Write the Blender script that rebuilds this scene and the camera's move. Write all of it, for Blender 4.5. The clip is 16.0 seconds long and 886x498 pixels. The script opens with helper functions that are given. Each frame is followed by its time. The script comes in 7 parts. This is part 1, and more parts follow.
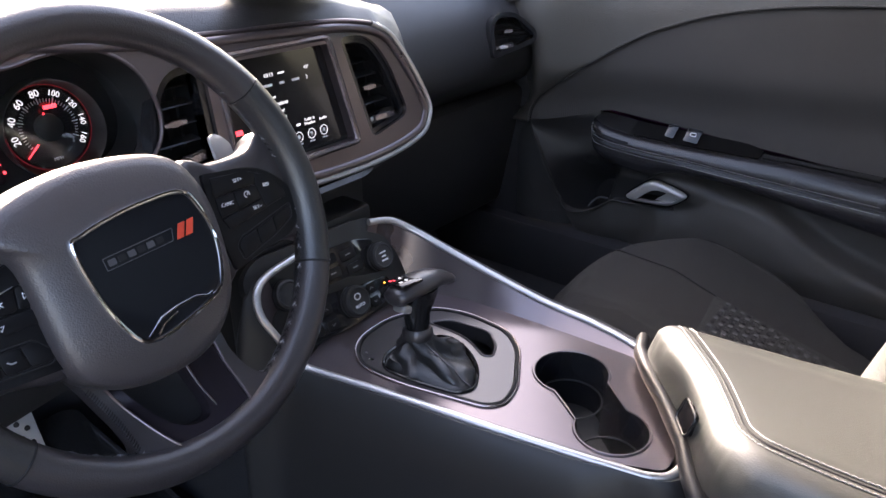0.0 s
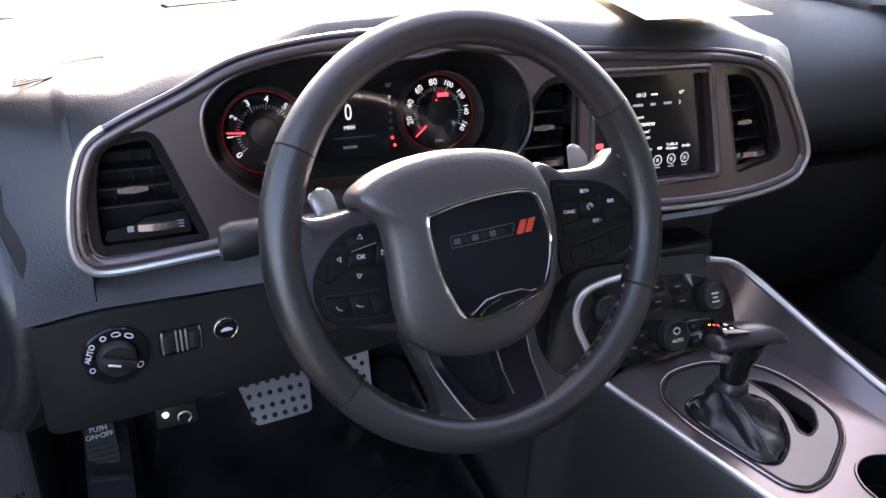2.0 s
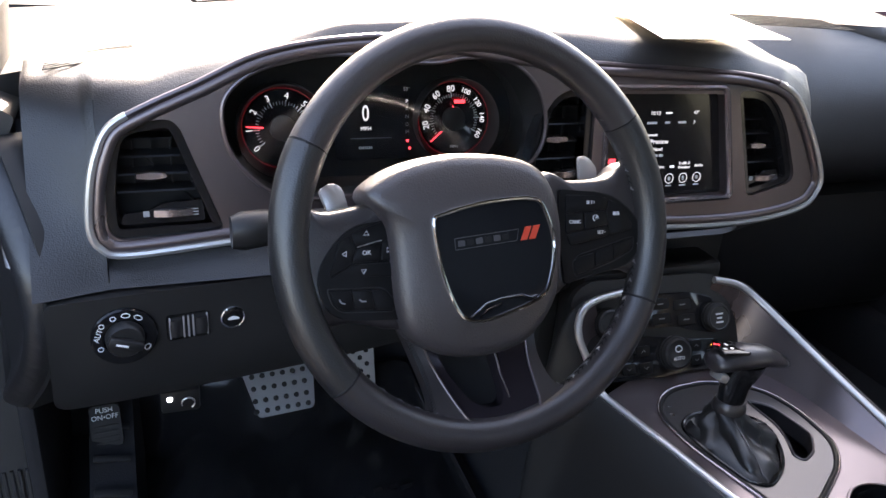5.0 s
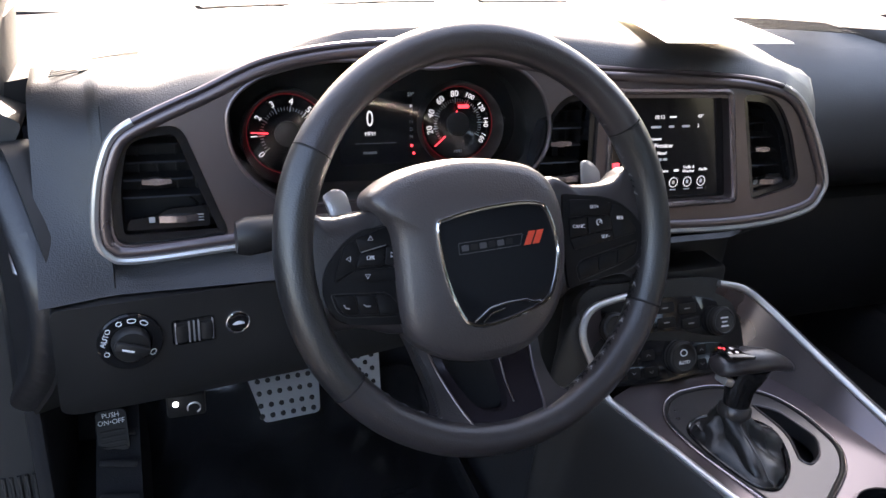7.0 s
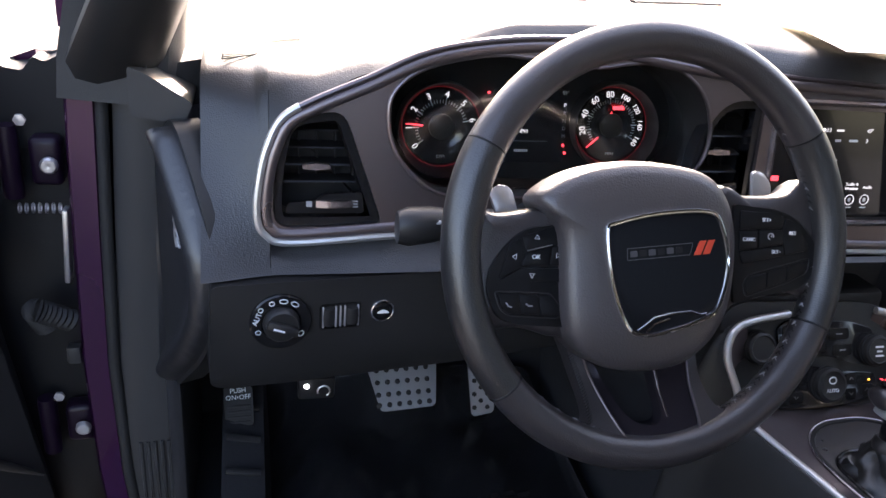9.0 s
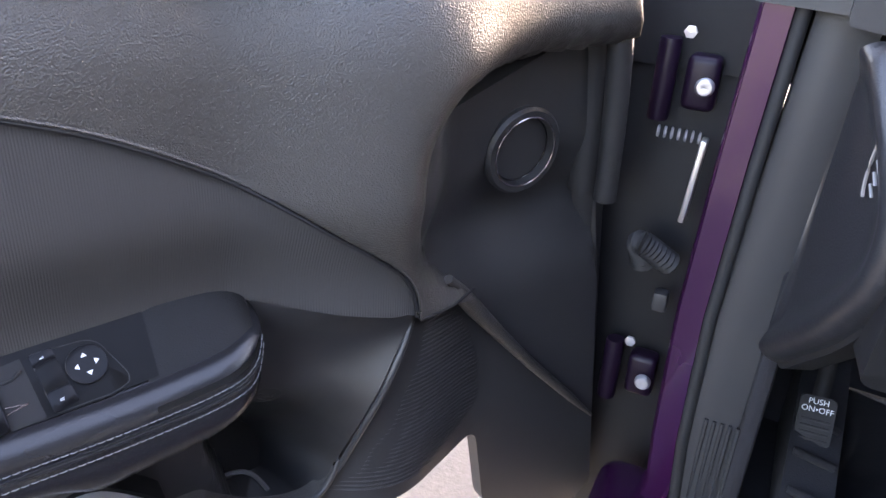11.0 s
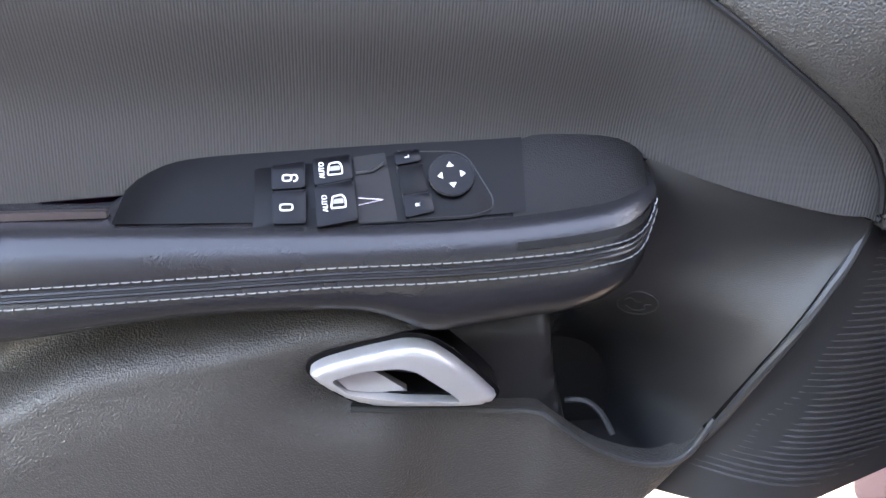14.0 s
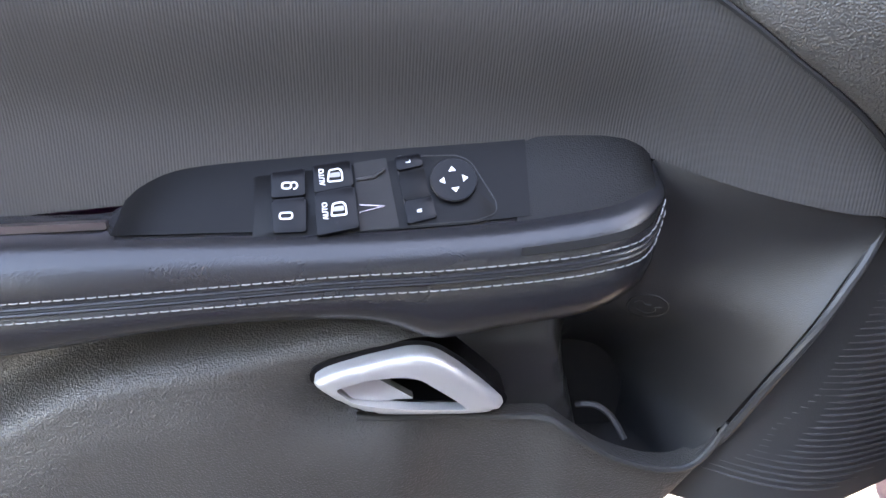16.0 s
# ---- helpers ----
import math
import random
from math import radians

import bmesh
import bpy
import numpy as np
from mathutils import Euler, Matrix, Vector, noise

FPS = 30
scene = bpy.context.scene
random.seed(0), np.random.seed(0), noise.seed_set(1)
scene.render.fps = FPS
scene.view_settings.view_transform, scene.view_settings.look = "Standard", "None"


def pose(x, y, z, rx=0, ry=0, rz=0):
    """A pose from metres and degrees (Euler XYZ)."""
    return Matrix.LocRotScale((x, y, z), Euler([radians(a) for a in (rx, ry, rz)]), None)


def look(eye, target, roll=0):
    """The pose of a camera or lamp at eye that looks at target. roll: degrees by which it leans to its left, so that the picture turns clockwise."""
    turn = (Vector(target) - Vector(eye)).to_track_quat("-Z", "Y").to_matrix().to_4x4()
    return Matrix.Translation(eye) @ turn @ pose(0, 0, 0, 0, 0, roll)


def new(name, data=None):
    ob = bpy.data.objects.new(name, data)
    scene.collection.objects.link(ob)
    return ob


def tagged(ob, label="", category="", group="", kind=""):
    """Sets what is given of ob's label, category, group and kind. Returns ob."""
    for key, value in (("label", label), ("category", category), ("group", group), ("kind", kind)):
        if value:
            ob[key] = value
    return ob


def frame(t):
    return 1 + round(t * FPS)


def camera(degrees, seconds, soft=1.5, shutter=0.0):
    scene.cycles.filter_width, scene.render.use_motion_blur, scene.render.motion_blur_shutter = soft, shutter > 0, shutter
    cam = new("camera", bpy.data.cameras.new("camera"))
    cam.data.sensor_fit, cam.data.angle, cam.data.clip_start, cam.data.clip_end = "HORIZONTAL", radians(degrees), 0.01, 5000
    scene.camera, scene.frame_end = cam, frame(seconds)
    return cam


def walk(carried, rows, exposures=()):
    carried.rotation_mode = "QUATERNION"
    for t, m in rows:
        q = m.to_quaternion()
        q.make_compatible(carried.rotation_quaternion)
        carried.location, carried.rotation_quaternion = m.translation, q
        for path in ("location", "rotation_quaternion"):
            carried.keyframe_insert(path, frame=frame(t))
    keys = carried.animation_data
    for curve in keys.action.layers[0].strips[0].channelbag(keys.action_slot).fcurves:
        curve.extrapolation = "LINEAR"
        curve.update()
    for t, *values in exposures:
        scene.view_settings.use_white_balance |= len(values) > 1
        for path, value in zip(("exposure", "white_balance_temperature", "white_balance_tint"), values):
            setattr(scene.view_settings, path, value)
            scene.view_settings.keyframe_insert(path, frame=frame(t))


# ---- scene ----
from mathutils import geometry

cam = camera(59.5, 16.0)
PATH = [
    (0, (-0.2706, -0.5394, 1.1934), (1.1352, 0.5856, 0.3227), -0.03),
    (0.5, (-0.2753, -0.5446, 1.1941), (0.9111, 0.8175, 0.3356), -0.10),
    (1, (-0.2743, -0.5464, 1.1951), (0.7026, 0.9760, 0.3418), 0.21),
    (1.5, (-0.2706, -0.5504, 1.1990), (0.5544, 1.0600, 0.3468), 1.05),
    (2, (-0.2701, -0.5537, 1.2021), (0.4653, 1.0980, 0.3469), 2.07),
    (2.5, (-0.2686, -0.5570, 1.2031), (0.4466, 1.1051, 0.3510), 3.28),
    (3, (-0.2692, -0.5622, 1.2032), (0.4430, 1.1044, 0.3577), 3.92),
    (3.5, (-0.2695, -0.5670, 1.2018), (0.4416, 1.1027, 0.3611), 4.47),
    (4, (-0.2680, -0.5693, 1.2011), (0.4386, 1.1033, 0.3626), 4.79),
    (6.5, (-0.2650, -0.5740, 1.2015), (0.4220, 1.1132, 0.3761), 4.59),
    (7, (-0.2648, -0.5740, 1.2026), (0.4196, 1.1146, 0.3780), 4.51),
    (7.5, (-0.2652, -0.5733, 1.2018), (0.4184, 1.1163, 0.3784), 4.41),
    (8, (-0.2688, -0.5737, 1.2011), (0.4089, 1.1186, 0.3785), 4.40),
    (8.5, (-0.2924, -0.5639, 1.1936), (0.3264, 1.1477, 0.3645), 4.90),
    (9, (-0.3236, -0.5460, 1.1914), (0.1465, 1.2054, 0.3479), 5.64),
    (9.5, (-0.3813, -0.5134, 1.1763), (-0.1832, 1.2711, 0.2952), 5.87),
    (10, (-0.4775, -0.4872, 1.1614), (-0.4957, 1.2812, 0.2272), 6.84),
    (10.2, (-0.5138, -0.4843, 1.1505), (-0.5972, 1.2617, 0.1786), 6.99),
    (12.3, (-0.4026, -0.4117, 0.8974), (-1.9322, 0.7087, 0.2612), 1.80),
    (12.5, (-0.4340, -0.4169, 0.8873), (-1.9594, 0.7144, 0.2602), 2.53),
    (13, (-0.5053, -0.4362, 0.8570), (-1.9900, 0.7308, 0.1985), 3.67),
    (13.5, (-0.5337, -0.4356, 0.8278), (-1.9981, 0.7452, 0.1486), 3.80),
    (14, (-0.5374, -0.4273, 0.8229), (-1.9978, 0.7428, 0.1171), 3.53),
    (14.5, (-0.5357, -0.4213, 0.8238), (-2.0036, 0.7368, 0.1138), 2.91),
    (15, (-0.5372, -0.4168, 0.8236), (-2.0097, 0.7289, 0.1031), 2.44),
    (15.5, (-0.5384, -0.4134, 0.8249), (-2.0175, 0.7194, 0.0975), 2.30),
    (16, (-0.5411, -0.4124, 0.8287), (-2.0235, 0.7162, 0.1016), 2.18),
]
walk(cam, [(t, look(eye, target, roll)) for t, eye, target, roll in PATH],
     [(0, 3.35, 7200, 22), (1.2, 3.3, 7250, 25), (4, 3.1, 7250, 19), (8.5, 3.1, 7250, 20), (10.2, 3.7, 7200, 27), (12.3, 5.1, 8100, 20), (16, 5.0, 7850, 20)])

# ---- light ----
SUN_WAY = Vector((0.26, 0.86, 0.44)).normalized()
world = bpy.data.worlds.new("sky")
world.use_nodes = True
scene.world = world
_wn = world.node_tree.nodes
_sky = _wn.new("ShaderNodeTexSky")
_sky.sky_type = "NISHITA"
_sky.sun_disc = False
_sky.dust_density = 3.0
_sky.sun_elevation = math.asin(SUN_WAY.z)
_sky.sun_rotation = math.atan2(SUN_WAY.x, SUN_WAY.y)
_wn["Background"].inputs["Strength"].default_value = 0.15
world.node_tree.links.new(_sky.outputs[0], _wn["Background"].inputs[0])
sun_data = bpy.data.lights.new("sun", "SUN")
sun_data.energy, sun_data.angle, sun_data.color = 4.0, radians(2.5), (1.0, 0.94, 0.86)
sun = new("sun", sun_data)
sun.matrix_world = look(tuple(SUN_WAY * 8), (0, 0, 0))

# ---- materials ----
def shade(name, base, rough=0.5, metal=0.0, grain=0.0, scale=400.0, vary=0.0, coat=0.0, kind="noise", stretch=(1, 1, 1),
          emit=None, glow=0.0, worn=0.0, spec=0.5, blotch=6.0, relief=0.0006):
    """A principled surface with grain as bump, slow colour variation and uneven gloss."""
    m = bpy.data.materials.new(name)
    m.use_nodes = True
    n, ln = m.node_tree.nodes, m.node_tree.links
    b = n["Principled BSDF"]
    b.inputs["Base Color"].default_value = (*base, 1)
    b.inputs["Roughness"].default_value = rough
    b.inputs["Metallic"].default_value = metal
    b.inputs["Coat Weight"].default_value = coat
    b.inputs["Specular IOR Level"].default_value = spec
    if emit:
        b.inputs["Emission Color"].default_value = (*emit, 1)
        b.inputs["Emission Strength"].default_value = glow
    if not (grain or vary or worn):
        return m
    co = n.new("ShaderNodeTexCoord")
    mp = n.new("ShaderNodeMapping")
    mp.inputs["Scale"].default_value = stretch
    ln.new(co.outputs["Object"], mp.inputs[0])
    if grain:
        if kind == "leather":
            tx = n.new("ShaderNodeTexVoronoi")
            tx.feature = "SMOOTH_F1"
            out = tx.outputs["Distance"]
        elif kind in ("weave", "rib"):
            tx = n.new("ShaderNodeTexWave")
            tx.inputs["Distortion"].default_value = 0.3
            out = tx.outputs["Fac"]
        else:
            tx = n.new("ShaderNodeTexNoise")
            tx.inputs["Detail"].default_value = 3
            out = tx.outputs["Fac"]
        tx.inputs["Scale"].default_value = scale
        if kind == "rib":
            mp.inputs["Rotation"].default_value = (0, 0, radians(121.5))
        ln.new(mp.outputs[0], tx.inputs["Vector"])
        bp = n.new("ShaderNodeBump")
        bp.inputs["Strength"].default_value = grain
        bp.inputs["Distance"].default_value = relief
        ln.new(out, bp.inputs["Height"])
        ln.new(bp.outputs[0], b.inputs["Normal"])
    if vary or worn:
        big = n.new("ShaderNodeTexNoise")
        big.inputs["Scale"].default_value = blotch
        big.inputs["Detail"].default_value = 5
        ln.new(mp.outputs[0], big.inputs["Vector"])
        if vary:
            mx = n.new("ShaderNodeMixRGB")
            mx.inputs[1].default_value = (*[c * (1 - vary) for c in base], 1)
            mx.inputs[2].default_value = (*[min(1, c * (1 + vary)) for c in base], 1)
            ln.new(big.outputs["Fac"], mx.inputs[0])
            ln.new(mx.outputs[0], b.inputs["Base Color"])
        if worn:
            mr = n.new("ShaderNodeMapRange")
            mr.inputs["From Min"].default_value, mr.inputs["From Max"].default_value = 0.3, 0.7
            mr.inputs["To Min"].default_value, mr.inputs["To Max"].default_value = rough - worn, rough + worn
            ln.new(big.outputs["Fac"], mr.inputs["Value"])
            ln.new(mr.outputs[0], b.inputs["Roughness"])
    return m


VINYL = shade("black_grained_vinyl", (0.0165, 0.0165, 0.0180), 0.40, grain=0.7, scale=720, vary=0.15, kind="leather", worn=0.05, spec=0.6, relief=0.0005)
PLASTIC = shade("black_matt_plastic", (0.017, 0.0168, 0.0175), 0.44, grain=0.25, scale=900, vary=0.15, worn=0.06, spec=0.38)
LEATHER = shade("black_leather", (0.028, 0.0242, 0.0262), 0.33, grain=0.3, scale=900, vary=0.2, kind="leather", worn=0.05, spec=0.8)
SOFT = shade("black_soft_leatherette", (0.020, 0.020, 0.022), 0.33, grain=0.35, scale=520, vary=0.15, kind="leather", worn=0.05, spec=0.7)
PIANO = shade("piano_black", (0.010, 0.010, 0.011), 0.12, coat=0.15, vary=0.2, spec=0.35)
# Near-black for seams, and for shade put into gaps and hollows.
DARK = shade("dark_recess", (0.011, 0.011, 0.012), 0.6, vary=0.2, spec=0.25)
BRONZE = shade("satin_grey_bronze_paint", (0.165, 0.138, 0.142), 0.29, metal=0.85, vary=0.06, worn=0.03, blotch=3.0)
SATIN = shade("light_satin_bronze", (0.36, 0.31, 0.32), 0.24, metal=0.9, vary=0.05, worn=0.03)
SILVER = shade("satin_silver", (0.56, 0.55, 0.54), 0.33, metal=0.8, vary=0.05, worn=0.05)
CHROME = shade("chrome", (0.85, 0.86, 0.88), 0.07, metal=1.0)
STEEL = shade("brushed_steel", (0.56, 0.56, 0.57), 0.33, metal=0.7, grain=0.2, scale=300, stretch=(1, 12, 1), vary=0.1)
FABRIC = shade("dark_grey_ribbed_fabric", (0.038, 0.0365, 0.037), 0.85, grain=0.38, scale=150, vary=0.14, kind="rib", spec=0.3, relief=0.0006)
CLOTH = shade("dark_seat_cloth", (0.018, 0.0175, 0.0175), 0.85, grain=0.8, scale=420, vary=0.15, kind="weave")
RUBBER = shade("black_rubber", (0.015, 0.015, 0.016), 0.7, grain=0.3, scale=300, vary=0.2)
CARPET = shade("black_carpet", (0.015, 0.015, 0.018), 0.95, grain=1.0, scale=500, vary=0.3)
PAINT = shade("dark_purple_paint", (0.038, 0.007, 0.037), 0.20, metal=0.3, coat=0.4, vary=0.1)
WHITE = shade("white_print", (0.75, 0.76, 0.78), 0.5)
RED = shade("red_print", (0.60, 0.06, 0.03), 0.4)
THREAD = shade("pale_grey_thread", (0.21, 0.21, 0.21), 0.8)
PAPER = shade("white_paper", (0.82, 0.82, 0.80), 0.7, vary=0.03)
ASPHALT = shade("sunlit_asphalt", (0.085, 0.082, 0.077), 0.9, grain=1.0, scale=160, vary=0.45, blotch=90)
GLOW = shade("lit_white_print", (0.40, 0.41, 0.43), 0.4, emit=(0.85, 0.9, 1.0), glow=0.13)
GLOWRED = shade("lit_red_print", (0.5, 0.02, 0.03), 0.4, emit=(1.0, 0.05, 0.07), glow=0.45)
SWITCH = shade("black_switch_plastic", (0.006, 0.006, 0.007), 0.38, grain=0.1, scale=1500, vary=0.15, spec=0.2)
GREY = shade("grey_print", (0.25, 0.25, 0.26), 0.5)


# ---- mesh tools ----
def part(name, bm, material, parent=None, label="", smooth=40, kind=""):
    me = bpy.data.meshes.new(name)
    bmesh.ops.recalc_face_normals(bm, faces=bm.faces)
    lim = radians(smooth)
    for f in bm.faces:
        f.smooth = True
    for e in bm.edges:
        if len(e.link_faces) == 2 and e.calc_face_angle(0) > lim:
            e.smooth = False
    bm.to_mesh(me)
    bm.free()
    me.materials.append(material)
    ob = new(name, me)
    if parent:
        ob.parent = parent
    return tagged(ob, label, kind=kind)


def thing(name, label, category, group="", kind=""):
    return tagged(new(name), label, category, group, kind)


def spline(points, n=8, closed=True):
    """A smooth line through the given points."""
    P = [Vector(p) for p in points]
    out, m = [], len(P)
    for i in range(m if closed else m - 1):
        a, b, c, d = (P[(i + k) % m] if closed else P[min(max(i + k, 0), m - 1)] for k in (-1, 0, 1, 2))
        for j in range(n):
            t = j / n
            out.append(0.5 * ((2 * b) + (c - a) * t + (2 * a - 5 * b + 4 * c - d) * t * t + (3 * b - a - 3 * c + d) * t ** 3))
    if not closed:
        out.append(P[-1])
    return out


def rounded(points, r, n=5):
    """A closed 2D outline whose corners are rounded by r (a number, or one a corner)."""
    out, m = [], len(points)
    for i in range(m):
        a, b, c = (Vector(points[(i + k) % m]) for k in (-1, 0, 1))
        rr = r[i] if isinstance(r, (list, tuple)) else r
        rr = min(rr, (a - b).length * 0.49, (c - b).length * 0.49)
        p, q = b + (a - b).normalized() * rr, b + (c - b).normalized() * rr
        for j in range(n + 1):
            t = j / n
            out.append((1 - t) ** 2 * p + 2 * t * (1 - t) * b + t * t * q)
    return out


def rect(w, h, r, cx=0.0, cy=0.0, n=4):
    return rounded([(cx - w / 2, cy - h / 2), (cx + w / 2, cy - h / 2), (cx + w / 2, cy + h / 2), (cx - w / 2, cy + h / 2)], r, n)


def circle(r, cx=0.0, cy=0.0, n=32, sy=1.0):
    return [Vector((cx + r * math.cos(2 * math.pi * i / n), cy + r * sy * math.sin(2 * math.pi * i / n))) for i in range(n)]


def inset(line, d):
    """A closed outline moved inwards by d (outwards if negative)."""
    m = len(line)
    area = sum(line[i].x * line[(i + 1) % m].y - line[(i + 1) % m].x * line[i].y for i in range(m))
    s = 1 if area > 0 else -1
    out = []
    for i in range(m):
        v = line[(i + 1) % m] - line[i - 1]
        v = v.normalized() if v.length > 1e-9 else Vector((1, 0))
        out.append(line[i] + Vector((-v.y, v.x)) * d * s)
    return out


def inside(p, poly):
    hit, m = False, len(poly)
    for i in range(m):
        a, b = poly[i], poly[i - 1]
        if (a[1] > p[1]) != (b[1] > p[1]) and p[0] < (b[0] - a[0]) * (p[1] - a[1]) / (b[1] - a[1]) + a[0]:
            hit = not hit
    return hit


def sheet(outer, fn, holes=(), thick=0.004, grid=0.02, lip=0.0):
    """A panel in the outline outer with holes, laid by fn(u, v, depth) over a curved surface, thick deep, its edge eased by lip."""
    loops = [outer, *holes]
    verts, edges = [], []
    for lp in loops:
        k = len(verts)
        verts += [Vector((p[0], p[1])) for p in lp]
        edges += [(k + i, k + (i + 1) % len(lp)) for i in range(len(lp))]
    edge_count = len(verts)
    u0, u1 = min(p[0] for p in outer), max(p[0] for p in outer)
    v0, v1 = min(p[1] for p in outer), max(p[1] for p in outer)
    if grid:
        border = np.array([(p.x, p.y) for p in verts])
        for i in range(1, int((u1 - u0) / grid) + 1):
            for j in range(1, int((v1 - v0) / grid) + 1):
                p = Vector((u0 + i * grid, v0 + j * grid))
                if inside(p, outer) and not any(inside(p, h) for h in holes) and np.hypot(*(border - (p.x, p.y)).T).min() > grid * 0.4:
                    verts.append(p)
    vo, _, fo, _, _, _ = geometry.delaunay_2d_cdt(verts, edges, [], 0, 1e-7)
    bm = bmesh.new()
    top = [bm.verts.new(fn(p.x, p.y, 0.0)) for p in vo]
    for f in fo:
        c = sum((vo[i] for i in f), Vector((0, 0))) / 3
        if inside(c, outer) and not any(inside(c, h) for h in holes):
            try:
                bm.faces.new([top[i] for i in f])
            except ValueError:
                pass
    for i, vv in enumerate(top):
        vv.index = i
    under = {}
    for e in [e for e in bm.edges if len(e.link_faces) == 1]:
        quad = []
        for vv in e.verts:
            if vv not in under:
                p = vo[vv.index]
                under[vv] = bm.verts.new(fn(p.x, p.y, thick))
            quad.append(vv)
        a, b = quad
        bm.faces.new((a, b, under[b], under[a]))
    for vv in [vv for vv in bm.verts if not vv.link_faces]:
        bm.verts.remove(vv)
    if lip:
        rim = [e for e in bm.edges if len(e.link_faces) == 2 and e.calc_face_angle(0) > 0.7]
        bmesh.ops.bevel(bm, geom=rim, offset=lip, segments=2, affect="EDGES", profile=0.5, clamp_overlap=True)
    return bm


def prism(outline, depth, m=None, bevel=0.0, segs=2):
    """A solid slab: the outline in x, y, from z = 0 up to depth, top edge rounded."""
    bm = bmesh.new()
    low = [bm.verts.new((p[0], p[1], 0)) for p in outline]
    high = [bm.verts.new((p[0], p[1], depth)) for p in outline]
    k = len(outline)
    for i in range(k):
        bm.faces.new((low[i], low[(i + 1) % k], high[(i + 1) % k], high[i]))
    bm.faces.new(high)
    bm.faces.new(low[::-1])
    if bevel:
        tops = [e for e in bm.edges if e.verts[0] in high and e.verts[1] in high]
        bmesh.ops.bevel(bm, geom=tops, offset=bevel, segments=segs, affect="EDGES", profile=0.5, clamp_overlap=True)
    if m is not None:
        bm.transform(m)
    return bm


def box(w, d, h, m=None, bevel=0.003, segs=2):
    bm = bmesh.new()
    bmesh.ops.create_cube(bm, size=1, matrix=Matrix.Diagonal((w, d, h, 1)))
    if bevel:
        bmesh.ops.bevel(bm, geom=bm.edges[:], offset=bevel, segments=segs, affect="EDGES", profile=0.5, clamp_overlap=True)
    if m is not None:
        bm.transform(m)
    return bm


def loft(rings, closed=True, caps=True):
    """A skin over rings of equally many points."""
    bm = bmesh.new()
    R = [[bm.verts.new(p) for p in r] for r in rings]
    k = len(R[0])
    for a, b in zip(R, R[1:]):
        for i in range(k if closed else k - 1):
            bm.faces.new((a[i], a[(i + 1) % k], b[(i + 1) % k], b[i]))
    if caps and closed:
        bm.faces.new(R[0][::-1])
        bm.faces.new(R[-1])
    return bm


def sweep(path, r, closed=False, n=10, flat=1.0, up=Vector((0, 0, 1))):
    """A bar along a path: r is its half width, or one a point; flat squeezes its height along up."""
    P = [Vector(p) for p in path]
    rings, m = [], len(P)
    for i in range(m):
        a, b = (P[i - 1], P[(i + 1) % m]) if closed else (P[max(i - 1, 0)], P[min(i + 1, m - 1)])
        t = (b - a).normalized()
        s = t.cross(up)
        s = s.normalized() if s.length > 1e-6 else Vector((1, 0, 0))
        h = s.cross(t)
        rr = r[i] if isinstance(r, (list, tuple)) else r
        rings.append([P[i] + s * rr * math.cos(2 * math.pi * j / n) + h * rr * flat * math.sin(2 * math.pi * j / n) for j in range(n)])
    if closed:
        rings.append(rings[0])
    bm = loft(rings, True, not closed)
    if closed:
        bmesh.ops.remove_doubles(bm, verts=bm.verts, dist=1e-6)
    return bm


def turned(profile, n=32, m=None):
    """A turned body: profile of (radius, height) about z."""
    rings = [[(max(r, 1e-5) * math.cos(2 * math.pi * i / n), max(r, 1e-5) * math.sin(2 * math.pi * i / n), z) for i in range(n)] for r, z in profile]
    bm = loft(rings)
    if m is not None:
        bm.transform(m)
    return bm


def moved(bm, m):
    bm.transform(m)
    return bm


def words(text, size, m, material, parent, name="lettering", depth=0.0004, align="CENTER", wide=1.0):
    """Writing in the built-in font, as a mesh."""
    cu = bpy.data.curves.new("lettering", "FONT")
    cu.body, cu.size, cu.align_x, cu.align_y, cu.extrude = text, size, align, "CENTER", depth
    cu.resolution_u = 3
    tmp = bpy.data.objects.new("lettering", cu)
    me = bpy.data.meshes.new_from_object(tmp)
    bpy.data.objects.remove(tmp)
    bpy.data.curves.remove(cu)
    me.transform(m @ Matrix.Diagonal((wide, 1, 1, 1)))
    me.materials.clear()
    me.materials.append(material)
    me.name = name
    ob = new(name, me)
    ob.parent = parent
    return ob


def frame_at(o, right, up):
    """A pose with origin o, its x along right, its y along up, its z towards the viewer."""
    x = Vector(right).normalized()
    z = x.cross(Vector(up)).normalized()
    y = z.cross(x)
    return Matrix((x, y, z)).transposed().to_4x4().copy() if o is None else Matrix.Translation(o) @ Matrix((x, y, z)).transposed().to_4x4()


def mix(a, b, t):
    return a + (b - a) * t


def ramp(x, a, b):
    t = min(1, max(0, (x - a) / (b - a)))
    return t * t * (3 - 2 * t)


def along(x, table):
    """A smooth value from a short table of (place, value)."""
    if x <= table[0][0]:
        return table[0][1]
    for (a, u), (b, v) in zip(table, table[1:]):
        if x <= b:
            return mix(u, v, ramp(x, a, b) * 0.5 + 0.5 * (x - a) / (b - a))
    return table[-1][1]

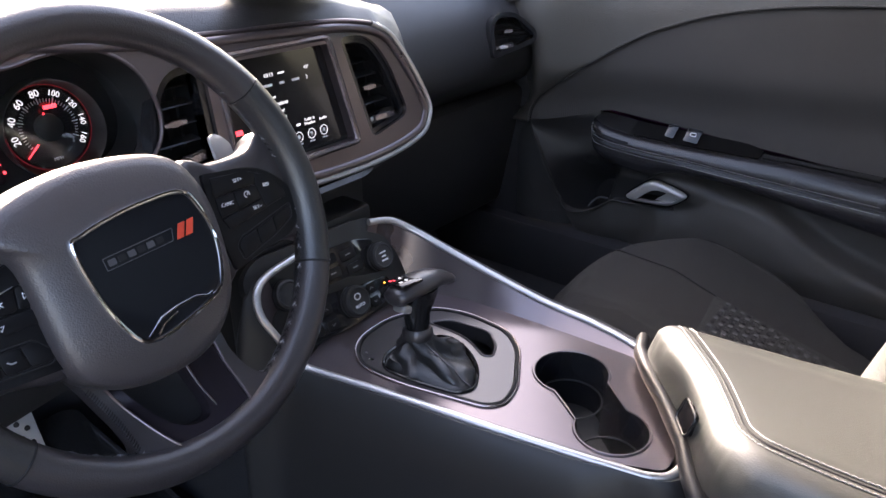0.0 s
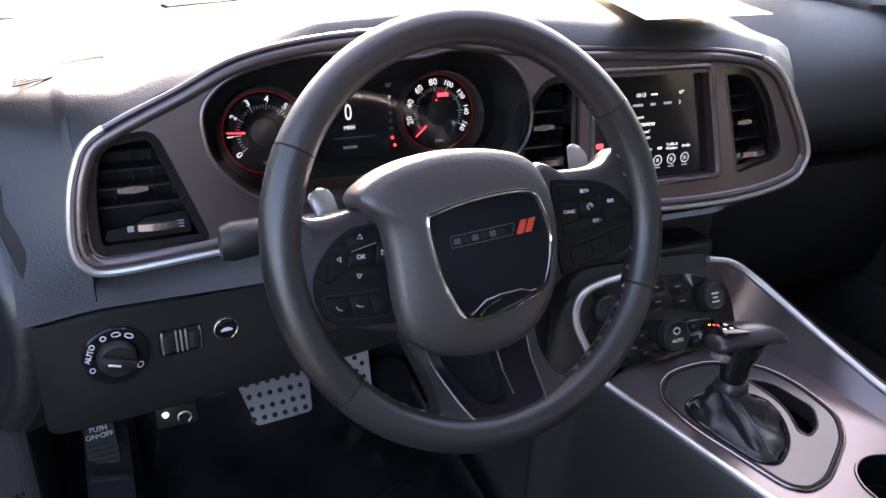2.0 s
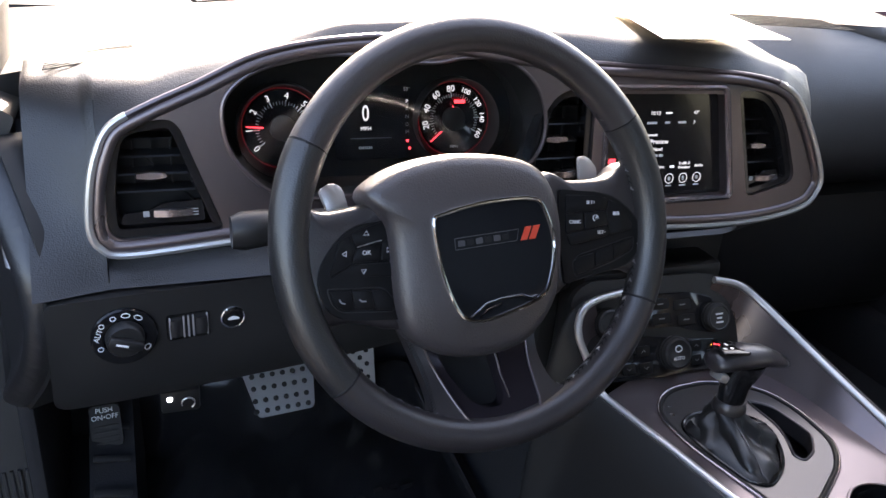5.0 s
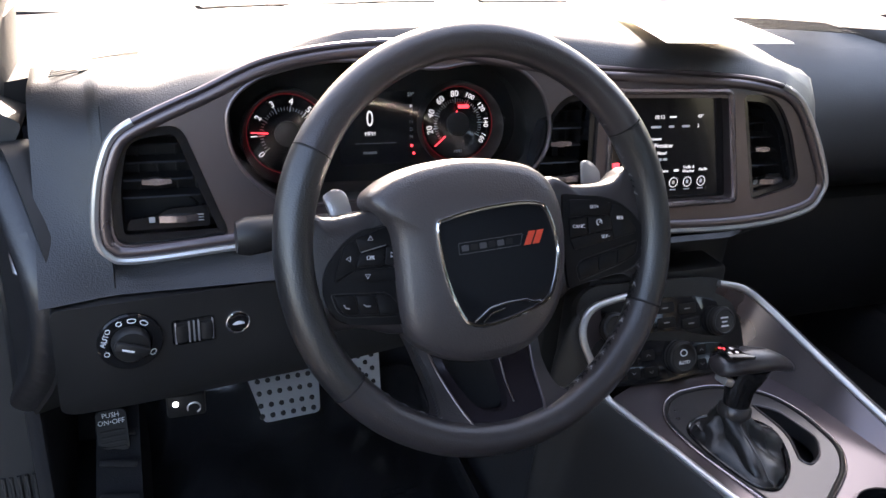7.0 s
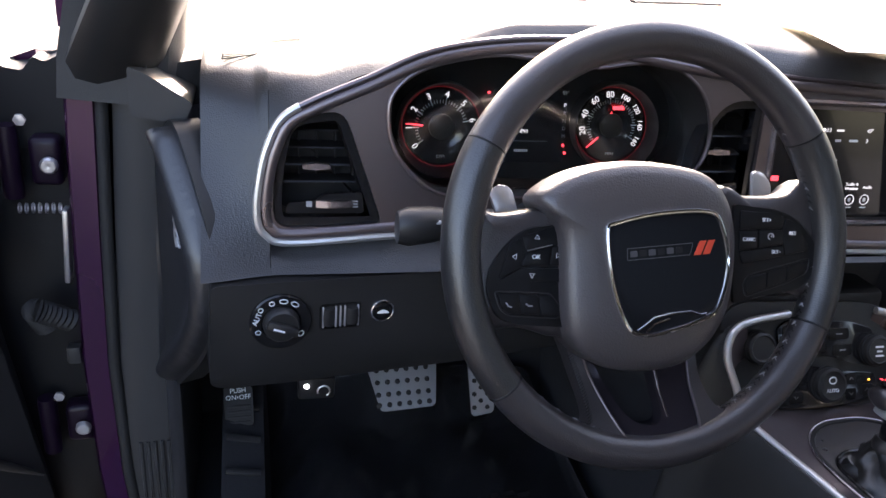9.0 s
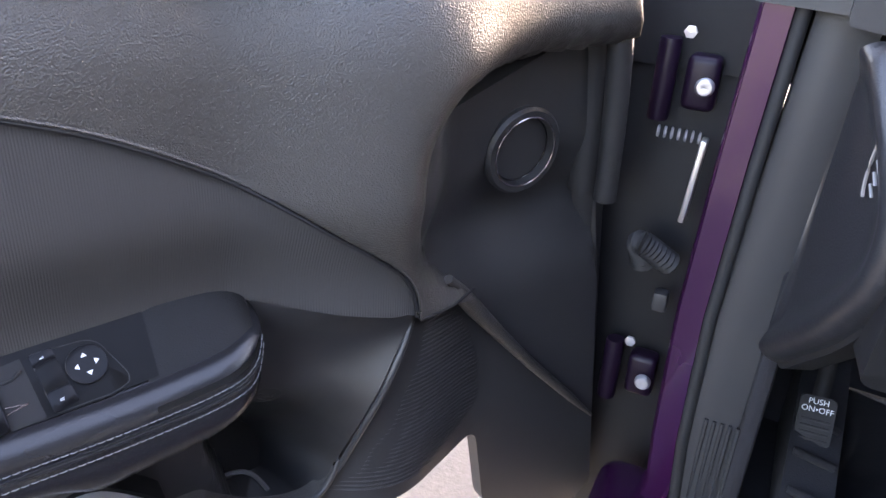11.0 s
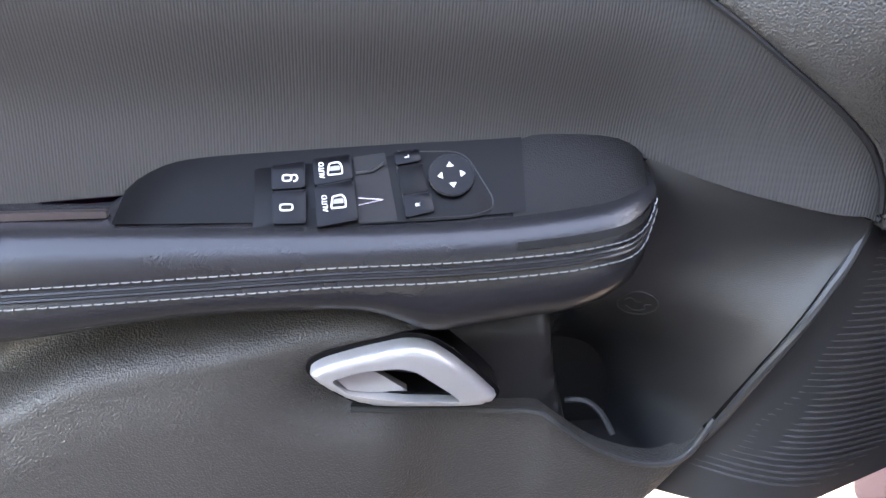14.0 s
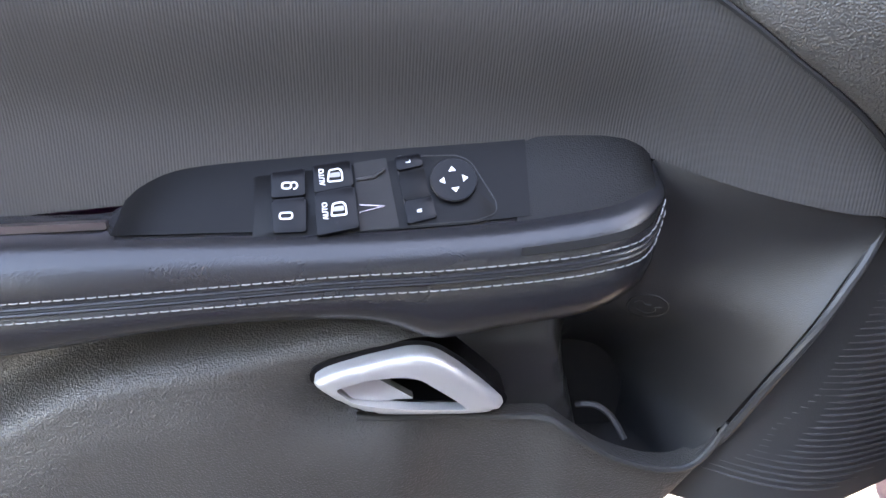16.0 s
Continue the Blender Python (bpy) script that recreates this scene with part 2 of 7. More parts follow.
# ---- dashboard ----
dashboard = thing("dashboard", "black grained dashboard with satin bronze bezel, dials and touchscreen", "dashboard")
BX, BY, BN = Vector((1, 0, 0)), Vector((0, 0.1483, 0.989)), Vector((0, -0.989, 0.1483))
BO = Vector((0, 0.195, 0.9))
BEZEL_TOP = [(-0.322, 0.890), (-0.318, 0.925), (-0.310, 0.950), (-0.296, 0.975), (-0.265, 0.993), (-0.213, 1.016), (-0.151, 1.043),
             (-0.071, 1.058), (0.02, 1.061), (0.12, 1.048), (0.234, 1.034), (0.346, 1.028), (0.46, 1.020), (0.528, 1.002), (0.567, 0.957), (0.601, 0.890)]
BEZEL_LOW = [(-0.322, 0.885), (-0.316, 0.860), (-0.290, 0.850), (-0.18, 0.857), (-0.1, 0.860), (0.15, 0.855), (0.26, 0.838), (0.353, 0.832),
             (0.444, 0.829), (0.52, 0.833), (0.58, 0.846), (0.601, 0.880)]
CREST = [(-0.385, 1.004), (-0.37, 1.009), (-0.33, 1.011), (-0.26, 1.016), (-0.20, 1.034), (-0.136, 1.057), (-0.057, 1.076), (0.05, 1.081), (0.175, 1.072),
         (0.33, 1.060), (0.457, 1.053), (0.526, 1.036), (0.60, 1.02)]
COWL = [(-0.40, 0.335), (-0.37, 0.37), (-0.29, 0.415), (-0.087, 0.50), (0.1, 0.565), (0.41, 0.62), (0.7, 0.58), (1.0, 0.46), (1.22, 0.32)]


def on_face(u, v, deep=0.0):
    """A place on the instrument bezel, deep metres behind it."""
    return BO + BX * u + BY * v - BN * deep


FLANK_IN = [(0.828, 0.170), (0.845, 0.176), (0.865, 0.186), (0.88, 0.194), (0.90, 0.199), (0.94, 0.209), (0.957, 0.216), (0.975, 0.227), (0.99, 0.241), (1.01, 0.262)]
FLANK_END = [(0.8235, 0.148), (0.85, 0.172), (0.885, 0.200), (0.92, 0.228), (0.95, 0.245), (0.975, 0.258), (0.99, 0.269), (1.02, 0.290)]


def dash_section(x):
    zt, zb, zc, yw = along(x, BEZEL_TOP), along(x, BEZEL_LOW), along(x, CREST), along(x, COWL)
    fy = lambda z: 0.195 + 0.15 * (z - 0.9)
    pd = 0.17 * ramp(zt - zb, 0.012, 0.05) * (1 if -0.321 < x < 0.6 else 0)
    left = 1 - ramp(x, -0.385, -0.298)
    zw = min(1.05, zc - 0.010)
    drop = zc - zt
    drv = [(yw, zw), (mix(yw, 0.33, 0.35), min(1.066, zc - 0.001)), (mix(yw, 0.33, 0.7), min(mix(1.07, zc, 0.4), zc + 0.003)), (0.33, min(mix(1.07, zc, 0.8), zc + 0.003)), (0.300, zc),
           (0.272, zc - 0.001), (0.250, zc - 0.001 - 0.06 * drop), (0.232 + 0.01 * left, zc - 0.001 - 0.28 * drop), (fy(zt) + 0.004, zt + 0.002), (fy(zt) + 0.008 + pd, zt - 0.001),
           (fy(zb) + 0.008 + pd, zb + 0.004), (fy(zb) + 0.004, zb - 0.005), (0.184, zb - 0.018), (0.170, 0.828), (0.163, 0.8235), (0.30, 0.822), (0.5, 0.82)]
    if x < -0.309:
        for i in range(7, 13):
            k = (i - 6) / 7.0
            z = mix(zc - 0.012, 0.828, k)
            q = ramp(-x, 0.309, 0.330) if i == 7 else 1.0
            drv[i] = (mix(drv[i][0], mix(along(z, FLANK_IN), along(z, FLANK_END), left), q), mix(drv[i][1], z, q))
        for i, y, z in ((4, 0.304, 0.001), (5, 0.282, 0.004), (6, 0.262, 0.010)):
            drv[i] = (mix(drv[i][0], y + 0.012 * left, ramp(-x, 0.309, 0.325)), mix(drv[i][1], zc - z, ramp(-x, 0.309, 0.325)))
        drv[13], drv[14] = (mix(0.170, 0.152, left), 0.828), (mix(0.163, 0.147, left), 0.8235)
    lip = ramp(x, 0.43, 0.60)
    drv[12] = (mix(drv[12][0], 0.206, lip), drv[12][1] + 0.006 * lip)
    drv[13] = (mix(drv[13][0], 0.228, lip), mix(drv[13][1], 0.836, lip))
    drv[14] = (mix(drv[14][0], 0.262, lip), mix(drv[14][1], 0.834, lip))
    pas = [(yw, 1.03), (mix(yw, 0.5, 0.35), 1.045), (mix(yw, 0.5, 0.7), 1.045), (0.49, 1.035), (0.46, 1.020), (0.43, 1.0), (0.40, 0.97),
           (0.375, 0.935), (0.355, 0.89), (0.348, 0.86), (0.350, 0.835), (0.362, 0.812), (0.385, 0.795), (0.40, 0.785), (0.41, 0.78), (0.45, 0.77), (0.5, 0.77)]
    k = ramp(x, 0.592, 0.655)
    return [(x, mix(a[0], b[0], k), mix(a[1], b[1], k)) for a, b in zip(drv, pas)]


xs = sorted({round(-0.376 + i * 0.0035, 4) for i in range(19)} | {round(-0.376 + i * 0.0115, 4) for i in range(138)} | {-0.322, -0.316, -0.3095, -0.3085, -0.305, 0.5995, 0.5965, 0.603})
pad = loft([dash_section(x) for x in xs])
part("upper_pad", pad, VINYL, dashboard, "grained black vinyl pad", smooth=50)

# slots and small grilles let into the top of the pad
for k, (x0, x1) in enumerate(((-0.20, 0.13), (0.21, 0.37))):
    pts = [(x, along(x, COWL) - 0.055, 1.0665) for x in np.linspace(x0, x1, 9)]
    part("defroster_slot", sweep(pts, 0.008, flat=0.3, n=8), DARK, dashboard)
for i in range(7):
    pts = [(x, along(x, COWL) - 0.05 - i * 0.012 + (x - 0.62) * 0.15, 1.050 - i * 0.0008) for x in np.linspace(0.66, 0.86, 6)]
    part("grille_slat", sweep(pts, 0.0018, flat=0.7, n=6), DARK, dashboard)
    pts = [(x, along(x, COWL) - 0.030 - i * 0.009, along(x, CREST) + 0.0005) for x in np.linspace(-0.355, -0.27, 6)]
    part("grille_slat", sweep(pts, 0.0014, flat=0.7, n=6), PLASTIC, dashboard)

# lower panel with the light switch
LO, LX, LN = Vector((-0.25, 0.158, 0.777)), Vector((1, 0.1, 0)).normalized(), Vector((0.1, -1, 0)).normalized()


def on_low(u, v, deep=0.0):
    bow = 0.0 if v > -0.06 else (v + 0.06) * -0.6
    return LO + LX * u + Vector((0, 0, v)) - LN * (deep + bow)


low_line = rounded([(-0.118, 0.043), (0.52, 0.043), (0.52, -0.03), (0.40, -0.060), (0.17, -0.085), (-0.05, -0.092), (-0.122, -0.088)], [0.008, 0.02, 0.03, 0.05, 0.05, 0.03, 0.02])
part("lower_panel", sheet(low_line, on_low, thick=0.09, grid=0.03, lip=0.003), PLASTIC, dashboard, "matt black plastic lower panel")

# bezel
bezel_line = spline([(-0.322, -0.02), (-0.318, 0.02), (-0.310, 0.05), (-0.296, 0.076), (-0.265, 0.094), (-0.213, 0.117), (-0.151, 0.145), (-0.071, 0.160),
                     (0.02, 0.163), (0.12, 0.150), (0.234, 0.136), (0.346, 0.130), (0.46, 0.122), (0.528, 0.103), (0.567, 0.058), (0.602, -0.010), (0.598, -0.038),
                     (0.578, -0.056), (0.52, -0.068), (0.444, -0.072), (0.353, -0.069), (0.26, -0.062), (0.15, -0.047), (-0.1, -0.042), (-0.18, -0.044), (-0.288, -0.051), (-0.314, -0.042)], 5)
VENT_L = rounded([(-0.306, -0.036), (-0.306, 0.02), (-0.293, 0.076), (-0.236, 0.084), (-0.194, -0.034)], [0.018, 0.05, 0.022, 0.016, 0.012])
VENT_C = rounded([(0.152, 0.0), (0.158, 0.06), (0.186, 0.107), (0.236, 0.107), (0.236, -0.01), (0.165, -0.014)], [0.01, 0.05, 0.03, 0.01, 0.008, 0.01])
VENT_R = rounded([(0.446, 0.103), (0.498, 0.101), (0.530, 0.062), (0.561, -0.020), (0.480, -0.038)], [0.012, 0.03, 0.05, 0.02, 0.012])
CLUSTER = spline([(-0.194, 0.075), (-0.188, 0.106), (-0.154, 0.131), (-0.084, 0.146), (-0.02, 0.142), (0.03, 0.138), (0.07, 0.144), (0.118, 0.141), (0.156, 0.115),
                  (0.172, 0.075), (0.166, 0.036), (0.134, 0.010), (0.05, -0.006), (-0.07, -0.006), (-0.114, -0.006), (-0.152, 0.006), (-0.184, 0.040)], 4)
SCREEN = rounded([(0.248, 0.112), (0.428, 0.110), (0.456, -0.038), (0.252, -0.038)], [0.008, 0.012, 0.012, 0.008])


def on_bezel(u, v, deep=0.0):
    """The bezel's face: scooped towards its edge above the screen."""
    scoop = 0.012 * ramp(v, 0.118, 0.135) * ramp(u, 0.2, 0.3)
    return on_face(u, v, deep - 0.004 + scoop)


part("bezel", sheet(bezel_line, on_bezel, [VENT_L, VENT_C, VENT_R, CLUSTER, SCREEN], 0.022, 0.016, 0.002), BRONZE, dashboard, "satin grey bronze bezel round the dials and vents")
edge = [p for p in bezel_line if p.y < 0.09 and p.x < -0.27 or p.y < -0.03 and p.x < -0.17]
edge = sorted(edge, key=lambda p: math.atan2(p.y - 0.1, p.x + 0.15) % (2 * math.pi))
part("trim_strip", sweep([on_face(p.x, p.y, -0.006) for p in edge], 0.0042, flat=1.0, n=8, up=BN), SILVER, dashboard, "satin silver trim strip")
edge = [p for p in bezel_line if p.x > 0.3 and (p.y < -0.02 or p.x > 0.5)]
edge = sorted(edge, key=lambda p: math.atan2(p.y - 0.2, p.x - 0.3))
part("trim_strip", sweep([on_face(p.x, p.y, -0.006) for p in edge], 0.0042, flat=1.0, n=8, up=BN), SILVER, dashboard, "satin silver trim strip")
upper = sorted([p for p in bezel_line if p.y > 0.06 and p.x < 0.56], key=lambda p: p.x)
part("bezel_bead", sweep([on_bezel(p.x, p.y, -0.001) for p in upper], 0.0034, n=8, up=BN), BRONZE, dashboard)

part("outer_rim", sweep([on_bezel(p.x, p.y, -0.001) for p in inset(bezel_line, 0.0085)], 0.0058, True, 10, up=BN, flat=0.7), BRONZE, dashboard, "satin rim round the bezel")


def span(line, v):
    """The left and right ends of an outline at height v."""
    cut = []
    for a, b in zip(line, line[1:] + line[:1]):
        if (a.y > v) != (b.y > v):
            cut.append(a.x + (b.x - a.x) * (v - a.y) / (b.y - a.y))
    return (min(cut), max(cut)) if len(cut) > 1 else (0, 0)


SLAT = shade("black_vent_slat", (0.010, 0.010, 0.011), 0.3, vary=0.2, spec=0.3)


def air_vent(line, at, slats, vanes, tab, slider, parent, deep=0.05):
    vent = thing("air_vent", "", "")
    vent.parent = parent
    tagged(vent, "black air vent with slats and a chrome tab")
    ring = inset(line, 0.009)
    part("surround", sheet(inset(line, 0.0005), lambda u, v, d=0.0: at(u, v, 0.001 + d), [ring], 0.02, 0, 0.0015), PIANO, vent)
    bm = loft([[at(p.x, p.y, d) for p in ring] for d in (0.012, deep)], True, False)
    bm.faces.new([v for v in bm.verts][len(ring):])
    part("duct", bm, DARK, vent)
    v0, v1 = min(p.y for p in ring), max(p.y for p in ring)
    for i in range(slats):
        v = mix(v0 + slider, v1, (i + 0.5) / slats)
        a, b = span(ring, v)
        if b - a < 0.01:
            continue
        quad = [(0.0, 0.016), (0.0015, 0.017), (0.006, 0.034), (0.0045, 0.035)]
        bm = loft([[at(u, v + q[0] - 0.004, q[1]) for q in quad] for u in (a + 0.001, (a + b) / 2, b - 0.001)])
        part("slat", bm, SLAT, vent)
    for i in range(vanes):
        u = mix(min(p.x for p in ring), max(p.x for p in ring), (i + 1) / (vanes + 1))
        lo, hi = [p for p in (v0 + slider, v1 - 0.012)]
        bm = loft([[at(u - 0.0006, h, 0.030), at(u + 0.0006, h, 0.030), at(u + 0.0006, h, 0.046), at(u - 0.0006, h, 0.046)] for h in (lo, hi)])
        part("vane", bm, DARK, vent)
    bm = loft([[at(tab[0] + s * tab[2], tab[1] + w * 0.0028 * (1.25 - abs(s) * 0.5), dd) for w, dd in ((-1, 0.011), (1, 0.011), (1.3, 0.018), (-1.3, 0.018))] for s in (-1, -0.8, 0, 0.8, 1)])
    part("tab", bm, SATIN, vent, "small chrome tab")
    if slider > 0.01:
        v = v0 + slider * 0.5 - 0.001
        a, b = span(ring, v)
        plate = rounded([(a + 0.003, v0 + 0.004), (b - 0.002, v0 + 0.004), (b - 0.004, v0 + slider - 0.004), (mix(a, b, 0.5), v0 + slider - 0.006), (mix(a, b, 0.36), v0 + slider * 0.55), (a + 0.006, v0 + slider * 0.5)], 0.004)
        part("slider_plate", sheet(plate, lambda u, w, d=0.0: at(u, w, 0.008 + d), (), 0.01, 0, 0.001), PIANO, vent)
        c = mix(a, b, 0.62)
        bm = loft([[at(c + s * 0.019, v + w * 0.0034, 0.006 - 0.004 * (1 - s * s) + dd) for w, dd in ((-1, 0), (1, 0), (1, 0.008), (-1, 0.008))] for s in (-1, -0.5, 0, 0.5, 1)])
        part("thumb_wheel", bm, SATIN, vent)
        for s in (-1, 0, 1):
            part("mark", prism(rect(0.007, 0.0013, 0.0003), 0.0004, Matrix.Translation(at(b - 0.012, v + s * 0.003, 0.007)) @ frame_at(None, BX, BY)), GREY, vent)
        part("mark", prism(rect(0.006, 0.006, 0.001), 0.0004, Matrix.Translation(at(c - 0.026, v, 0.007)) @ frame_at(None, BX, BY)), GREY, vent)
    return vent


air_vent(VENT_L, on_face, 4, 4, (-0.262, 0.024, 0.014), 0.030, dashboard)
air_vent(VENT_C, on_face, 4, 3, (0.196, 0.046, 0.014), 0.020, dashboard)
air_vent(VENT_R, on_face, 5, 2, (0.503, 0.028, 0.012), 0.026, dashboard)
PX, PN = Vector((1, -0.3, 0)).normalized(), Vector((-0.28, -0.93, 0.25)).normalized()
PY = PN.cross(PX)
VENT_P = rounded([(-0.052, -0.014), (-0.054, 0.044), (-0.036, 0.072), (0.014, 0.074), (0.066, 0.030), (0.060, 0.008)], [0.012, 0.03, 0.02, 0.03, 0.015, 0.015])
air_vent(VENT_P, lambda u, v, d=0.0: Vector((1.045, 0.350, 0.873)) + PX * u + PY * v - PN * (d - 0.026), 5, 2, (0.0, 0.036, 0.011), 0.024, dashboard, 0.03)

# instrument cluster
cluster = thing("instrument_cluster", "round dials with white numerals, red rings and a small display", "")
cluster.parent = dashboard
inner = inset(CLUSTER, 0.002)
part("hood", loft([[on_face(*(p * (1 - k) + Vector((-0.02, 0.064)) * k), d) for p in inner] for k, d in ((0.0, -0.005), (-0.02, -0.003), (-0.01, 0.004), (0.03, 0.04), (0.06, 0.082))], True, False), PLASTIC, cluster)
part("hood_bead", sweep([on_face(p.x, p.y, -0.004) for p in inner], 0.0022, True, 8, up=BN), BRONZE, cluster)
part("backing", sheet(inset(CLUSTER, -0.004), lambda u, v, d=0.0: on_face(u, v, 0.08 + d), (), 0.004, 0), DARK, cluster)
RING = shade("faint_red_ring", (0.25, 0.03, 0.04), 0.4, emit=(1.0, 0.05, 0.08), glow=0.02)
DIALF = lambda u, v, d: Matrix.Translation(on_face(u, v, d)) @ frame_at(None, BX, BY)


def dial(cu, cv, r, numbers, start, step, needle, small):
    d = thing("dial", "", "")
    d.parent = cluster
    m = DIALF(cu, cv, 0.078)
    part("face", turned([(r, 0), (r * 0.98, 0.002), (r * 0.6, 0.0022), (r * 0.55, 0.0008), (0, 0.0008)], 40, m), PIANO, d)
    part("ring", sweep([m @ Vector((r * 1.04 * math.cos(a), r * 1.04 * math.sin(a), 0.002)) for a in np.linspace(0, 2 * math.pi, 48, endpoint=False)], 0.00028, True, 6, up=BN), RING, d, "thin red lit ring")
    part("bowl", loft([[m @ Vector((q * math.cos(a), q * math.sin(a), h)) for a in np.linspace(0, 2 * math.pi, 40, endpoint=False)] for q, h in ((r * 1.05, 0.0), (r * 1.16, 0.012), (r * 1.2, 0.03), (r * 1.22, 0.03), (r * 1.2, 0.0))], True, False), PLASTIC, d)
    for i, txt in enumerate(numbers):
        a = radians(start - step * i)
        if txt:
            words(txt, r * (0.24 if len(txt) < 3 else 0.2), m @ Matrix.Translation((r * 0.84 * math.cos(a), r * 0.84 * math.sin(a), 0.003)) @ pose(0, 0, 0, 0, 0, math.degrees(a) - 90), GLOW, d, "numeral")
        for k in range(5):
            b = radians(start - step * (i + k / 5))
            if i == len(numbers) - 1 and k:
                break
            part("tick", prism(rect(0.0006 if k else 0.0010, r * (0.09 if k else 0.16), 0.0001, n=1), 0.0003, m @ pose(0, 0, 0.0028, 0, 0, math.degrees(b) - 90) @ Matrix.Translation((0, r * 0.66, 0))), WHITE, d)
    a = radians(needle)
    part("needle", prism([(r * 0.5, -0.0009), (r * 0.93, -0.0005), (r * 0.93, 0.0005), (r * 0.5, 0.0009)], 0.001, m @ pose(0, 0, 0.005, 0, 0, needle)), GLOWRED, d, "red needle tip")
    part("hub_cap", turned([(r * 0.34, 0.001), (r * 0.33, 0.006), (r * 0.2, 0.008), (0, 0.008)], 28, m), PLASTIC, d)
    words(small, r * 0.12, m @ Matrix.Translation((0, -r * 0.78, 0.003)), WHITE, d, "caption")
    return d


dial(-0.121, 0.058, 0.043, ["0", "1", "2", "3", "4", "5", "6"], 217, 34, 176, "RPM")
dial(0.083, 0.064, 0.043, ["", "20", "40", "60", "80", "100", "120", "140", "160"], 222, 31.4, 221, "MPH")
part("warning_bar", prism(rect(0.014, 0.0042, 0.0006), 0.0006, DIALF(0.090, 0.085, 0.0735)), GLOWRED, cluster)
part("warning_lamp", prism([(-0.002, -0.003), (0.003, -0.003), (0.0005, 0.004)], 0.0006, DIALF(0.081, 0.077, 0.0735)), GLOWRED, cluster)
disp = part("display", prism(rect(0.088, 0.085, 0.006), 0.003, DIALF(-0.018, 0.062, 0.078)), PIANO, cluster, "dark driver display")
words("0", 0.026, DIALF(-0.026, 0.072, 0.0745), GLOW, disp, wide=0.7)
words("MPH", 0.0065, DIALF(-0.026, 0.055, 0.0745), GLOW, disp)
for i in range(7):
    part("digit_bar", prism(rect(0.0014, 0.003, 0.0002, n=1), 0.0003, DIALF(-0.034 + i * 0.0024, 0.033, 0.0745)), WHITE, disp)
part("rule", prism(rect(0.05, 0.0006, 0.0002, n=1), 0.0003, DIALF(-0.02, 0.044, 0.0745)), GREY, disp)
for i, (c, mt) in enumerate((("P", GLOW), ("R", GREY), ("N", GREY), ("D", GREY), ("M", GREY))):
    words(c, 0.006, DIALF(0.024, 0.086 - i * 0.009, 0.0745), mt, disp)
words("59°", 0.006, DIALF(0.024, 0.100, 0.0745), WHITE, disp)
for u, v in ((0.024, 0.040), (0.0265, 0.031), (-0.068, 0.098)):
    part("warning_lamp", prism(rect(0.003, 0.003, 0.0006), 0.0006, DIALF(u, v, 0.0735)), GLOWRED, cluster)
glass = shade("clear_lens", (1, 1, 1), 0.02)
glass.node_tree.nodes["Principled BSDF"].inputs["Transmission Weight"].default_value = 1.0
glass.node_tree.nodes["Principled BSDF"].inputs["IOR"].default_value = 1.45
lens = part("lens", sheet(inset(CLUSTER, 0.006), lambda u, v, d=0.0: on_face(u, v, 0.040 + (v - 0.06) * 0.25 + d), (), 0.0015, 0), glass, cluster, "clear lens")
lens.visible_shadow = False

# touchscreen
screen = thing("touchscreen", "lit touchscreen with radio page in a bronze frame", "")
screen.parent = dashboard
glass_line = rounded([(0.252, 0.101), (0.424, 0.099), (0.447, -0.031), (0.255, -0.031)], 0.006)
part("screen_frame", sheet(inset(SCREEN, 0.0), lambda u, v, d=0.0: on_face(u, v, -0.004 + d), [glass_line], 0.03, 0, 0.004), BRONZE, screen, "bronze screen frame")
part("screen_glass", sheet(glass_line, lambda u, v, d=0.0: on_face(u, v, 0.010 + d), (), 0.006, 0, 0.001), PIANO, screen, "glossy black screen")
part("frame_rim", sweep([on_face(p.x, p.y, -0.004) for p in inset(SCREEN, 0.003)], 0.0042, True, 8, up=BN), SATIN, screen)
SF = lambda u, v: Matrix.Translation(on_face(u + 0.006, v - 0.003, 0.0098)) @ frame_at(None, BX, BY)
words("10:13", 0.0068, SF(0.326, 0.078), GLOW, screen)
words("43°", 0.0062, SF(0.388, 0.078), GLOW, screen)
part("status_bar", prism(rect(0.010, 0.0022, 0.0003, n=1), 0.0003, SF(0.346, 0.078)), GLOW, screen)
for u, w in ((0.301, 0.010), (0.322, 0.015), (0.345, 0.008), (0.367, 0.012)):
    part("tab_bar", prism(rect(w, 0.003, 0.0004, n=1), 0.0003, SF(u, 0.066)), WHITE, screen)
words("›", 0.011, SF(0.386, 0.067), GLOW, screen)
words("Entertainment", 0.0055, SF(0.300, 0.051), GLOW, screen, align="LEFT")
words("Preview", 0.0085, SF(0.322, 0.042), GLOW, screen, align="LEFT")
words("Offer Now!", 0.0062, SF(0.312, 0.0325), GLOW, screen, align="LEFT")
for i in range(4):
    part("digit_bar", prism(rect(0.006, 0.0032, 0.0004, n=1), 0.0003, SF(0.316 + i * 0.008, 0.0245)), WHITE, screen)
words("Tune", 0.0058, SF(0.341, 0.0095), GLOW, screen)
words("Traffic &\nWeather", 0.0052, SF(0.378, 0.0105), GLOW, screen)
words("Audio", 0.0055, SF(0.401, 0.0095), GLOW, screen)
part("skip_mark", prism(rect(0.007, 0.003, 0.0005, n=1), 0.0003, SF(0.359, 0.0095)), GLOW, screen)
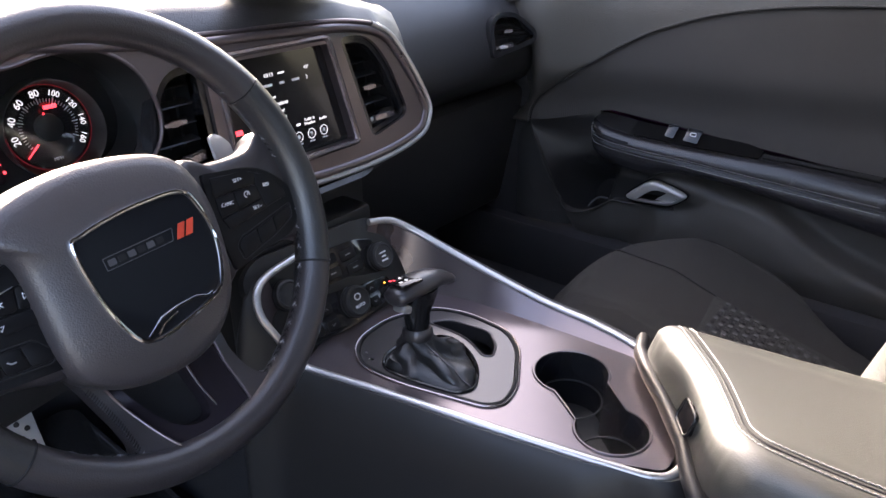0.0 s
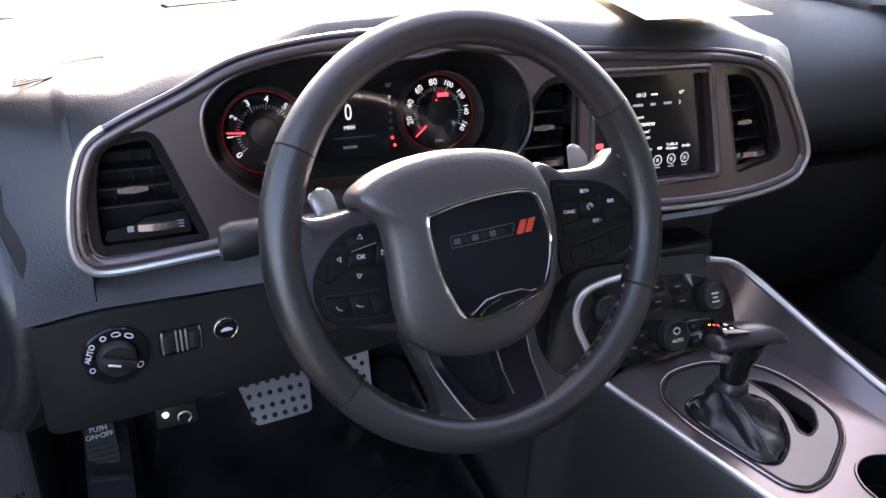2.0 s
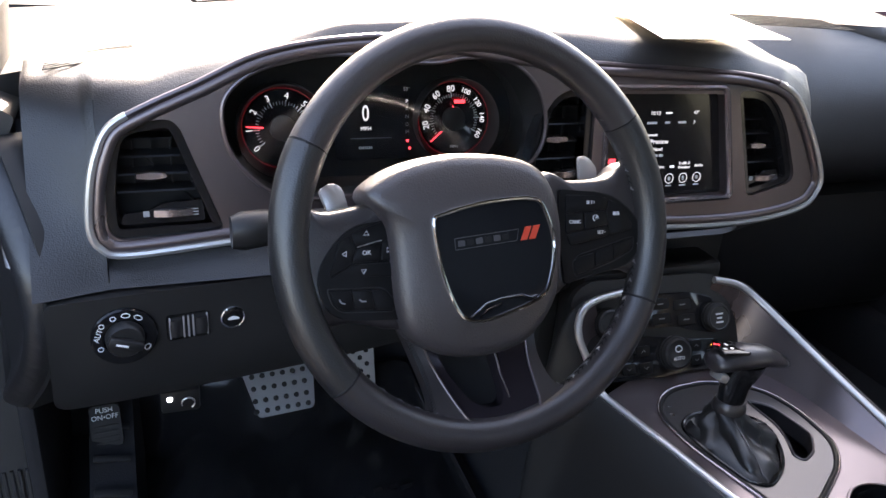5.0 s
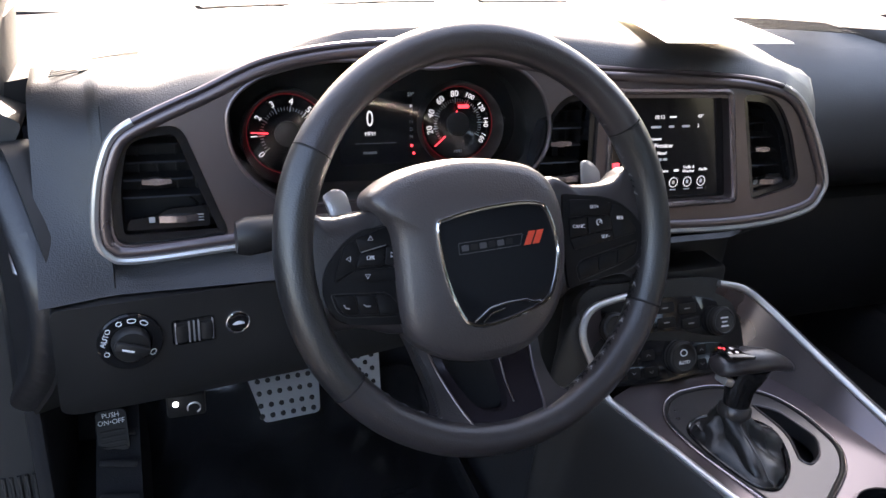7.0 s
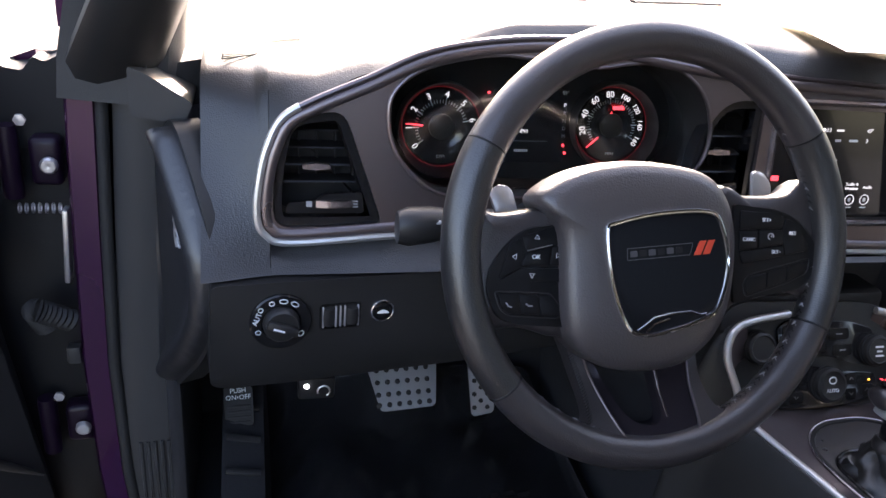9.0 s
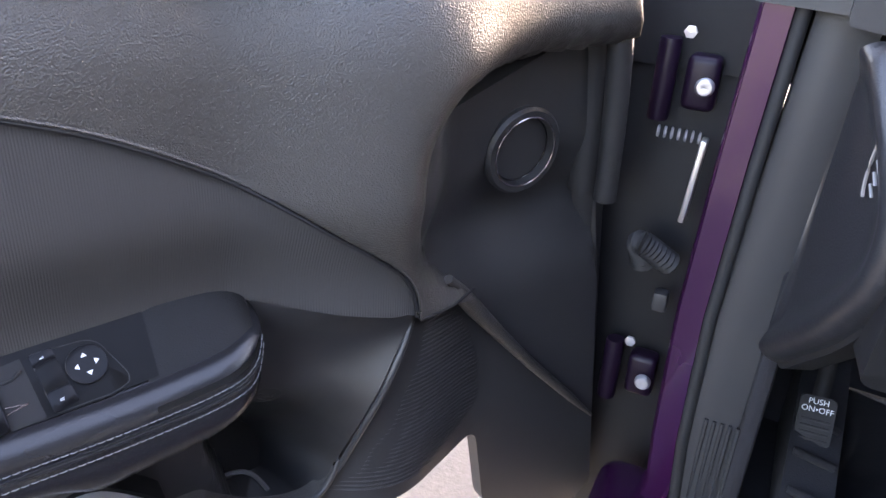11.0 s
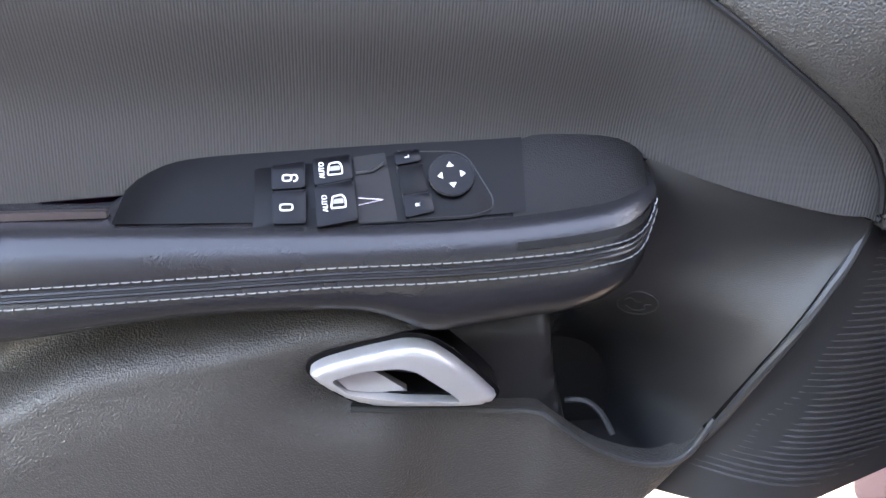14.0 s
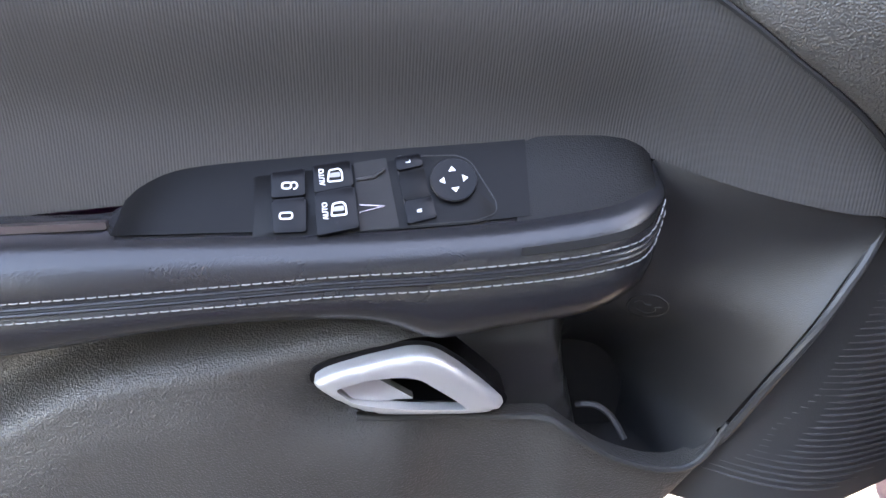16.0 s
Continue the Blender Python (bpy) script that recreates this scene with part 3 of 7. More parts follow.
for i in range(6):
    u = 0.272 + i * 0.0215 + 0.02
    part("icon_ring", sweep([SF(u, -0.006) @ Vector((0.0062 * math.cos(a), 0.0062 * math.sin(a), 0.0003)) for a in np.linspace(0, 2 * math.pi, 20, endpoint=False)], 0.0005, True, 5, up=BN), GLOW, screen)
    part("icon_dot", prism(rect(0.004, 0.005, 0.0015), 0.0003, SF(u, -0.006)), WHITE, screen)
    part("icon_bar", prism(rect(0.009, 0.0016, 0.0003, n=1), 0.0003, SF(u, -0.0155)), WHITE, screen)
part("bright_bar", prism(rect(0.010, 0.006, 0.001), 0.0003, SF(0.268, 0.02)), GLOWRED, screen)

# light switch, dimmer, boot button
LF = lambda u, v, d=0.0: Matrix.Translation(on_low(u, v, d)) @ frame_at(None, LX, (0, 0, 1))
sw = thing("headlamp_switch", "round black headlamp switch with white symbols", "")
sw.parent = dashboard
part("dial_plate", turned([(0.0315, -0.002), (0.0315, 0.003), (0.030, 0.0045), (0.0205, 0.0045), (0.0195, 0.003), (0, 0.003)], 40, LF(-0.050, -0.001)), PIANO, sw)
part("knob", turned([(0.0185, 0.002), (0.018, 0.012), (0.016, 0.0145), (0, 0.0145)], 32, LF(-0.050, -0.001)), PLASTIC, sw)
part("grip", box(0.034, 0.010, 0.009, LF(-0.050, -0.001) @ pose(0, 0, 0.017, 0, 0, -22), 0.003), PLASTIC, sw)
part("pointer", box(0.012, 0.0022, 0.001, LF(-0.050, -0.001) @ pose(-0.004, 0.001, 0.0216, 0, 0, -22), 0.0004), WHITE, sw, "white pointer")
words("AUTO", 0.0075, LF(-0.050, -0.001) @ pose(0, 0, 0.0048, 0, 0, 68) @ Matrix.Translation((0, 0.0245, 0)), WHITE, sw)
for ang, w in ((112, 0.005), (22, 0.005), (-6, 0.008), (-34, 0.008), (-125, 0.007)):
    part("symbol", sweep([LF(-0.050, -0.001) @ pose(0, 0, 0.0049, 0, 0, ang) @ Vector((w / 2 * math.cos(a), 0.0248 + 0.0024 * math.sin(a), 0)) for a in np.linspace(0, 2 * math.pi, 12, endpoint=False)], 0.0005, True, 5, up=LN), WHITE, sw)
dim = thing("dimmer_switch", "ribbed black dimmer switch with two thumb wheels", "")
dim.parent = dashboard
part("surround", sheet(rect(0.044, 0.030, 0.004, 0.012, -0.001), on_low, [rect(0.038, 0.024, 0.002, 0.012, -0.001)], 0.004, 0), PIANO, dim)
part("well", prism(rect(0.04, 0.026, 0.002), 0.001, LF(0.012, -0.001, 0.004)), DARK, dim)
for u in (-0.001, 0.025):
    part("thumb_wheel", moved(turned([(0.004, -0.010), (0.008, -0.0095), (0.0085, 0), (0.008, 0.0095), (0.004, 0.010)], 20), LF(u, -0.001, 0.003) @ pose(0, 0, 0, 90)), PLASTIC, dim)
for u in (-0.0065, 0.007, 0.0118, 0.0165, 0.0305):
    part("rib", box(0.0016, 0.024, 0.004, LF(u, -0.001, -0.001), 0.0004), STEEL, dim)
btn = thing("boot_release_button", "round boot release button with a chrome ring", "")
btn.parent = dashboard
part("ring", sweep([LF(0.057, 0.001) @ Vector((0.0118 * math.cos(a), 0.0118 * math.sin(a), 0.001)) for a in np.linspace(0, 2 * math.pi, 32, endpoint=False)], 0.0014, True, 8, up=LN), CHROME, btn)
part("cap", turned([(0.0108, -0.001), (0.0104, 0.003), (0.008, 0.0036), (0, 0.003)], 28, LF(0.057, 0.001)), PIANO, btn)
part("symbol", prism(spline([(-0.006, -0.001), (-0.002, 0.0025), (0.003, 0.002), (0.006, -0.001)], 4), 0.0004, LF(0.057, 0.001) @ Matrix.Translation((0, 0, 0.0036))), WHITE, btn)

# end cap beside the door opening
CX = Vector((0.073, -0.165, 0)).normalized()
CN = CX.cross(Vector((0, 0, 1)))
on_cap = lambda u, v, d=0.0: Vector((-0.40, 0.235, 0.80)) + CX * u + Vector((0, 0, v)) - CN * d
cap = thing("end_cap", "black plastic dashboard end cap with a storage panel", "")
cap.parent = dashboard
cap_line = rounded([(-0.058, 0.126), (-0.034, 0.146), (-0.016, 0.142), (0.012, 0.115), (0.044, 0.080), (0.074, 0.032), (0.074, -0.030), (0.030, -0.100), (-0.066, -0.192), (-0.077, -0.170)], [0.02, 0.012, 0.01, 0.03, 0.03, 0.03, 0.04, 0.06, 0.012, 0.02])
cap_ridge = [Vector(p) for p in spline([(-0.034, 0.15), (-0.016, 0.142), (0.012, 0.115), (0.044, 0.080), (0.074, 0.032), (0.074, -0.030), (0.030, -0.100), (-0.04, -0.170), (-0.066, -0.192)], 18, False)]


def bulge(u, v, d=0.0):
    """A flat panel whose far edge swells into a rounded ridge."""
    e = min((Vector((u, v)) - q).length for q in cap_ridge)
    return on_cap(u, v, d - 0.003 - 0.013 * (1 - ramp(e, 0.016, 0.050)) + 0.020 * (1 - min(1.0, e / 0.020)) ** 2)


part("panel", sheet(cap_line, bulge, (), 0.03, 0.007, 0.003), SOFT, cap, smooth=60)
part("border", sheet(inset(cap_line, -0.006), lambda u, v, d=0.0: on_cap(u, v, d + 0.006), [inset(cap_line, 0.001)], 0.03, 0, 0.002), PLASTIC, cap)
for i in range(4):
    part("badge_fin", box(0.012, 0.002, 0.003, Matrix.Translation(on_cap(0.022, 0.068 - i * 0.010, -0.010)) @ frame_at(None, CX, (0, 0, 1)) @ pose(0, 0, 0, 0, 0, -50), 0.0008), SILVER, cap)
part("badge_arc", sweep([on_cap(0.012 - 0.006 * math.cos(a), 0.052 + 0.026 * math.sin(a), -0.008) for a in np.linspace(-1.2, 1.2, 10)], 0.0016, n=6), SILVER, cap)

# ---- steering wheel ----
wheel = thing("steering_wheel", "black leather three-spoke steering wheel with chrome-ringed centre pad", "steering wheel")
WM = Matrix.Translation((0.0135, 0.0, 0.926)) @ pose(0, 0, 0, 0, 0, 4) @ frame_at(None, (1, 0, 0.04), (0, 0.366, 0.93))
WN = WM.to_3x3() @ Vector((0, 0, 1))
RIM, TUBE = 0.1785, 0.0160
ring_at = lambda a, r=RIM, n=0.0: WM @ Vector((r * math.cos(a), r * math.sin(a), n))
arc = lambda a, b, n: [radians(v) for v in np.linspace(a, b, n)]


def rim_tube(a0, a1, fat=1.0):
    """A stretch of the rim, slightly oval, thicker at the thumb rests."""
    rings = []
    for a in arc(a0, a1, max(6, int((a1 - a0) / 4))):
        g = TUBE * fat * (1 + 0.06 * math.exp(-((math.degrees(a) % 360 - 28) / 14) ** 2) + 0.06 * math.exp(-((math.degrees(a) % 360 - 152) / 14) ** 2))
        rings.append([ring_at(a, RIM + g * math.cos(b), 1.08 * g * math.sin(b)) for b in np.linspace(0, 2 * math.pi, 18, endpoint=False)])
    return loft(rings)


INSERTPAINT = shade("dark_satin_bronze_paint", (0.030, 0.025, 0.032), 0.22, metal=0.55, vary=0.08, worn=0.03)
HOLED = shade("perforated_black_leather", (0.014, 0.0135, 0.0145), 0.35, grain=0.5, scale=700, vary=0.2, kind="leather", worn=0.05, spec=0.8, relief=0.0004)
SEAMS = [30, 148, 215, 332]
part("rim_top", rim_tube(30.3, 147.7), LEATHER, wheel, "smooth black leather rim top")
part("rim_left", rim_tube(148.3, 214.7, 1.01), HOLED, wheel, "perforated leather grip")
part("rim_bottom", rim_tube(215.3, 331.7), LEATHER, wheel)
part("rim_right", rim_tube(332.3, 389.7, 1.01), HOLED, wheel, "perforated leather grip")
for s in SEAMS:
    part("seam", sweep([ring_at(radians(s), RIM + TUBE * 0.985 * math.cos(b), 1.06 * TUBE * math.sin(b)) for b in np.linspace(0, 2 * math.pi, 20, endpoint=False)], 0.0012, True, 6), DARK, wheel)
for a0, a1 in ((290, 352), (8, 40), (140, 172), (225, 250)):
    for k in range(int((a1 - a0) / 2.2)):
        a = radians(a0 + k * 2.2)
        for dn in (-0.0028, 0.0028):
            p = ring_at(a, RIM - TUBE * 0.99, dn)
            q = ring_at(a + 0.022, RIM - TUBE * 1.0, -dn * 0.4)
            part("stitch", sweep([p, (p + q) / 2 + (ring_at(a, 0.1) - p).normalized() * 0.0006, q], 0.0006, n=4), DARK if k % 3 else GREY, wheel)

hub_line = spline([(-0.113, 0.048), (-0.103, 0.061), (-0.070, 0.073), (-0.020, 0.076), (0.040, 0.064), (0.066, 0.036), (0.070, -0.012), (0.057, -0.066),
                   (0.022, -0.099), (-0.025, -0.104), (-0.067, -0.092), (-0.094, -0.060), (-0.096, 0.020)], 6)
c0 = Vector((-0.02, -0.012))
part("airbag_cover", loft([[WM @ Vector((*(c0 + (p - c0) * k), n)) for p in hub_line] for k, n in ((0.97, -0.030), (1.0, -0.018), (1.0, 0.0), (0.985, 0.010), (0.95, 0.016), (0.86, 0.0205), (0.6, 0.023), (0.3, 0.0235))]), shade("airbag_vinyl", (0.048, 0.0415, 0.0435), 0.36, grain=0.6, scale=760, vary=0.12, kind="leather", worn=0.04, relief=0.0005, spec=0.8), wheel, "grained black airbag cover", smooth=60)
BADGE = shade("satin_black_badge", (0.008, 0.009, 0.011), 0.3, vary=0.15, spec=0.12)
BADGEMARK = shade("faint_grey_relief", (0.06, 0.06, 0.065), 0.4, vary=0.1)
badge = spline([(-0.060, 0.020), (-0.050, 0.027), (-0.010, 0.032), (0.036, 0.030), (0.048, 0.016), (0.053, -0.015), (0.045, -0.045), (0.032, -0.059),
                (-0.010, -0.068), (-0.033, -0.068), (-0.046, -0.058), (-0.057, -0.023)], 5)
BM = WM @ Matrix.Translation((0, 0, 0.0225))
part("centre_badge", prism(inset(badge, 0.002), 0.002, BM, 0.0008), BADGE, wheel, "dark centre badge")
part("badge_ring", sweep([BM @ Vector((p.x, p.y, 0.002)) for p in badge], 0.0019, True, 8, up=WN), CHROME, wheel, "polished chrome badge ring")
part("badge_curl", sweep([BM @ Vector((u, v, 0.0025)) for u, v in ((-0.036, -0.064), (-0.030, -0.061), (-0.020, -0.055), (-0.005, -0.053), (0.015, -0.053), (0.024, -0.057), (0.030, -0.056))], 0.0012, n=6, up=WN), CHROME, wheel)
part("badge_curl", sweep([BM @ Vector((u, v, 0.0025)) for u, v in ((-0.028, -0.066), (-0.020, -0.060), (-0.006, -0.057))], 0.0010, n=6, up=WN), CHROME, wheel)
for u in (0.0195, 0.028):
    part("badge_stripe", prism([(u, -0.0055), (u + 0.0065, -0.0055), (u + 0.0125, 0.006), (u + 0.006, 0.006)], 0.0006, BM @ Matrix.Translation((0, 0, 0.002))), RED, wheel, "red slanted badge stripe")
part("badge_bar", sweep([BM @ Vector((p.x, p.y, 0.0021)) for p in rounded([(-0.043, -0.0048), (0.016, -0.0048), (0.019, 0.0048), (-0.043, 0.0048)], 0.001, 2)], 0.0003, True, 5, up=WN), BADGEMARK, wheel)
for i in range(6):
    part("badge_bar", prism(rect(0.0065, 0.005, 0.001), 0.0003, BM @ Matrix.Translation((-0.037 + i * 0.0085, 0, 0.002))), BADGEMARK if i % 2 == 0 else DARK, wheel)

LEFT_SPOKE = [(-0.080, 0.046), (-0.092, 0.0425), (-0.116, 0.0415), (-0.140, 0.040), (-0.154, 0.0440), (-0.166, 0.056), (-0.176, 0.030), (-0.177, -0.030), (-0.170, -0.060), (-0.155, -0.056), (-0.130, -0.0565), (-0.080, -0.063)]
RIGHT_SPOKE = [(0.066, 0.044), (0.090, 0.0405), (0.1094, 0.0385), (0.1308, 0.0380), (0.1425, 0.0415), (0.155, 0.050), (0.172, 0.045), (0.177, 0.010), (0.177, -0.030), (0.170, -0.062), (0.150, -0.055), (0.128, -0.053), (0.080, -0.058), (0.060, -0.060)]
for line in (LEFT_SPOKE, RIGHT_SPOKE):
    outline = spline(line, 4)
    mid = Vector((sum(q.x for q in outline) / len(outline), sum(q.y for q in outline) / len(outline)))
    part("spoke", loft([[WM @ Vector((*(q + (mid - q) * k), n)) for q in outline] for k, n in ((0.06, -0.030), (0.0, -0.022), (0.0, -0.010), (0.03, -0.0045), (0.10, -0.0015), (0.5, 0.0))]), LEATHER, wheel, "black leather spoke", smooth=70)


def keys(lines, z, parent, name="button"):
    """Switch keys that stand a little proud of their pod."""
    return [part(name, prism(rounded(ln, 0.0022, 3), 0.0022, WM @ Matrix.Translation((0, 0, z)), 0.0007), SWITCH, parent) for ln in lines]


left_line = rounded([(-0.0875, 0.030), (-0.1000, 0.0268), (-0.1184, 0.0272), (-0.1373, 0.0176), (-0.1558, -0.0033), (-0.1595, -0.0232), (-0.1509, -0.0465), (-0.1305, -0.0525), (-0.082, -0.0600), (-0.078, -0.0385)], [0.003, 0.01, 0.012, 0.016, 0.016, 0.016, 0.012, 0.01, 0.003, 0.003])
lp = part("switch_panel", prism(left_line, 0.0050, WM @ Matrix.Translation((0, 0, -0.0025)), 0.0012), SWITCH, wheel, "black switch panel")
keys([[(-0.1254, 0.0200), (-0.094, 0.0275), (-0.0905, 0.0105), (-0.1005, 0.0110), (-0.1230, 0.0082)], [(-0.1275, 0.0190), (-0.1250, 0.0076), (-0.1300, -0.0045), (-0.1295, -0.0060), (-0.1480, -0.0128), (-0.1365, 0.0150)],
      [(-0.0903, 0.0098), (-0.0995, 0.0100), (-0.1030, -0.0055), (-0.0868, -0.0080)], [(-0.1283, -0.0058), (-0.1045, -0.0078), (-0.0866, -0.0098), (-0.0858, -0.0212), (-0.1475, -0.0138)]], 0.0015, lp)
keys([[(-0.1225, 0.0067), (-0.1011, 0.0097), (-0.1045, -0.0060), (-0.1280, -0.0037)]], 0.0022, lp, "ok_button")
part("bright_edge", sweep([WM @ Vector(q) for q in ((-0.1222, 0.0082, 0.0042), (-0.112, 0.0098, 0.0044), (-0.1000, 0.0112, 0.0042))], 0.00045, n=5, up=WN), SILVER, lp)
words("OK", 0.0052, WM @ pose(-0.1148, 0.0025, 0.0046, 0, 0, -6), WHITE, lp)
for u, v, a in ((-0.1127, 0.0187, -8), (-0.1191, -0.0125, 172), (-0.1335, 0.0042, 82), (-0.0950, 0.0021, -98)):
    part("arrow", sweep([WM @ pose(u, v, 0.0039, 0, 0, a) @ Vector(q) for q in ((-0.0022, -0.0015, 0), (0.0022, -0.0015, 0), (0, 0.0019, 0))], 0.0004, True, 5, up=WN), WHITE, lp)
keys([[(-0.1504, -0.0239), (-0.1318, -0.0262), (-0.1304, -0.0434), (-0.1407, -0.0419), (-0.1467, -0.0369)], [(-0.1310, -0.0264), (-0.1145, -0.0290), (-0.1131, -0.0460), (-0.1296, -0.0434)], [(-0.1137, -0.0291), (-0.1032, -0.0303), (-0.0950, -0.0435), (-0.0978, -0.0488), (-0.1123, -0.0463)]], 0.0015, lp)
part("key_frame", sweep([WM @ Vector((q[0], q[1], 0.0026)) for q in rounded([(-0.1525, -0.0222), (-0.1032, -0.0287), (-0.0930, -0.0435), (-0.0968, -0.0508), (-0.1412, -0.0440), (-0.1485, -0.0380)], 0.004, 3)], 0.0006, True, 5, up=WN), PLASTIC, lp)
for u, v, a in ((-0.1400, -0.0345, 0), (-0.1225, -0.0360, 20)):
    part("symbol", sweep([WM @ pose(u, v, 0.0039, 0, 0, a) @ Vector((dx, dy, 0)) for dx, dy in ((-0.0028, 0.0020), (-0.0012, -0.0010), (0.0018, -0.0022))], 0.0007, n=5, up=WN), GREY, lp)
right_line = rounded([(0.078, 0.0335), (0.0950, 0.0300), (0.1226, 0.0255), (0.1433, 0.0160), (0.1575, 0.0012), (0.1655, -0.0133), (0.1655, -0.0230), (0.1565, -0.0418), (0.1437, -0.0490), (0.1000, -0.0515), (0.0740, -0.0560), (0.0720, -0.0100)], [0.003, 0.01, 0.014, 0.014, 0.014, 0.012, 0.012, 0.012, 0.012, 0.01, 0.003, 0.003])
rp = part("switch_panel", prism(right_line, 0.0050, WM @ Matrix.Translation((0, 0, -0.0025)), 0.0012), SWITCH, wheel, "black switch panel")
part("panel_edge", sweep([WM @ Vector((q.x, q.y, 0.0022)) for q in right_line if q.x > 0.112], 0.0008, n=6, up=WN), PLASTIC, rp)
keys([[(0.0835, 0.0275), (0.1201, 0.0222), (0.1300, 0.0180), (0.1262, 0.0078), (0.1015, 0.0100), (0.0815, 0.0105)], [(0.1310, 0.0174), (0.1406, 0.0122), (0.1547, -0.0080), (0.1548, -0.0140), (0.1290, -0.0162), (0.1272, 0.0074)],
      [(0.0812, 0.0095), (0.1005, 0.0090), (0.1000, -0.0075), (0.0800, -0.0085)], [(0.0802, -0.0095), (0.1000, -0.0085), (0.1275, -0.0072), (0.1282, -0.0165), (0.0835, -0.0203)]], 0.0015, rp)
keys([[(0.1015, 0.0090), (0.1265, 0.0068), (0.1275, -0.0062), (0.1010, -0.0075)]], 0.0021, rp)
for txt, u, v in (("SET+", 0.1098, 0.0170), ("RES", 0.1373, 0.0030), ("CANC", 0.0905, 0.0010), ("SET−", 0.1192, -0.0125)):
    words(txt, 0.0046, WM @ pose(u, v, 0.0040, 0, 0, -6), WHITE, rp)
part("symbol", sweep([WM @ Vector((0.1133 + 0.0030 * math.cos(a), 0.0020 + 0.0027 * math.sin(a), 0.0045)) for a in arc(-30, 250, 12)], 0.0004, n=5, up=WN), WHITE, rp)
part("symbol", sweep([WM @ Vector((0.1133, 0.0015, 0.0045)), WM @ Vector((0.1152, 0.0035, 0.0045))], 0.0004, n=5, up=WN), WHITE, rp)
keys([[(0.0855, -0.0365), (0.0914, -0.0322), (0.1087, -0.0307), (0.1075, -0.0445), (0.0870, -0.0485)], [(0.1098, -0.0300), (0.1305, -0.0268), (0.1286, -0.0406), (0.1086, -0.0440)], [(0.1316, -0.0264), (0.1550, -0.0228), (0.1514, -0.0333), (0.1297, -0.0404)]], 0.0015, rp)
part("key_frame", sweep([WM @ Vector((q[0], q[1], 0.0026)) for q in rounded([(0.0835, -0.0370), (0.0905, -0.0305), (0.1565, -0.0208), (0.1535, -0.0345), (0.1300, -0.0424), (0.0855, -0.0508)], 0.004, 3)], 0.0005, True, 5, up=WN), PLASTIC, rp)

# lower spoke: a dark cast insert let into leather arms that run out of the rim
INSERT = [(-0.0690, -0.0850), (-0.0596, -0.1149), (-0.0478, -0.1467), (-0.0360, -0.1674), (-0.0247, -0.1784), (-0.0077, -0.1825), (0.0126, -0.1806), (0.0280, -0.1735), (0.0337, -0.1598), (0.0340, -0.1354), (0.0352, -0.0850)]
insert = rounded(INSERT, [0.003] + [0.012] * 9 + [0.003], 4)
hole = rounded([(-0.0560, -0.0960), (-0.0440, -0.1250), (-0.0345, -0.1440), (-0.0200, -0.1545), (-0.0030, -0.1545), (0.0010, -0.1434), (-0.0020, -0.0960)], [0.003, 0.012, 0.010, 0.010, 0.008, 0.012, 0.003])
leather = rounded([(-0.0860, -0.0720), (-0.0790, -0.0900), (-0.0705, -0.1220), (-0.0690, -0.1440), (-0.0780, -0.1560), (-0.0800, -0.1640), (-0.0500, -0.1790), (0.000, -0.1890), (0.0500, -0.1830), (0.0900, -0.1660), (0.0760, -0.1560), (0.0520, -0.1470), (0.0455, -0.1250), (0.0450, -0.0800)], [0.003, 0.01, 0.015, 0.010, 0.006, 0.01, 0.02, 0.02, 0.02, 0.008, 0.015, 0.015, 0.015, 0.003], 4)


def dished(u, v, d=0.0):
    """The spoke rises from behind the hub on to the face of the rim."""
    return WM @ Vector((u, v, -0.016 + 0.027 * ramp(-v, 0.10, 0.180) - d))


part("lower_spoke", sheet(leather, dished, [insert], 0.020, 0.008, 0.0030), LEATHER, wheel, "black leather lower spoke", smooth=60)
part("spoke_insert", sheet(inset(insert, 0.0004), lambda u, v, d=0.0: dished(u, v, d + 0.0035), [hole], 0.014, 0.008, 0.0022), INSERTPAINT, wheel, "glossy dark spoke insert", smooth=60)
part("spoke_edge", sweep([dished(q.x, q.y, 0.0005) for q in insert[3:-3]], 0.0013, n=8, up=WN), BRONZE, wheel, "thin bronze edge")
# Near-black sheet added behind the open hole to give its shade.
part("hole_shade_sheet", sheet(inset(hole, -0.004), lambda u, v, d=0.0: dished(u, v, d + 0.022), (), 0.003, 0.01), DARK, wheel)
part("inner_edge", sweep([dished(u, v, 0.004) for u, v in ((0.0032, -0.098), (0.0040, -0.130), (0.0055, -0.150))], 0.0012, n=6, up=WN), SATIN, wheel)
for k in range(26):
    t = k / 25
    c = Vector(mix(Vector((-0.0795, -0.0870, 0)), Vector((-0.0700, -0.1440, 0)), t)) + Vector((0.0040 * math.sin(t * 3.1), 0, 0))
    part("stitch", sweep([dished(c.x - 0.002, c.y - 0.0012, -0.0003), dished(c.x, c.y, -0.0009), dished(c.x + 0.002, c.y + 0.0012, -0.0003)], 0.0005, n=4), DARK, wheel)
for side in (-1, 1):
    m = WM @ Matrix.Translation((0.137 if side > 0 else -0.126, 0.046 if side > 0 else 0.050, -0.040)) @ pose(0, 0, 0, -8, 0, -12 * side)
    part("shift_paddle", prism(rounded([(-0.009, -0.022), (0.009, -0.022), (0.011, 0.006), (0.003, 0.013), (-0.010, 0.010)] if side < 0 else [(-0.009, -0.022), (0.012, -0.022), (0.010, 0.004), (-0.001, 0.014), (-0.011, 0.013)], 0.004), 0.004, m, 0.0015), SILVER, wheel, "satin silver shift paddle")

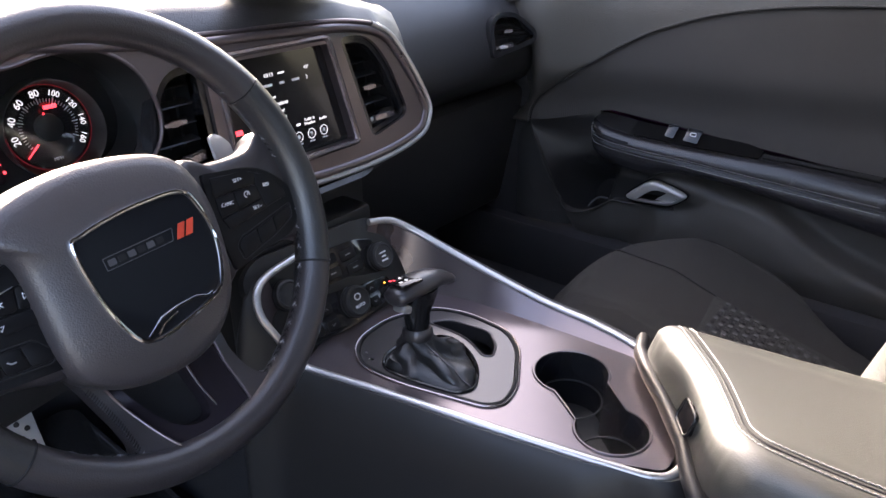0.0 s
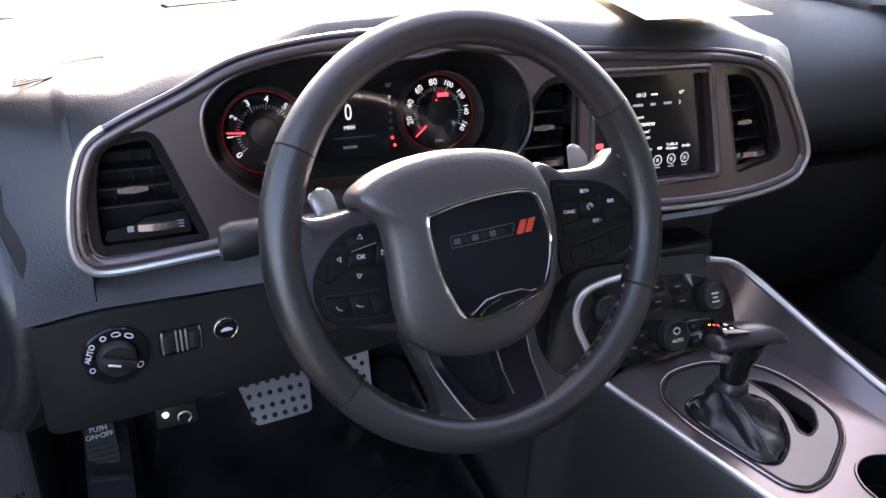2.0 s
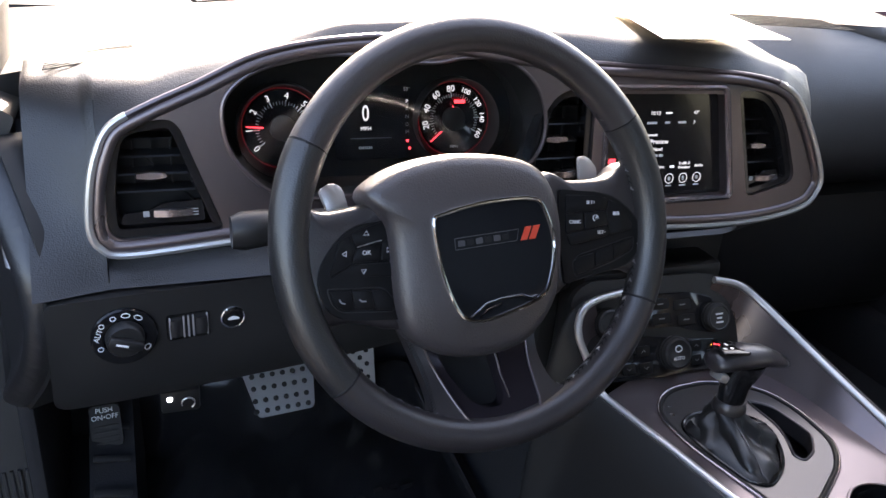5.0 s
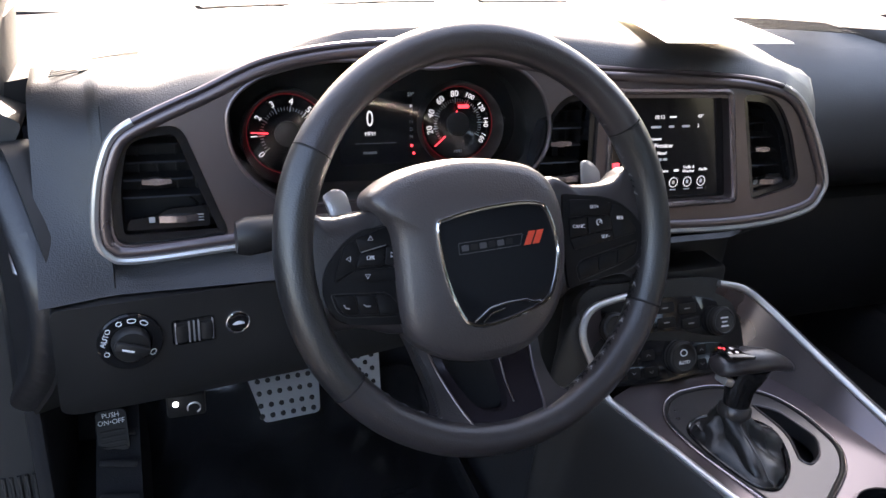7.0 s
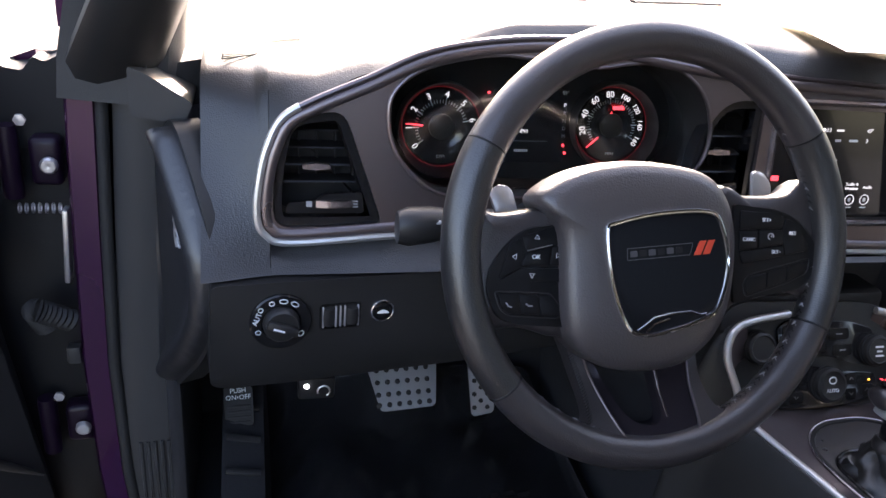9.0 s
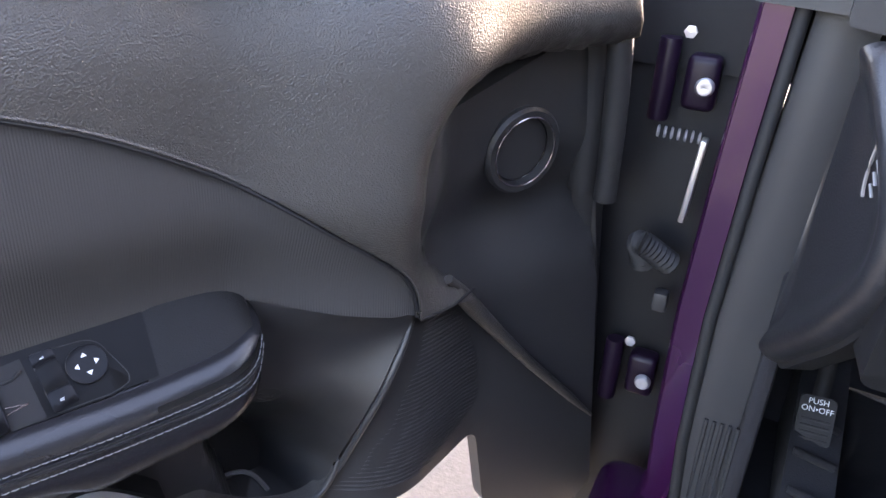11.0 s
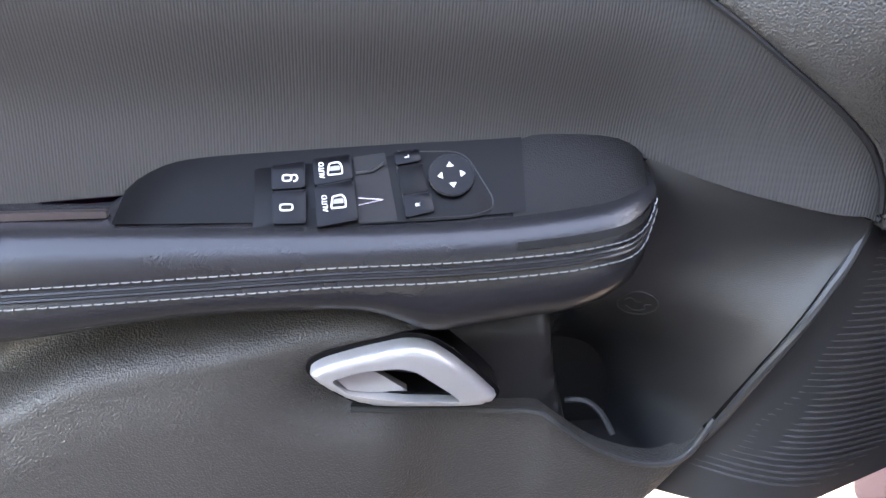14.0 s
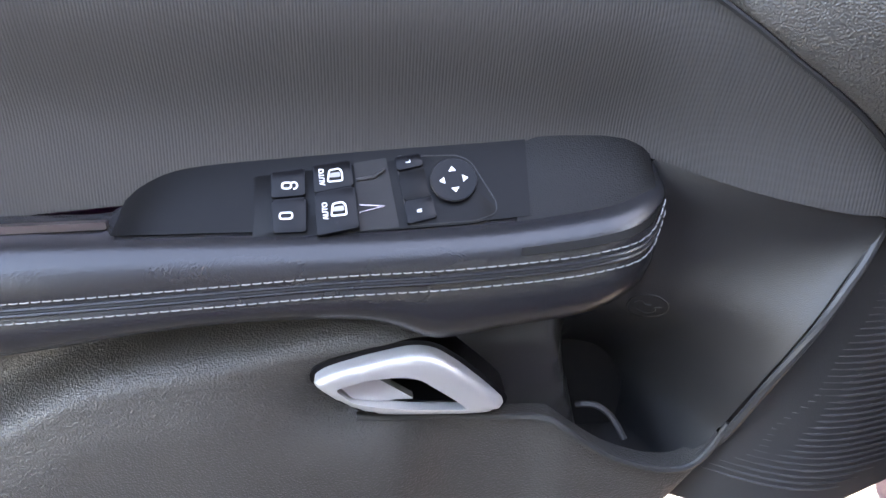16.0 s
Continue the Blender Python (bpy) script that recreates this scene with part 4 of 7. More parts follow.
# ---- steering column ----
column = thing("steering_column", "black steering column cover with an indicator stalk", "steering column")
cm = WM @ pose(0, -0.01, -0.16)
part("shroud", loft([[cm @ Vector((0.068 * k * math.cos(a) * (1 if abs(math.cos(a)) < 0.8 else 0.95), 0.058 * k * math.sin(a), n)) for a in arc(0, 345, 24)] for k, n in ((1.15, -0.02), (1.1, 0.03), (1.0, 0.09), (0.9, 0.115))]), PLASTIC, column)
stalk = part("stalk", loft([[Vector((x, y, 0.912 + dz)) + Vector((0, h * math.cos(a), h * 1.1 * math.sin(a))) for a in arc(0, 330, 12)] for x, y, dz, h in ((-0.03, 0.10, 0, 0.009), (-0.10, 0.095, 0, 0.010), (-0.15, 0.085, 0.002, 0.012), (-0.168, 0.082, 0.002, 0.0155), (-0.190, 0.080, 0.001, 0.0165), (-0.200, 0.080, 0.0, 0.0135))]), PLASTIC, column, "black indicator stalk")
for u in (0, 1, 2):
    part("symbol", box(0.005, 0.002, 0.004, pose(-0.165 + u * 0.009, 0.070, 0.921, -40), 0.0005), GREY, stalk)
part("column_lever", box(0.05, 0.02, 0.008, pose(-0.075, 0.06, 0.835, 10, 0, 10), 0.003), GREY, column)

# ---- centre console ----
console = thing("centre_console", "black centre console with bronze top plate and cup holders", "centre console")
PZ = 0.655
on_plate = lambda x, y, d=0.0: Vector((x, y, PZ - d))
plate_line = rounded([(0.240, 0.085), (0.300, 0.112), (0.50, 0.100), (0.515, -0.02), (0.520, -0.15), (0.508, -0.225), (0.455, -0.282), (0.370, -0.335), (0.338, -0.338), (0.312, -0.28), (0.285, -0.15), (0.262, -0.02)], [0.01, 0.02, 0.03, 0.1, 0.05, 0.05, 0.06, 0.012, 0.012, 0.05, 0.1, 0.1])
gear_line = rounded([(0.2830, 0.030), (0.3020, 0.058), (0.3300, 0.0735), (0.3850, 0.0765), (0.4450, 0.0450), (0.4600, 0.000), (0.4560, -0.068), (0.4250, -0.103), (0.3600, -0.1425), (0.3280, -0.1480), (0.3110, -0.1350), (0.2840, -0.0238)], [0.02, 0.02, 0.02, 0.02, 0.02, 0.04, 0.025, 0.015, 0.018, 0.014, 0.02, 0.05])


def figure_eight():
    """The outline of two round wells run together by a waist."""
    a, b = Vector((0.4290, -0.1770)), Vector((0.3620, -0.2655))
    d = (b - a).normalized()
    base = math.atan2(d.y, d.x)
    out = [a + Vector((math.cos(t), math.sin(t))) * 0.0455 for t in [base + radians(q) for q in np.linspace(48, 312, 26)]]
    out += [b + Vector((math.cos(t), math.sin(t))) * 0.0410 for t in [base + math.pi + radians(q) for q in np.linspace(50, 310, 26)]]
    return out


wells = figure_eight()
part("top_plate", sheet(plate_line, on_plate, [gear_line, wells], 0.02, 0.03, 0.0025), BRONZE, console, "satin bronze top plate")
RAIL_L = spline([(0.300, 0.148, 0.764), (0.235, 0.135, 0.762), (0.212, 0.126, 0.750), (0.207, 0.116, 0.728), (0.216, 0.102, 0.700), (0.230, 0.086, 0.664), (0.240, 0.055, 0.657), (0.258, -0.03, 0.657), (0.282, -0.16, 0.657), (0.308, -0.285, 0.657), (0.322, -0.335, 0.657), (0.348, -0.348, 0.657), (0.378, -0.338, 0.657), (0.462, -0.286, 0.658), (0.515, -0.228, 0.660), (0.528, -0.16, 0.666), (0.524, -0.07, 0.676), (0.508, 0.04, 0.706), (0.484, 0.110, 0.738), (0.460, 0.138, 0.757), (0.425, 0.148, 0.764)], 6, False)
part("trim_rail", sweep(RAIL_L, 0.0052, flat=0.9, n=10), SILVER, console, "satin silver trim rail")
# outer sides, from the rail down to the tunnel
skin = []
for i, p in enumerate(RAIL_L):
    out = Vector((p.x - 0.38, (p.y + 0.1) * (0.25 if p.y > -0.28 else 1.0), 0)).normalized()
    if p.y > 0.13:
        out = Vector((p.x - 0.37, 0.02, 0)).normalized()
    low = p + out * 0.03
    skin.append([p + out * 0.002 + Vector((0, 0, -0.001)), p + out * 0.010 + Vector((0, 0, 0.002)), p + out * 0.018 + Vector((0, 0, -0.006)), Vector((low.x, low.y, p.z - 0.05)), Vector((low.x + out.x * 0.012, low.y, 0.50)), Vector((low.x + out.x * 0.012, low.y, 0.30))])
part("side_panel", loft(skin, False), PLASTIC, console, "black plastic console side", smooth=60)
part("front_core", box(0.22, 0.06, 0.45, pose(0.352, 0.205, 0.55), 0.01), PLASTIC, console)
part("inner_wall", loft([[p, Vector((min(p.x, 0.512) - 0.012 - 0.3 * max(0, p.z - 0.66) * 0.6, p.y, PZ - 0.002 - 0.0 * i))] for i, p in enumerate(RAIL_L[78:])], False), BRONZE, console, "bronze inner flank", smooth=60)
part("inner_wall", loft([[p, Vector((p.x + 0.014, p.y - 0.004, max(PZ - 0.002, p.z - 0.045)))] for p in RAIL_L[6:40]], False), BRONZE, console, smooth=60)

SURROUND = shade("dark_satin_grey", (0.075, 0.070, 0.072), 0.30, metal=0.6, vary=0.08, worn=0.04)
# climate panel
HO, HX, HN = Vector((0.33, 0.125, 0.70)), Vector((1, 0, 0)), Vector((0, -0.912, 0.41))
HY = HN.cross(HX)
on_hvac = lambda u, v, d=0.0: HO + HX * u + HY * v - HN * d
HF = lambda u, v, d=0.0: Matrix.Translation(on_hvac(u, v, d)) @ frame_at(None, HX, HY)
hvac = thing("climate_panel", "black climate control panel with three knobs and buttons", "")
hvac.parent = console
hv_line = rounded([(-0.122, 0.062), (-0.095, 0.083), (0.095, 0.078), (0.155, 0.05), (0.170, -0.02), (0.150, -0.052), (-0.10, -0.048)], [0.03, 0.02, 0.03, 0.03, 0.03, 0.01, 0.01])
part("face", sheet(hv_line, on_hvac, (), 0.012, 0.03, 0.002), PLASTIC, hvac)
bank_a = rounded([(-0.045, 0.050), (-0.030, 0.060), (0.060, 0.055), (0.092, 0.045), (0.090, -0.002), (0.060, 0.004), (0.030, 0.013), (-0.040, 0.016)], 0.006)
bank_b = rounded([(-0.075, -0.045), (-0.070, -0.012), (-0.020, 0.006), (0.055, -0.006), (0.095, -0.010), (0.100, -0.036), (0.060, -0.046), (0.010, -0.050)], 0.006)
for ln in (bank_a, bank_b):
    part("button_bank", prism(ln, 0.004, HF(0, 0), 0.0015), PIANO, hvac)


def knob(u, v, r, name="knob"):
    k = part(name, turned([(r, 0.0), (r, 0.010), (r * 0.95, 0.013), (r * 0.8, 0.0145), (r * 0.74, 0.0135), (0, 0.0135)], 36, HF(u, v, -0.003)), PLASTIC, hvac)
    part("grip_ring", sweep([HF(u, v, -0.009) @ Vector((r * 1.01 * math.cos(a), r * 1.01 * math.sin(a), 0)) for a in np.linspace(0, 2 * math.pi, 36, endpoint=False)], 0.0011, True, 6, up=HN), DARK, k)
    return k


k1 = knob(0.0905, 0.0190, 0.0195)
for i in range(3):
    part("label_bar", prism(rect(0.012 - 0.004 * (i == 1), 0.0022, 0.0004, n=1), 0.0003, HF(0.0905, 0.0240 - i * 0.0055, -0.0168)), WHITE, k1)
k2 = knob(0.0235, -0.0200, 0.0215)
words("AUTO", 0.0062, HF(0.0235, -0.0265, -0.0168), WHITE, k2)
part("symbol", sweep([HF(0.0235, -0.0140, -0.0168) @ Vector((0.005 * math.cos(a), 0.004 * math.sin(a), 0)) for a in np.linspace(0, 2 * math.pi, 14, endpoint=False)], 0.0007, True, 5, up=HN), WHITE, k2)
knob(-0.0730, 0.0290, 0.0195)
for u, v, w in ((-0.024, 0.046, 0.017), (0.008, 0.0445, 0.017), (0.042, 0.0405, 0.017), (-0.024, 0.027, 0.017), (0.009, 0.0255, 0.017), (0.047, 0.0205, 0.017), (0.060, -0.0155, 0.009), (0.060, -0.0345, 0.009), (0.083, -0.0300, 0.010), (-0.022, -0.0130, 0.012), (-0.048, -0.0180, 0.012), (-0.045, -0.0335, 0.012), (-0.019, -0.0350, 0.012)):
    b = part("button", prism(rect(w * 1.6, 0.0135, 0.003), 0.0012, HF(u, v, -0.004), 0.0005), SWITCH, hvac)
    if v > 0.01:
        part("symbol", prism(rect(0.009, 0.0016, 0.0004, n=1), 0.0003, HF(u, v, -0.0052)), GREY, b)
    else:
        part("symbol", sweep([HF(u, v, -0.0054) @ Vector(q) for q in ((-0.0028, 0.0014 if v < -0.03 else -0.0014, 0), (0, -0.0016 if v < -0.03 else 0.0016, 0), (0.0028, 0.0014 if v < -0.03 else -0.0014, 0))], 0.0004, n=5, up=HN), GREY, b)
part("indicator", prism(rect(0.003, 0.002, 0.0005), 0.0004, HF(0.0859, -0.0180, -0.0045)), shade("amber_lamp", (0.6, 0.25, 0.03), 0.4, emit=(1, 0.4, 0.05), glow=0.6), hvac, "lit amber lamp")

# gear surround, tray and cups
BOOT = rounded([(0.2935, 0.006), (0.3160, 0.022), (0.3600, 0.024), (0.4020, -0.012), (0.3880, -0.055), (0.3627, -0.0880), (0.3270, -0.1080), (0.3080, -0.0960), (0.2950, -0.0380)], [0.015, 0.02, 0.02, 0.02, 0.03, 0.02, 0.012, 0.012, 0.03])
SLOT = rounded([(0.4090, 0.030), (0.4330, 0.012), (0.4420, -0.046), (0.4190, -0.0740), (0.3960, -0.0840), (0.3900, -0.0740), (0.4130, -0.030)], [0.008, 0.012, 0.012, 0.010, 0.006, 0.006, 0.03])
surround = part("gear_surround", sheet(inset(gear_line, 0.0035), lambda x, y, d=0.0: on_plate(x, y, d - 0.001), [BOOT, SLOT], 0.02, 0.012, 0.003), SURROUND, console, "dark grey satin gear surround")
part("surround_rim", sweep([on_plate(p.x, p.y, -0.0012) for p in inset(gear_line, -0.0030)], 0.0016, True, 8), SATIN, console)
part("boot_rim", sweep([on_plate(p.x, p.y, -0.0012) for p in BOOT], 0.0024, True, 8), PIANO, console)
part("slot_rim", sweep([on_plate(p.x, p.y, -0.0008) for p in SLOT], 0.0018, True, 8), SURROUND, console)
part("surround_groove", sweep([on_plate(p.x, p.y, -0.0005) for p in gear_line], 0.0030, True, 8), DARK, console)
part("tray_floor", prism(gear_line, 0.004, Matrix.Translation((0, 0, PZ - 0.040))), DARK, console)
part("cup_wall", loft([[on_plate(*(p), 0.0) for p in wells], [on_plate(*p, -0.001) for p in inset(wells, 0.002)], [on_plate(*p, 0.012) for p in inset(wells, 0.003)], [on_plate(*p, 0.075) for p in inset(wells, 0.006)]], True, False), PIANO, console, "gloss black cup holder wall")
part("cup_floor", prism(inset(wells, 0.004), 0.004, Matrix.Translation((0, 0, PZ - 0.078))), RUBBER, console)
for cx, cy, r in ((0.4290, -0.1770, 0.0395), (0.3620, -0.2655, 0.0355)):
    part("cup_ring", sweep([on_plate(cx + r * math.cos(a), cy + r * math.sin(a), 0.038) for a in np.linspace(0, 2 * math.pi, 32, endpoint=False)], 0.0012, True, 6), PLASTIC, console)
part("well_rim", sweep([on_plate(p.x, p.y, -0.0005) for p in wells], 0.0016, True, 6), BRONZE, console)

# ---- gear lever ----
lever = thing("gear_lever", "black leather gear lever with T-shaped knob on a pleated gaiter", "gear lever")
boot_c = Vector((sum(q.x for q in BOOT) / len(BOOT), sum(q.y for q in BOOT) / len(BOOT)))
hem = inset(BOOT, 0.0025)
gaiter = []
for k, (z, r) in enumerate(((0.652, 1.0), (0.657, 0.97), (0.6605, 0.90), (0.6630, 0.80), (0.6665, 0.67), (0.6705, 0.56), (0.6750, 0.46), (0.6795, 0.37), (0.684, 0.33))):
    ring = []
    for i, q in enumerate(hem):
        a = math.atan2(q.y - boot_c.y, q.x - boot_c.x)
        fold = 0.0075 * math.sin(4 * a + 0.8 * k) + 0.0045 * math.sin(7 * a - 1.1 * k + 1.0) + 0.0028 * math.sin(13 * a + 0.5 * k)
        fold *= (0.0, 0.25, 0.8, 1.0, 1.0, 0.85, 0.6, 0.3, 0.1)[k]
        top = Vector((0.345 + 0.0175 * math.cos(a), -0.007 + 0.0175 * math.sin(a)))
        w = (r - 0.33) / 0.67
        c = top + (q - top) * w
        out = (q - boot_c).normalized()
        ring.append((c.x + out.x * fold, c.y + out.y * fold, z + 0.003 * math.sin(5 * a + k) * (1 if 1 < k < 7 else 0)))
    gaiter.append(ring)
part("gaiter", loft(gaiter), shade("gaiter_leather", (0.010, 0.010, 0.0105), 0.34, grain=0.3, scale=900, vary=0.2, kind="leather", spec=0.7), lever, "creased black leather gaiter", smooth=70)
for a0, tw in ((0.5, 1.0), (2.7, -0.8), (4.4, 0.9)):
    seam_path = []
    for t in np.linspace(0.06, 0.95, 10):
        k = t * (len(gaiter) - 1)
        ra, rb = gaiter[int(k)], gaiter[min(int(k) + 1, len(gaiter) - 1)]
        i = int((a0 + tw * t * 0.6) / (2 * math.pi) * len(hem)) % len(hem)
        seam_path.append(Vector(ra[i]).lerp(Vector(rb[i]), k - int(k)))
    part("gaiter_seam", sweep(seam_path, 0.0014, n=6), LEATHER, lever)
LVM = pose(0.345, -0.007, 0.682, -5, 4)
part("collar", turned([(0.0185, -0.002), (0.0195, 0.002), (0.0188, 0.008), (0.0165, 0.012)], 28, LVM), SURROUND, lever, "dark satin collar")
part("neck", loft([[LVM @ Vector((c + rx * math.cos(a), ry * math.sin(a) + e, z)) for a in arc(0, 345, 24)] for z, rx, ry, c, e in ((0.010, 0.0155, 0.014, 0, 0), (0.030, 0.017, 0.016, 0.0, 0), (0.042, 0.021, 0.019, 0.002, 0), (0.054, 0.026, 0.022, 0.004, 0), (0.060, 0.028, 0.022, 0.004, 0))]), PIANO, lever)
part("trigger", box(0.014, 0.020, 0.010, LVM @ pose(-0.030, -0.004, 0.048, 0, 20), 0.003), SILVER, lever, "silver release trigger")
part("knob", loft([[LVM @ Vector((x, w * math.cos(a), 0.066 + dz + h * math.sin(a))) for a in arc(0, 340, 18)] for x, w, h, dz in ((-0.042, 0.010, 0.006, -0.004), (-0.039, 0.017, 0.010, -0.003), (-0.02, 0.020, 0.013, 0.0), (0.0, 0.021, 0.0145, 0.002), (0.03, 0.019, 0.012, 0.001), (0.055, 0.016, 0.009, -0.006), (0.066, 0.010, 0.006, -0.010))]), LEATHER, lever, "black leather gear knob", smooth=60)
top = part("gate_panel", prism(rounded([(-0.038, -0.013), (-0.002, -0.016), (-0.004, 0.016), (-0.038, 0.013)], 0.005), 0.003, LVM @ pose(0, 0, 0.077, 0, 1), 0.001), PIANO, lever, "gloss gate panel")
for i, c in enumerate("PRND"):
    words(c, 0.0055, LVM @ pose(-0.030 + (i % 2) * 0.010, 0.007 - (i // 2) * 0.010, 0.0806, 0, 0, 0), GLOWRED if c == "P" else GLOW, top)
part("lamp_dot", prism(rect(0.003, 0.003, 0.001), 0.0006, LVM @ pose(-0.034, 0.010, 0.0803)), GLOWRED, top, "lit red mark")

# ---- centre armrest ----
arm = thing("armrest", "black padded armrest with pale double stitching", "")
arm.parent = console
lid_line = rounded([(0.484, -0.244), (0.4612, -0.2575), (0.425, -0.294), (0.392, -0.326), (0.350, -0.3560), (0.318, -0.3770), (0.300, -0.412), (0.297, -0.47), (0.300, -0.60), (0.305, -0.82), (0.548, -0.82), (0.532, -0.52), (0.513, -0.38), (0.500, -0.270)], [0.012, 0.02, 0.03, 0.03, 0.03, 0.025, 0.03, 0.05, 0.06, 0.02, 0.02, 0.1, 0.05, 0.015], 7)
lid_np = np.array([(q.x, q.y) for q in lid_line])
lid_way = np.roll(lid_np, -1, 0) - lid_np


def lid_edge(x, y):
    """How far a place on the lid lies from its outline."""
    t = np.clip((((x, y) - lid_np) * lid_way).sum(1) / np.maximum((lid_way ** 2).sum(1), 1e-12), 0, 1)
    return float(np.hypot(*(lid_np + lid_way * t[:, None] - (x, y)).T).min())


def on_lid(x, y, d=0.0):
    k = 1 - min(1.0, lid_edge(x, y) / 0.034)
    return Vector((x, y, 0.738 - 0.046 * (1 - math.sqrt(max(0.0, 1 - k * k))) - 0.0015 * ramp(0.030 - abs(lid_edge(x, y) - 0.036), 0.024, 0.030) - d))


part("lid", sheet(lid_line, on_lid, (), 0.02, 0.0075, 0.0), shade("grey_black_leatherette", (0.033, 0.0345, 0.0315), 0.38, grain=0.3, scale=800, vary=0.12, kind="leather", worn=0.04, spec=0.8, relief=0.0004), arm, "soft black leatherette lid", smooth=75)
part("base", loft([[(q.x, q.y, z) for q in inset(lid_line, k)] for k, z in ((0.004, 0.694), (0.002, 0.688), (0.001, 0.66), (0.0, 0.62), (0.002, 0.50), (0.004, 0.30))], True, False), PLASTIC, arm, "black plastic armrest base")
part("front_frame", sweep([(0.5176, -0.2252, 0.676), (0.4860, -0.2370, 0.678), (0.4550, -0.2600, 0.678), (0.4180, -0.2960, 0.676), (0.3680, -0.3400, 0.672), (0.3290, -0.3640, 0.668), (0.305, -0.3850, 0.660), (0.292, -0.42, 0.640), (0.290, -0.50, 0.610)], 0.0085, n=12, flat=1.3), PLASTIC, arm, "smooth black frame round the armrest", smooth=70)
seam_line = inset(lid_line, 0.034)
seam_path = [on_lid(q.x, q.y, -0.0004) for q in seam_line[8:76]]
part("seam", sweep(seam_path, 0.0012, n=6), DARK, arm)


def stitches(path, up, parent, side=0.0, pitch=0.0075, r=0.00075, at=lambda p: p):
    """A row of thread stitches beside a seam, each a piece of its own on one shared mesh."""
    P, made = [Vector(p) for p in path], None
    left = 0.0
    for a, b in zip(P, P[1:]):
        t = (b - a)
        if t.length < 1e-6:
            continue
        n = t.normalized()
        s = n.cross(up).normalized() * side
        while left < t.length:
            c = a + n * left + s
            if made is None:
                made = part("stitch", sweep([(-0.0026, 0, -0.0003), (0, 0, 0.0005), (0.0026, 0, -0.0003)], r, n=5, up=Vector((0, 0, 1))), THREAD, parent)
                ob = made
            else:
                ob = made.copy()
                scene.collection.objects.link(ob)
            ob.parent = parent
            ob.matrix_local = Matrix.Translation(at(c)) @ frame_at(None, n, up.cross(n))
            left += pitch
        left -= t.length


lid_at = lambda p: on_lid(p.x, p.y, -0.0004)
stitches(seam_path, Vector((0, 0, 1)), arm, 0.0058, pitch=0.0062, at=lid_at)
stitches(seam_path, Vector((0, 0, 1)), arm, -0.0058, pitch=0.0062, at=lid_at)
latch_m = frame_at(Vector((0.3720, -0.3415, 0.702)), (-0.80, -0.60, 0), (0.20, -0.27, 0.94))
part("latch_rim", sweep([latch_m @ Vector((q.x, q.y, 0.004)) for q in rect(0.036, 0.026, 0.007)], 0.0016, True, 8), PIANO, arm)
part("latch", prism(rect(0.034, 0.024, 0.006), 0.010, latch_m @ Matrix.Translation((0, 0, -0.0075)), 0.002), SWITCH, arm, "release latch")

# ---- doors ----
RIBBED = shade("ribbed_black_plastic", (0.026, 0.026, 0.028), 0.45, grain=0.3, scale=900, vary=0.15)
DOORVINYL = shade("door_grained_vinyl", (0.040, 0.038, 0.0355), 0.42, grain=0.9, scale=780, vary=0.12, kind="leather", worn=0.05, relief=0.0009)
KEYGLOSS = shade("gloss_black_key", (0.005, 0.005, 0.006), 0.2, vary=0.2, spec=0.15)
TRAY = shade("black_tray_plastic", (0.005, 0.005, 0.0055), 0.36, grain=0.15, scale=1200, vary=0.15, spec=0.12)
PAD = shade("soft_black_leatherette", (0.013, 0.013, 0.015), 0.27, grain=0.25, scale=800, vary=0.12, kind="leather", spec=0.5)
# Darker than the armrest's leatherette: carries the shade on top of its nose.
NOSE_SHADE = shade("shade_darkened_vinyl", (0.0075, 0.0075, 0.0078), 0.42, grain=0.6, scale=1000, vary=0.15, kind="leather", spec=0.18)
FRONT = shade("black_front_plastic", (0.028, 0.0285, 0.0295), 0.46, grain=0.2, scale=1100, vary=0.12, spec=0.45)
HOLLOW = shade("fine_grained_black_plastic", (0.014, 0.014, 0.015), 0.40, grain=0.5, scale=1500, vary=0.12, spec=0.45)
HANDLE = shade("bright_satin_silver", (0.43, 0.43, 0.432), 0.36, metal=0.55, vary=0.03, worn=0.03)
ARM_TOP = [(0.1315, 0.006), (0.1350, 0.0145), (0.1445, 0.0230), (0.163, 0.0262), (0.195, 0.0265), (0.2160, 0.0250), (0.2215, 0.0218), (0.3105, 0.0136), (0.3853, 0.0062), (0.4403, -0.0001), (0.4623, -0.0058), (0.483, -0.0179), (0.4947, -0.0290), (0.56, -0.0325), (0.9, -0.058)]
ARM_FRONT = [(0.1315, 0.000), (0.145, -0.002), (0.170, -0.010), (0.215, -0.0185), (0.2516, -0.0233), (0.3107, -0.0278), (0.3614, -0.0304), (0.4004, -0.032), (0.4869, -0.035), (0.5534, -0.0375), (0.9, -0.062)]
ARM_SEAM = [(0.1315, -0.004), (0.1374, -0.0128), (0.1446, -0.0265), (0.1547, -0.0335), (0.1725, -0.0372), (0.2018, -0.0432), (0.2748, -0.0514), (0.3463, -0.0559), (0.4158, -0.0622), (0.4837, -0.0684), (0.55, -0.074), (0.9, -0.103)]
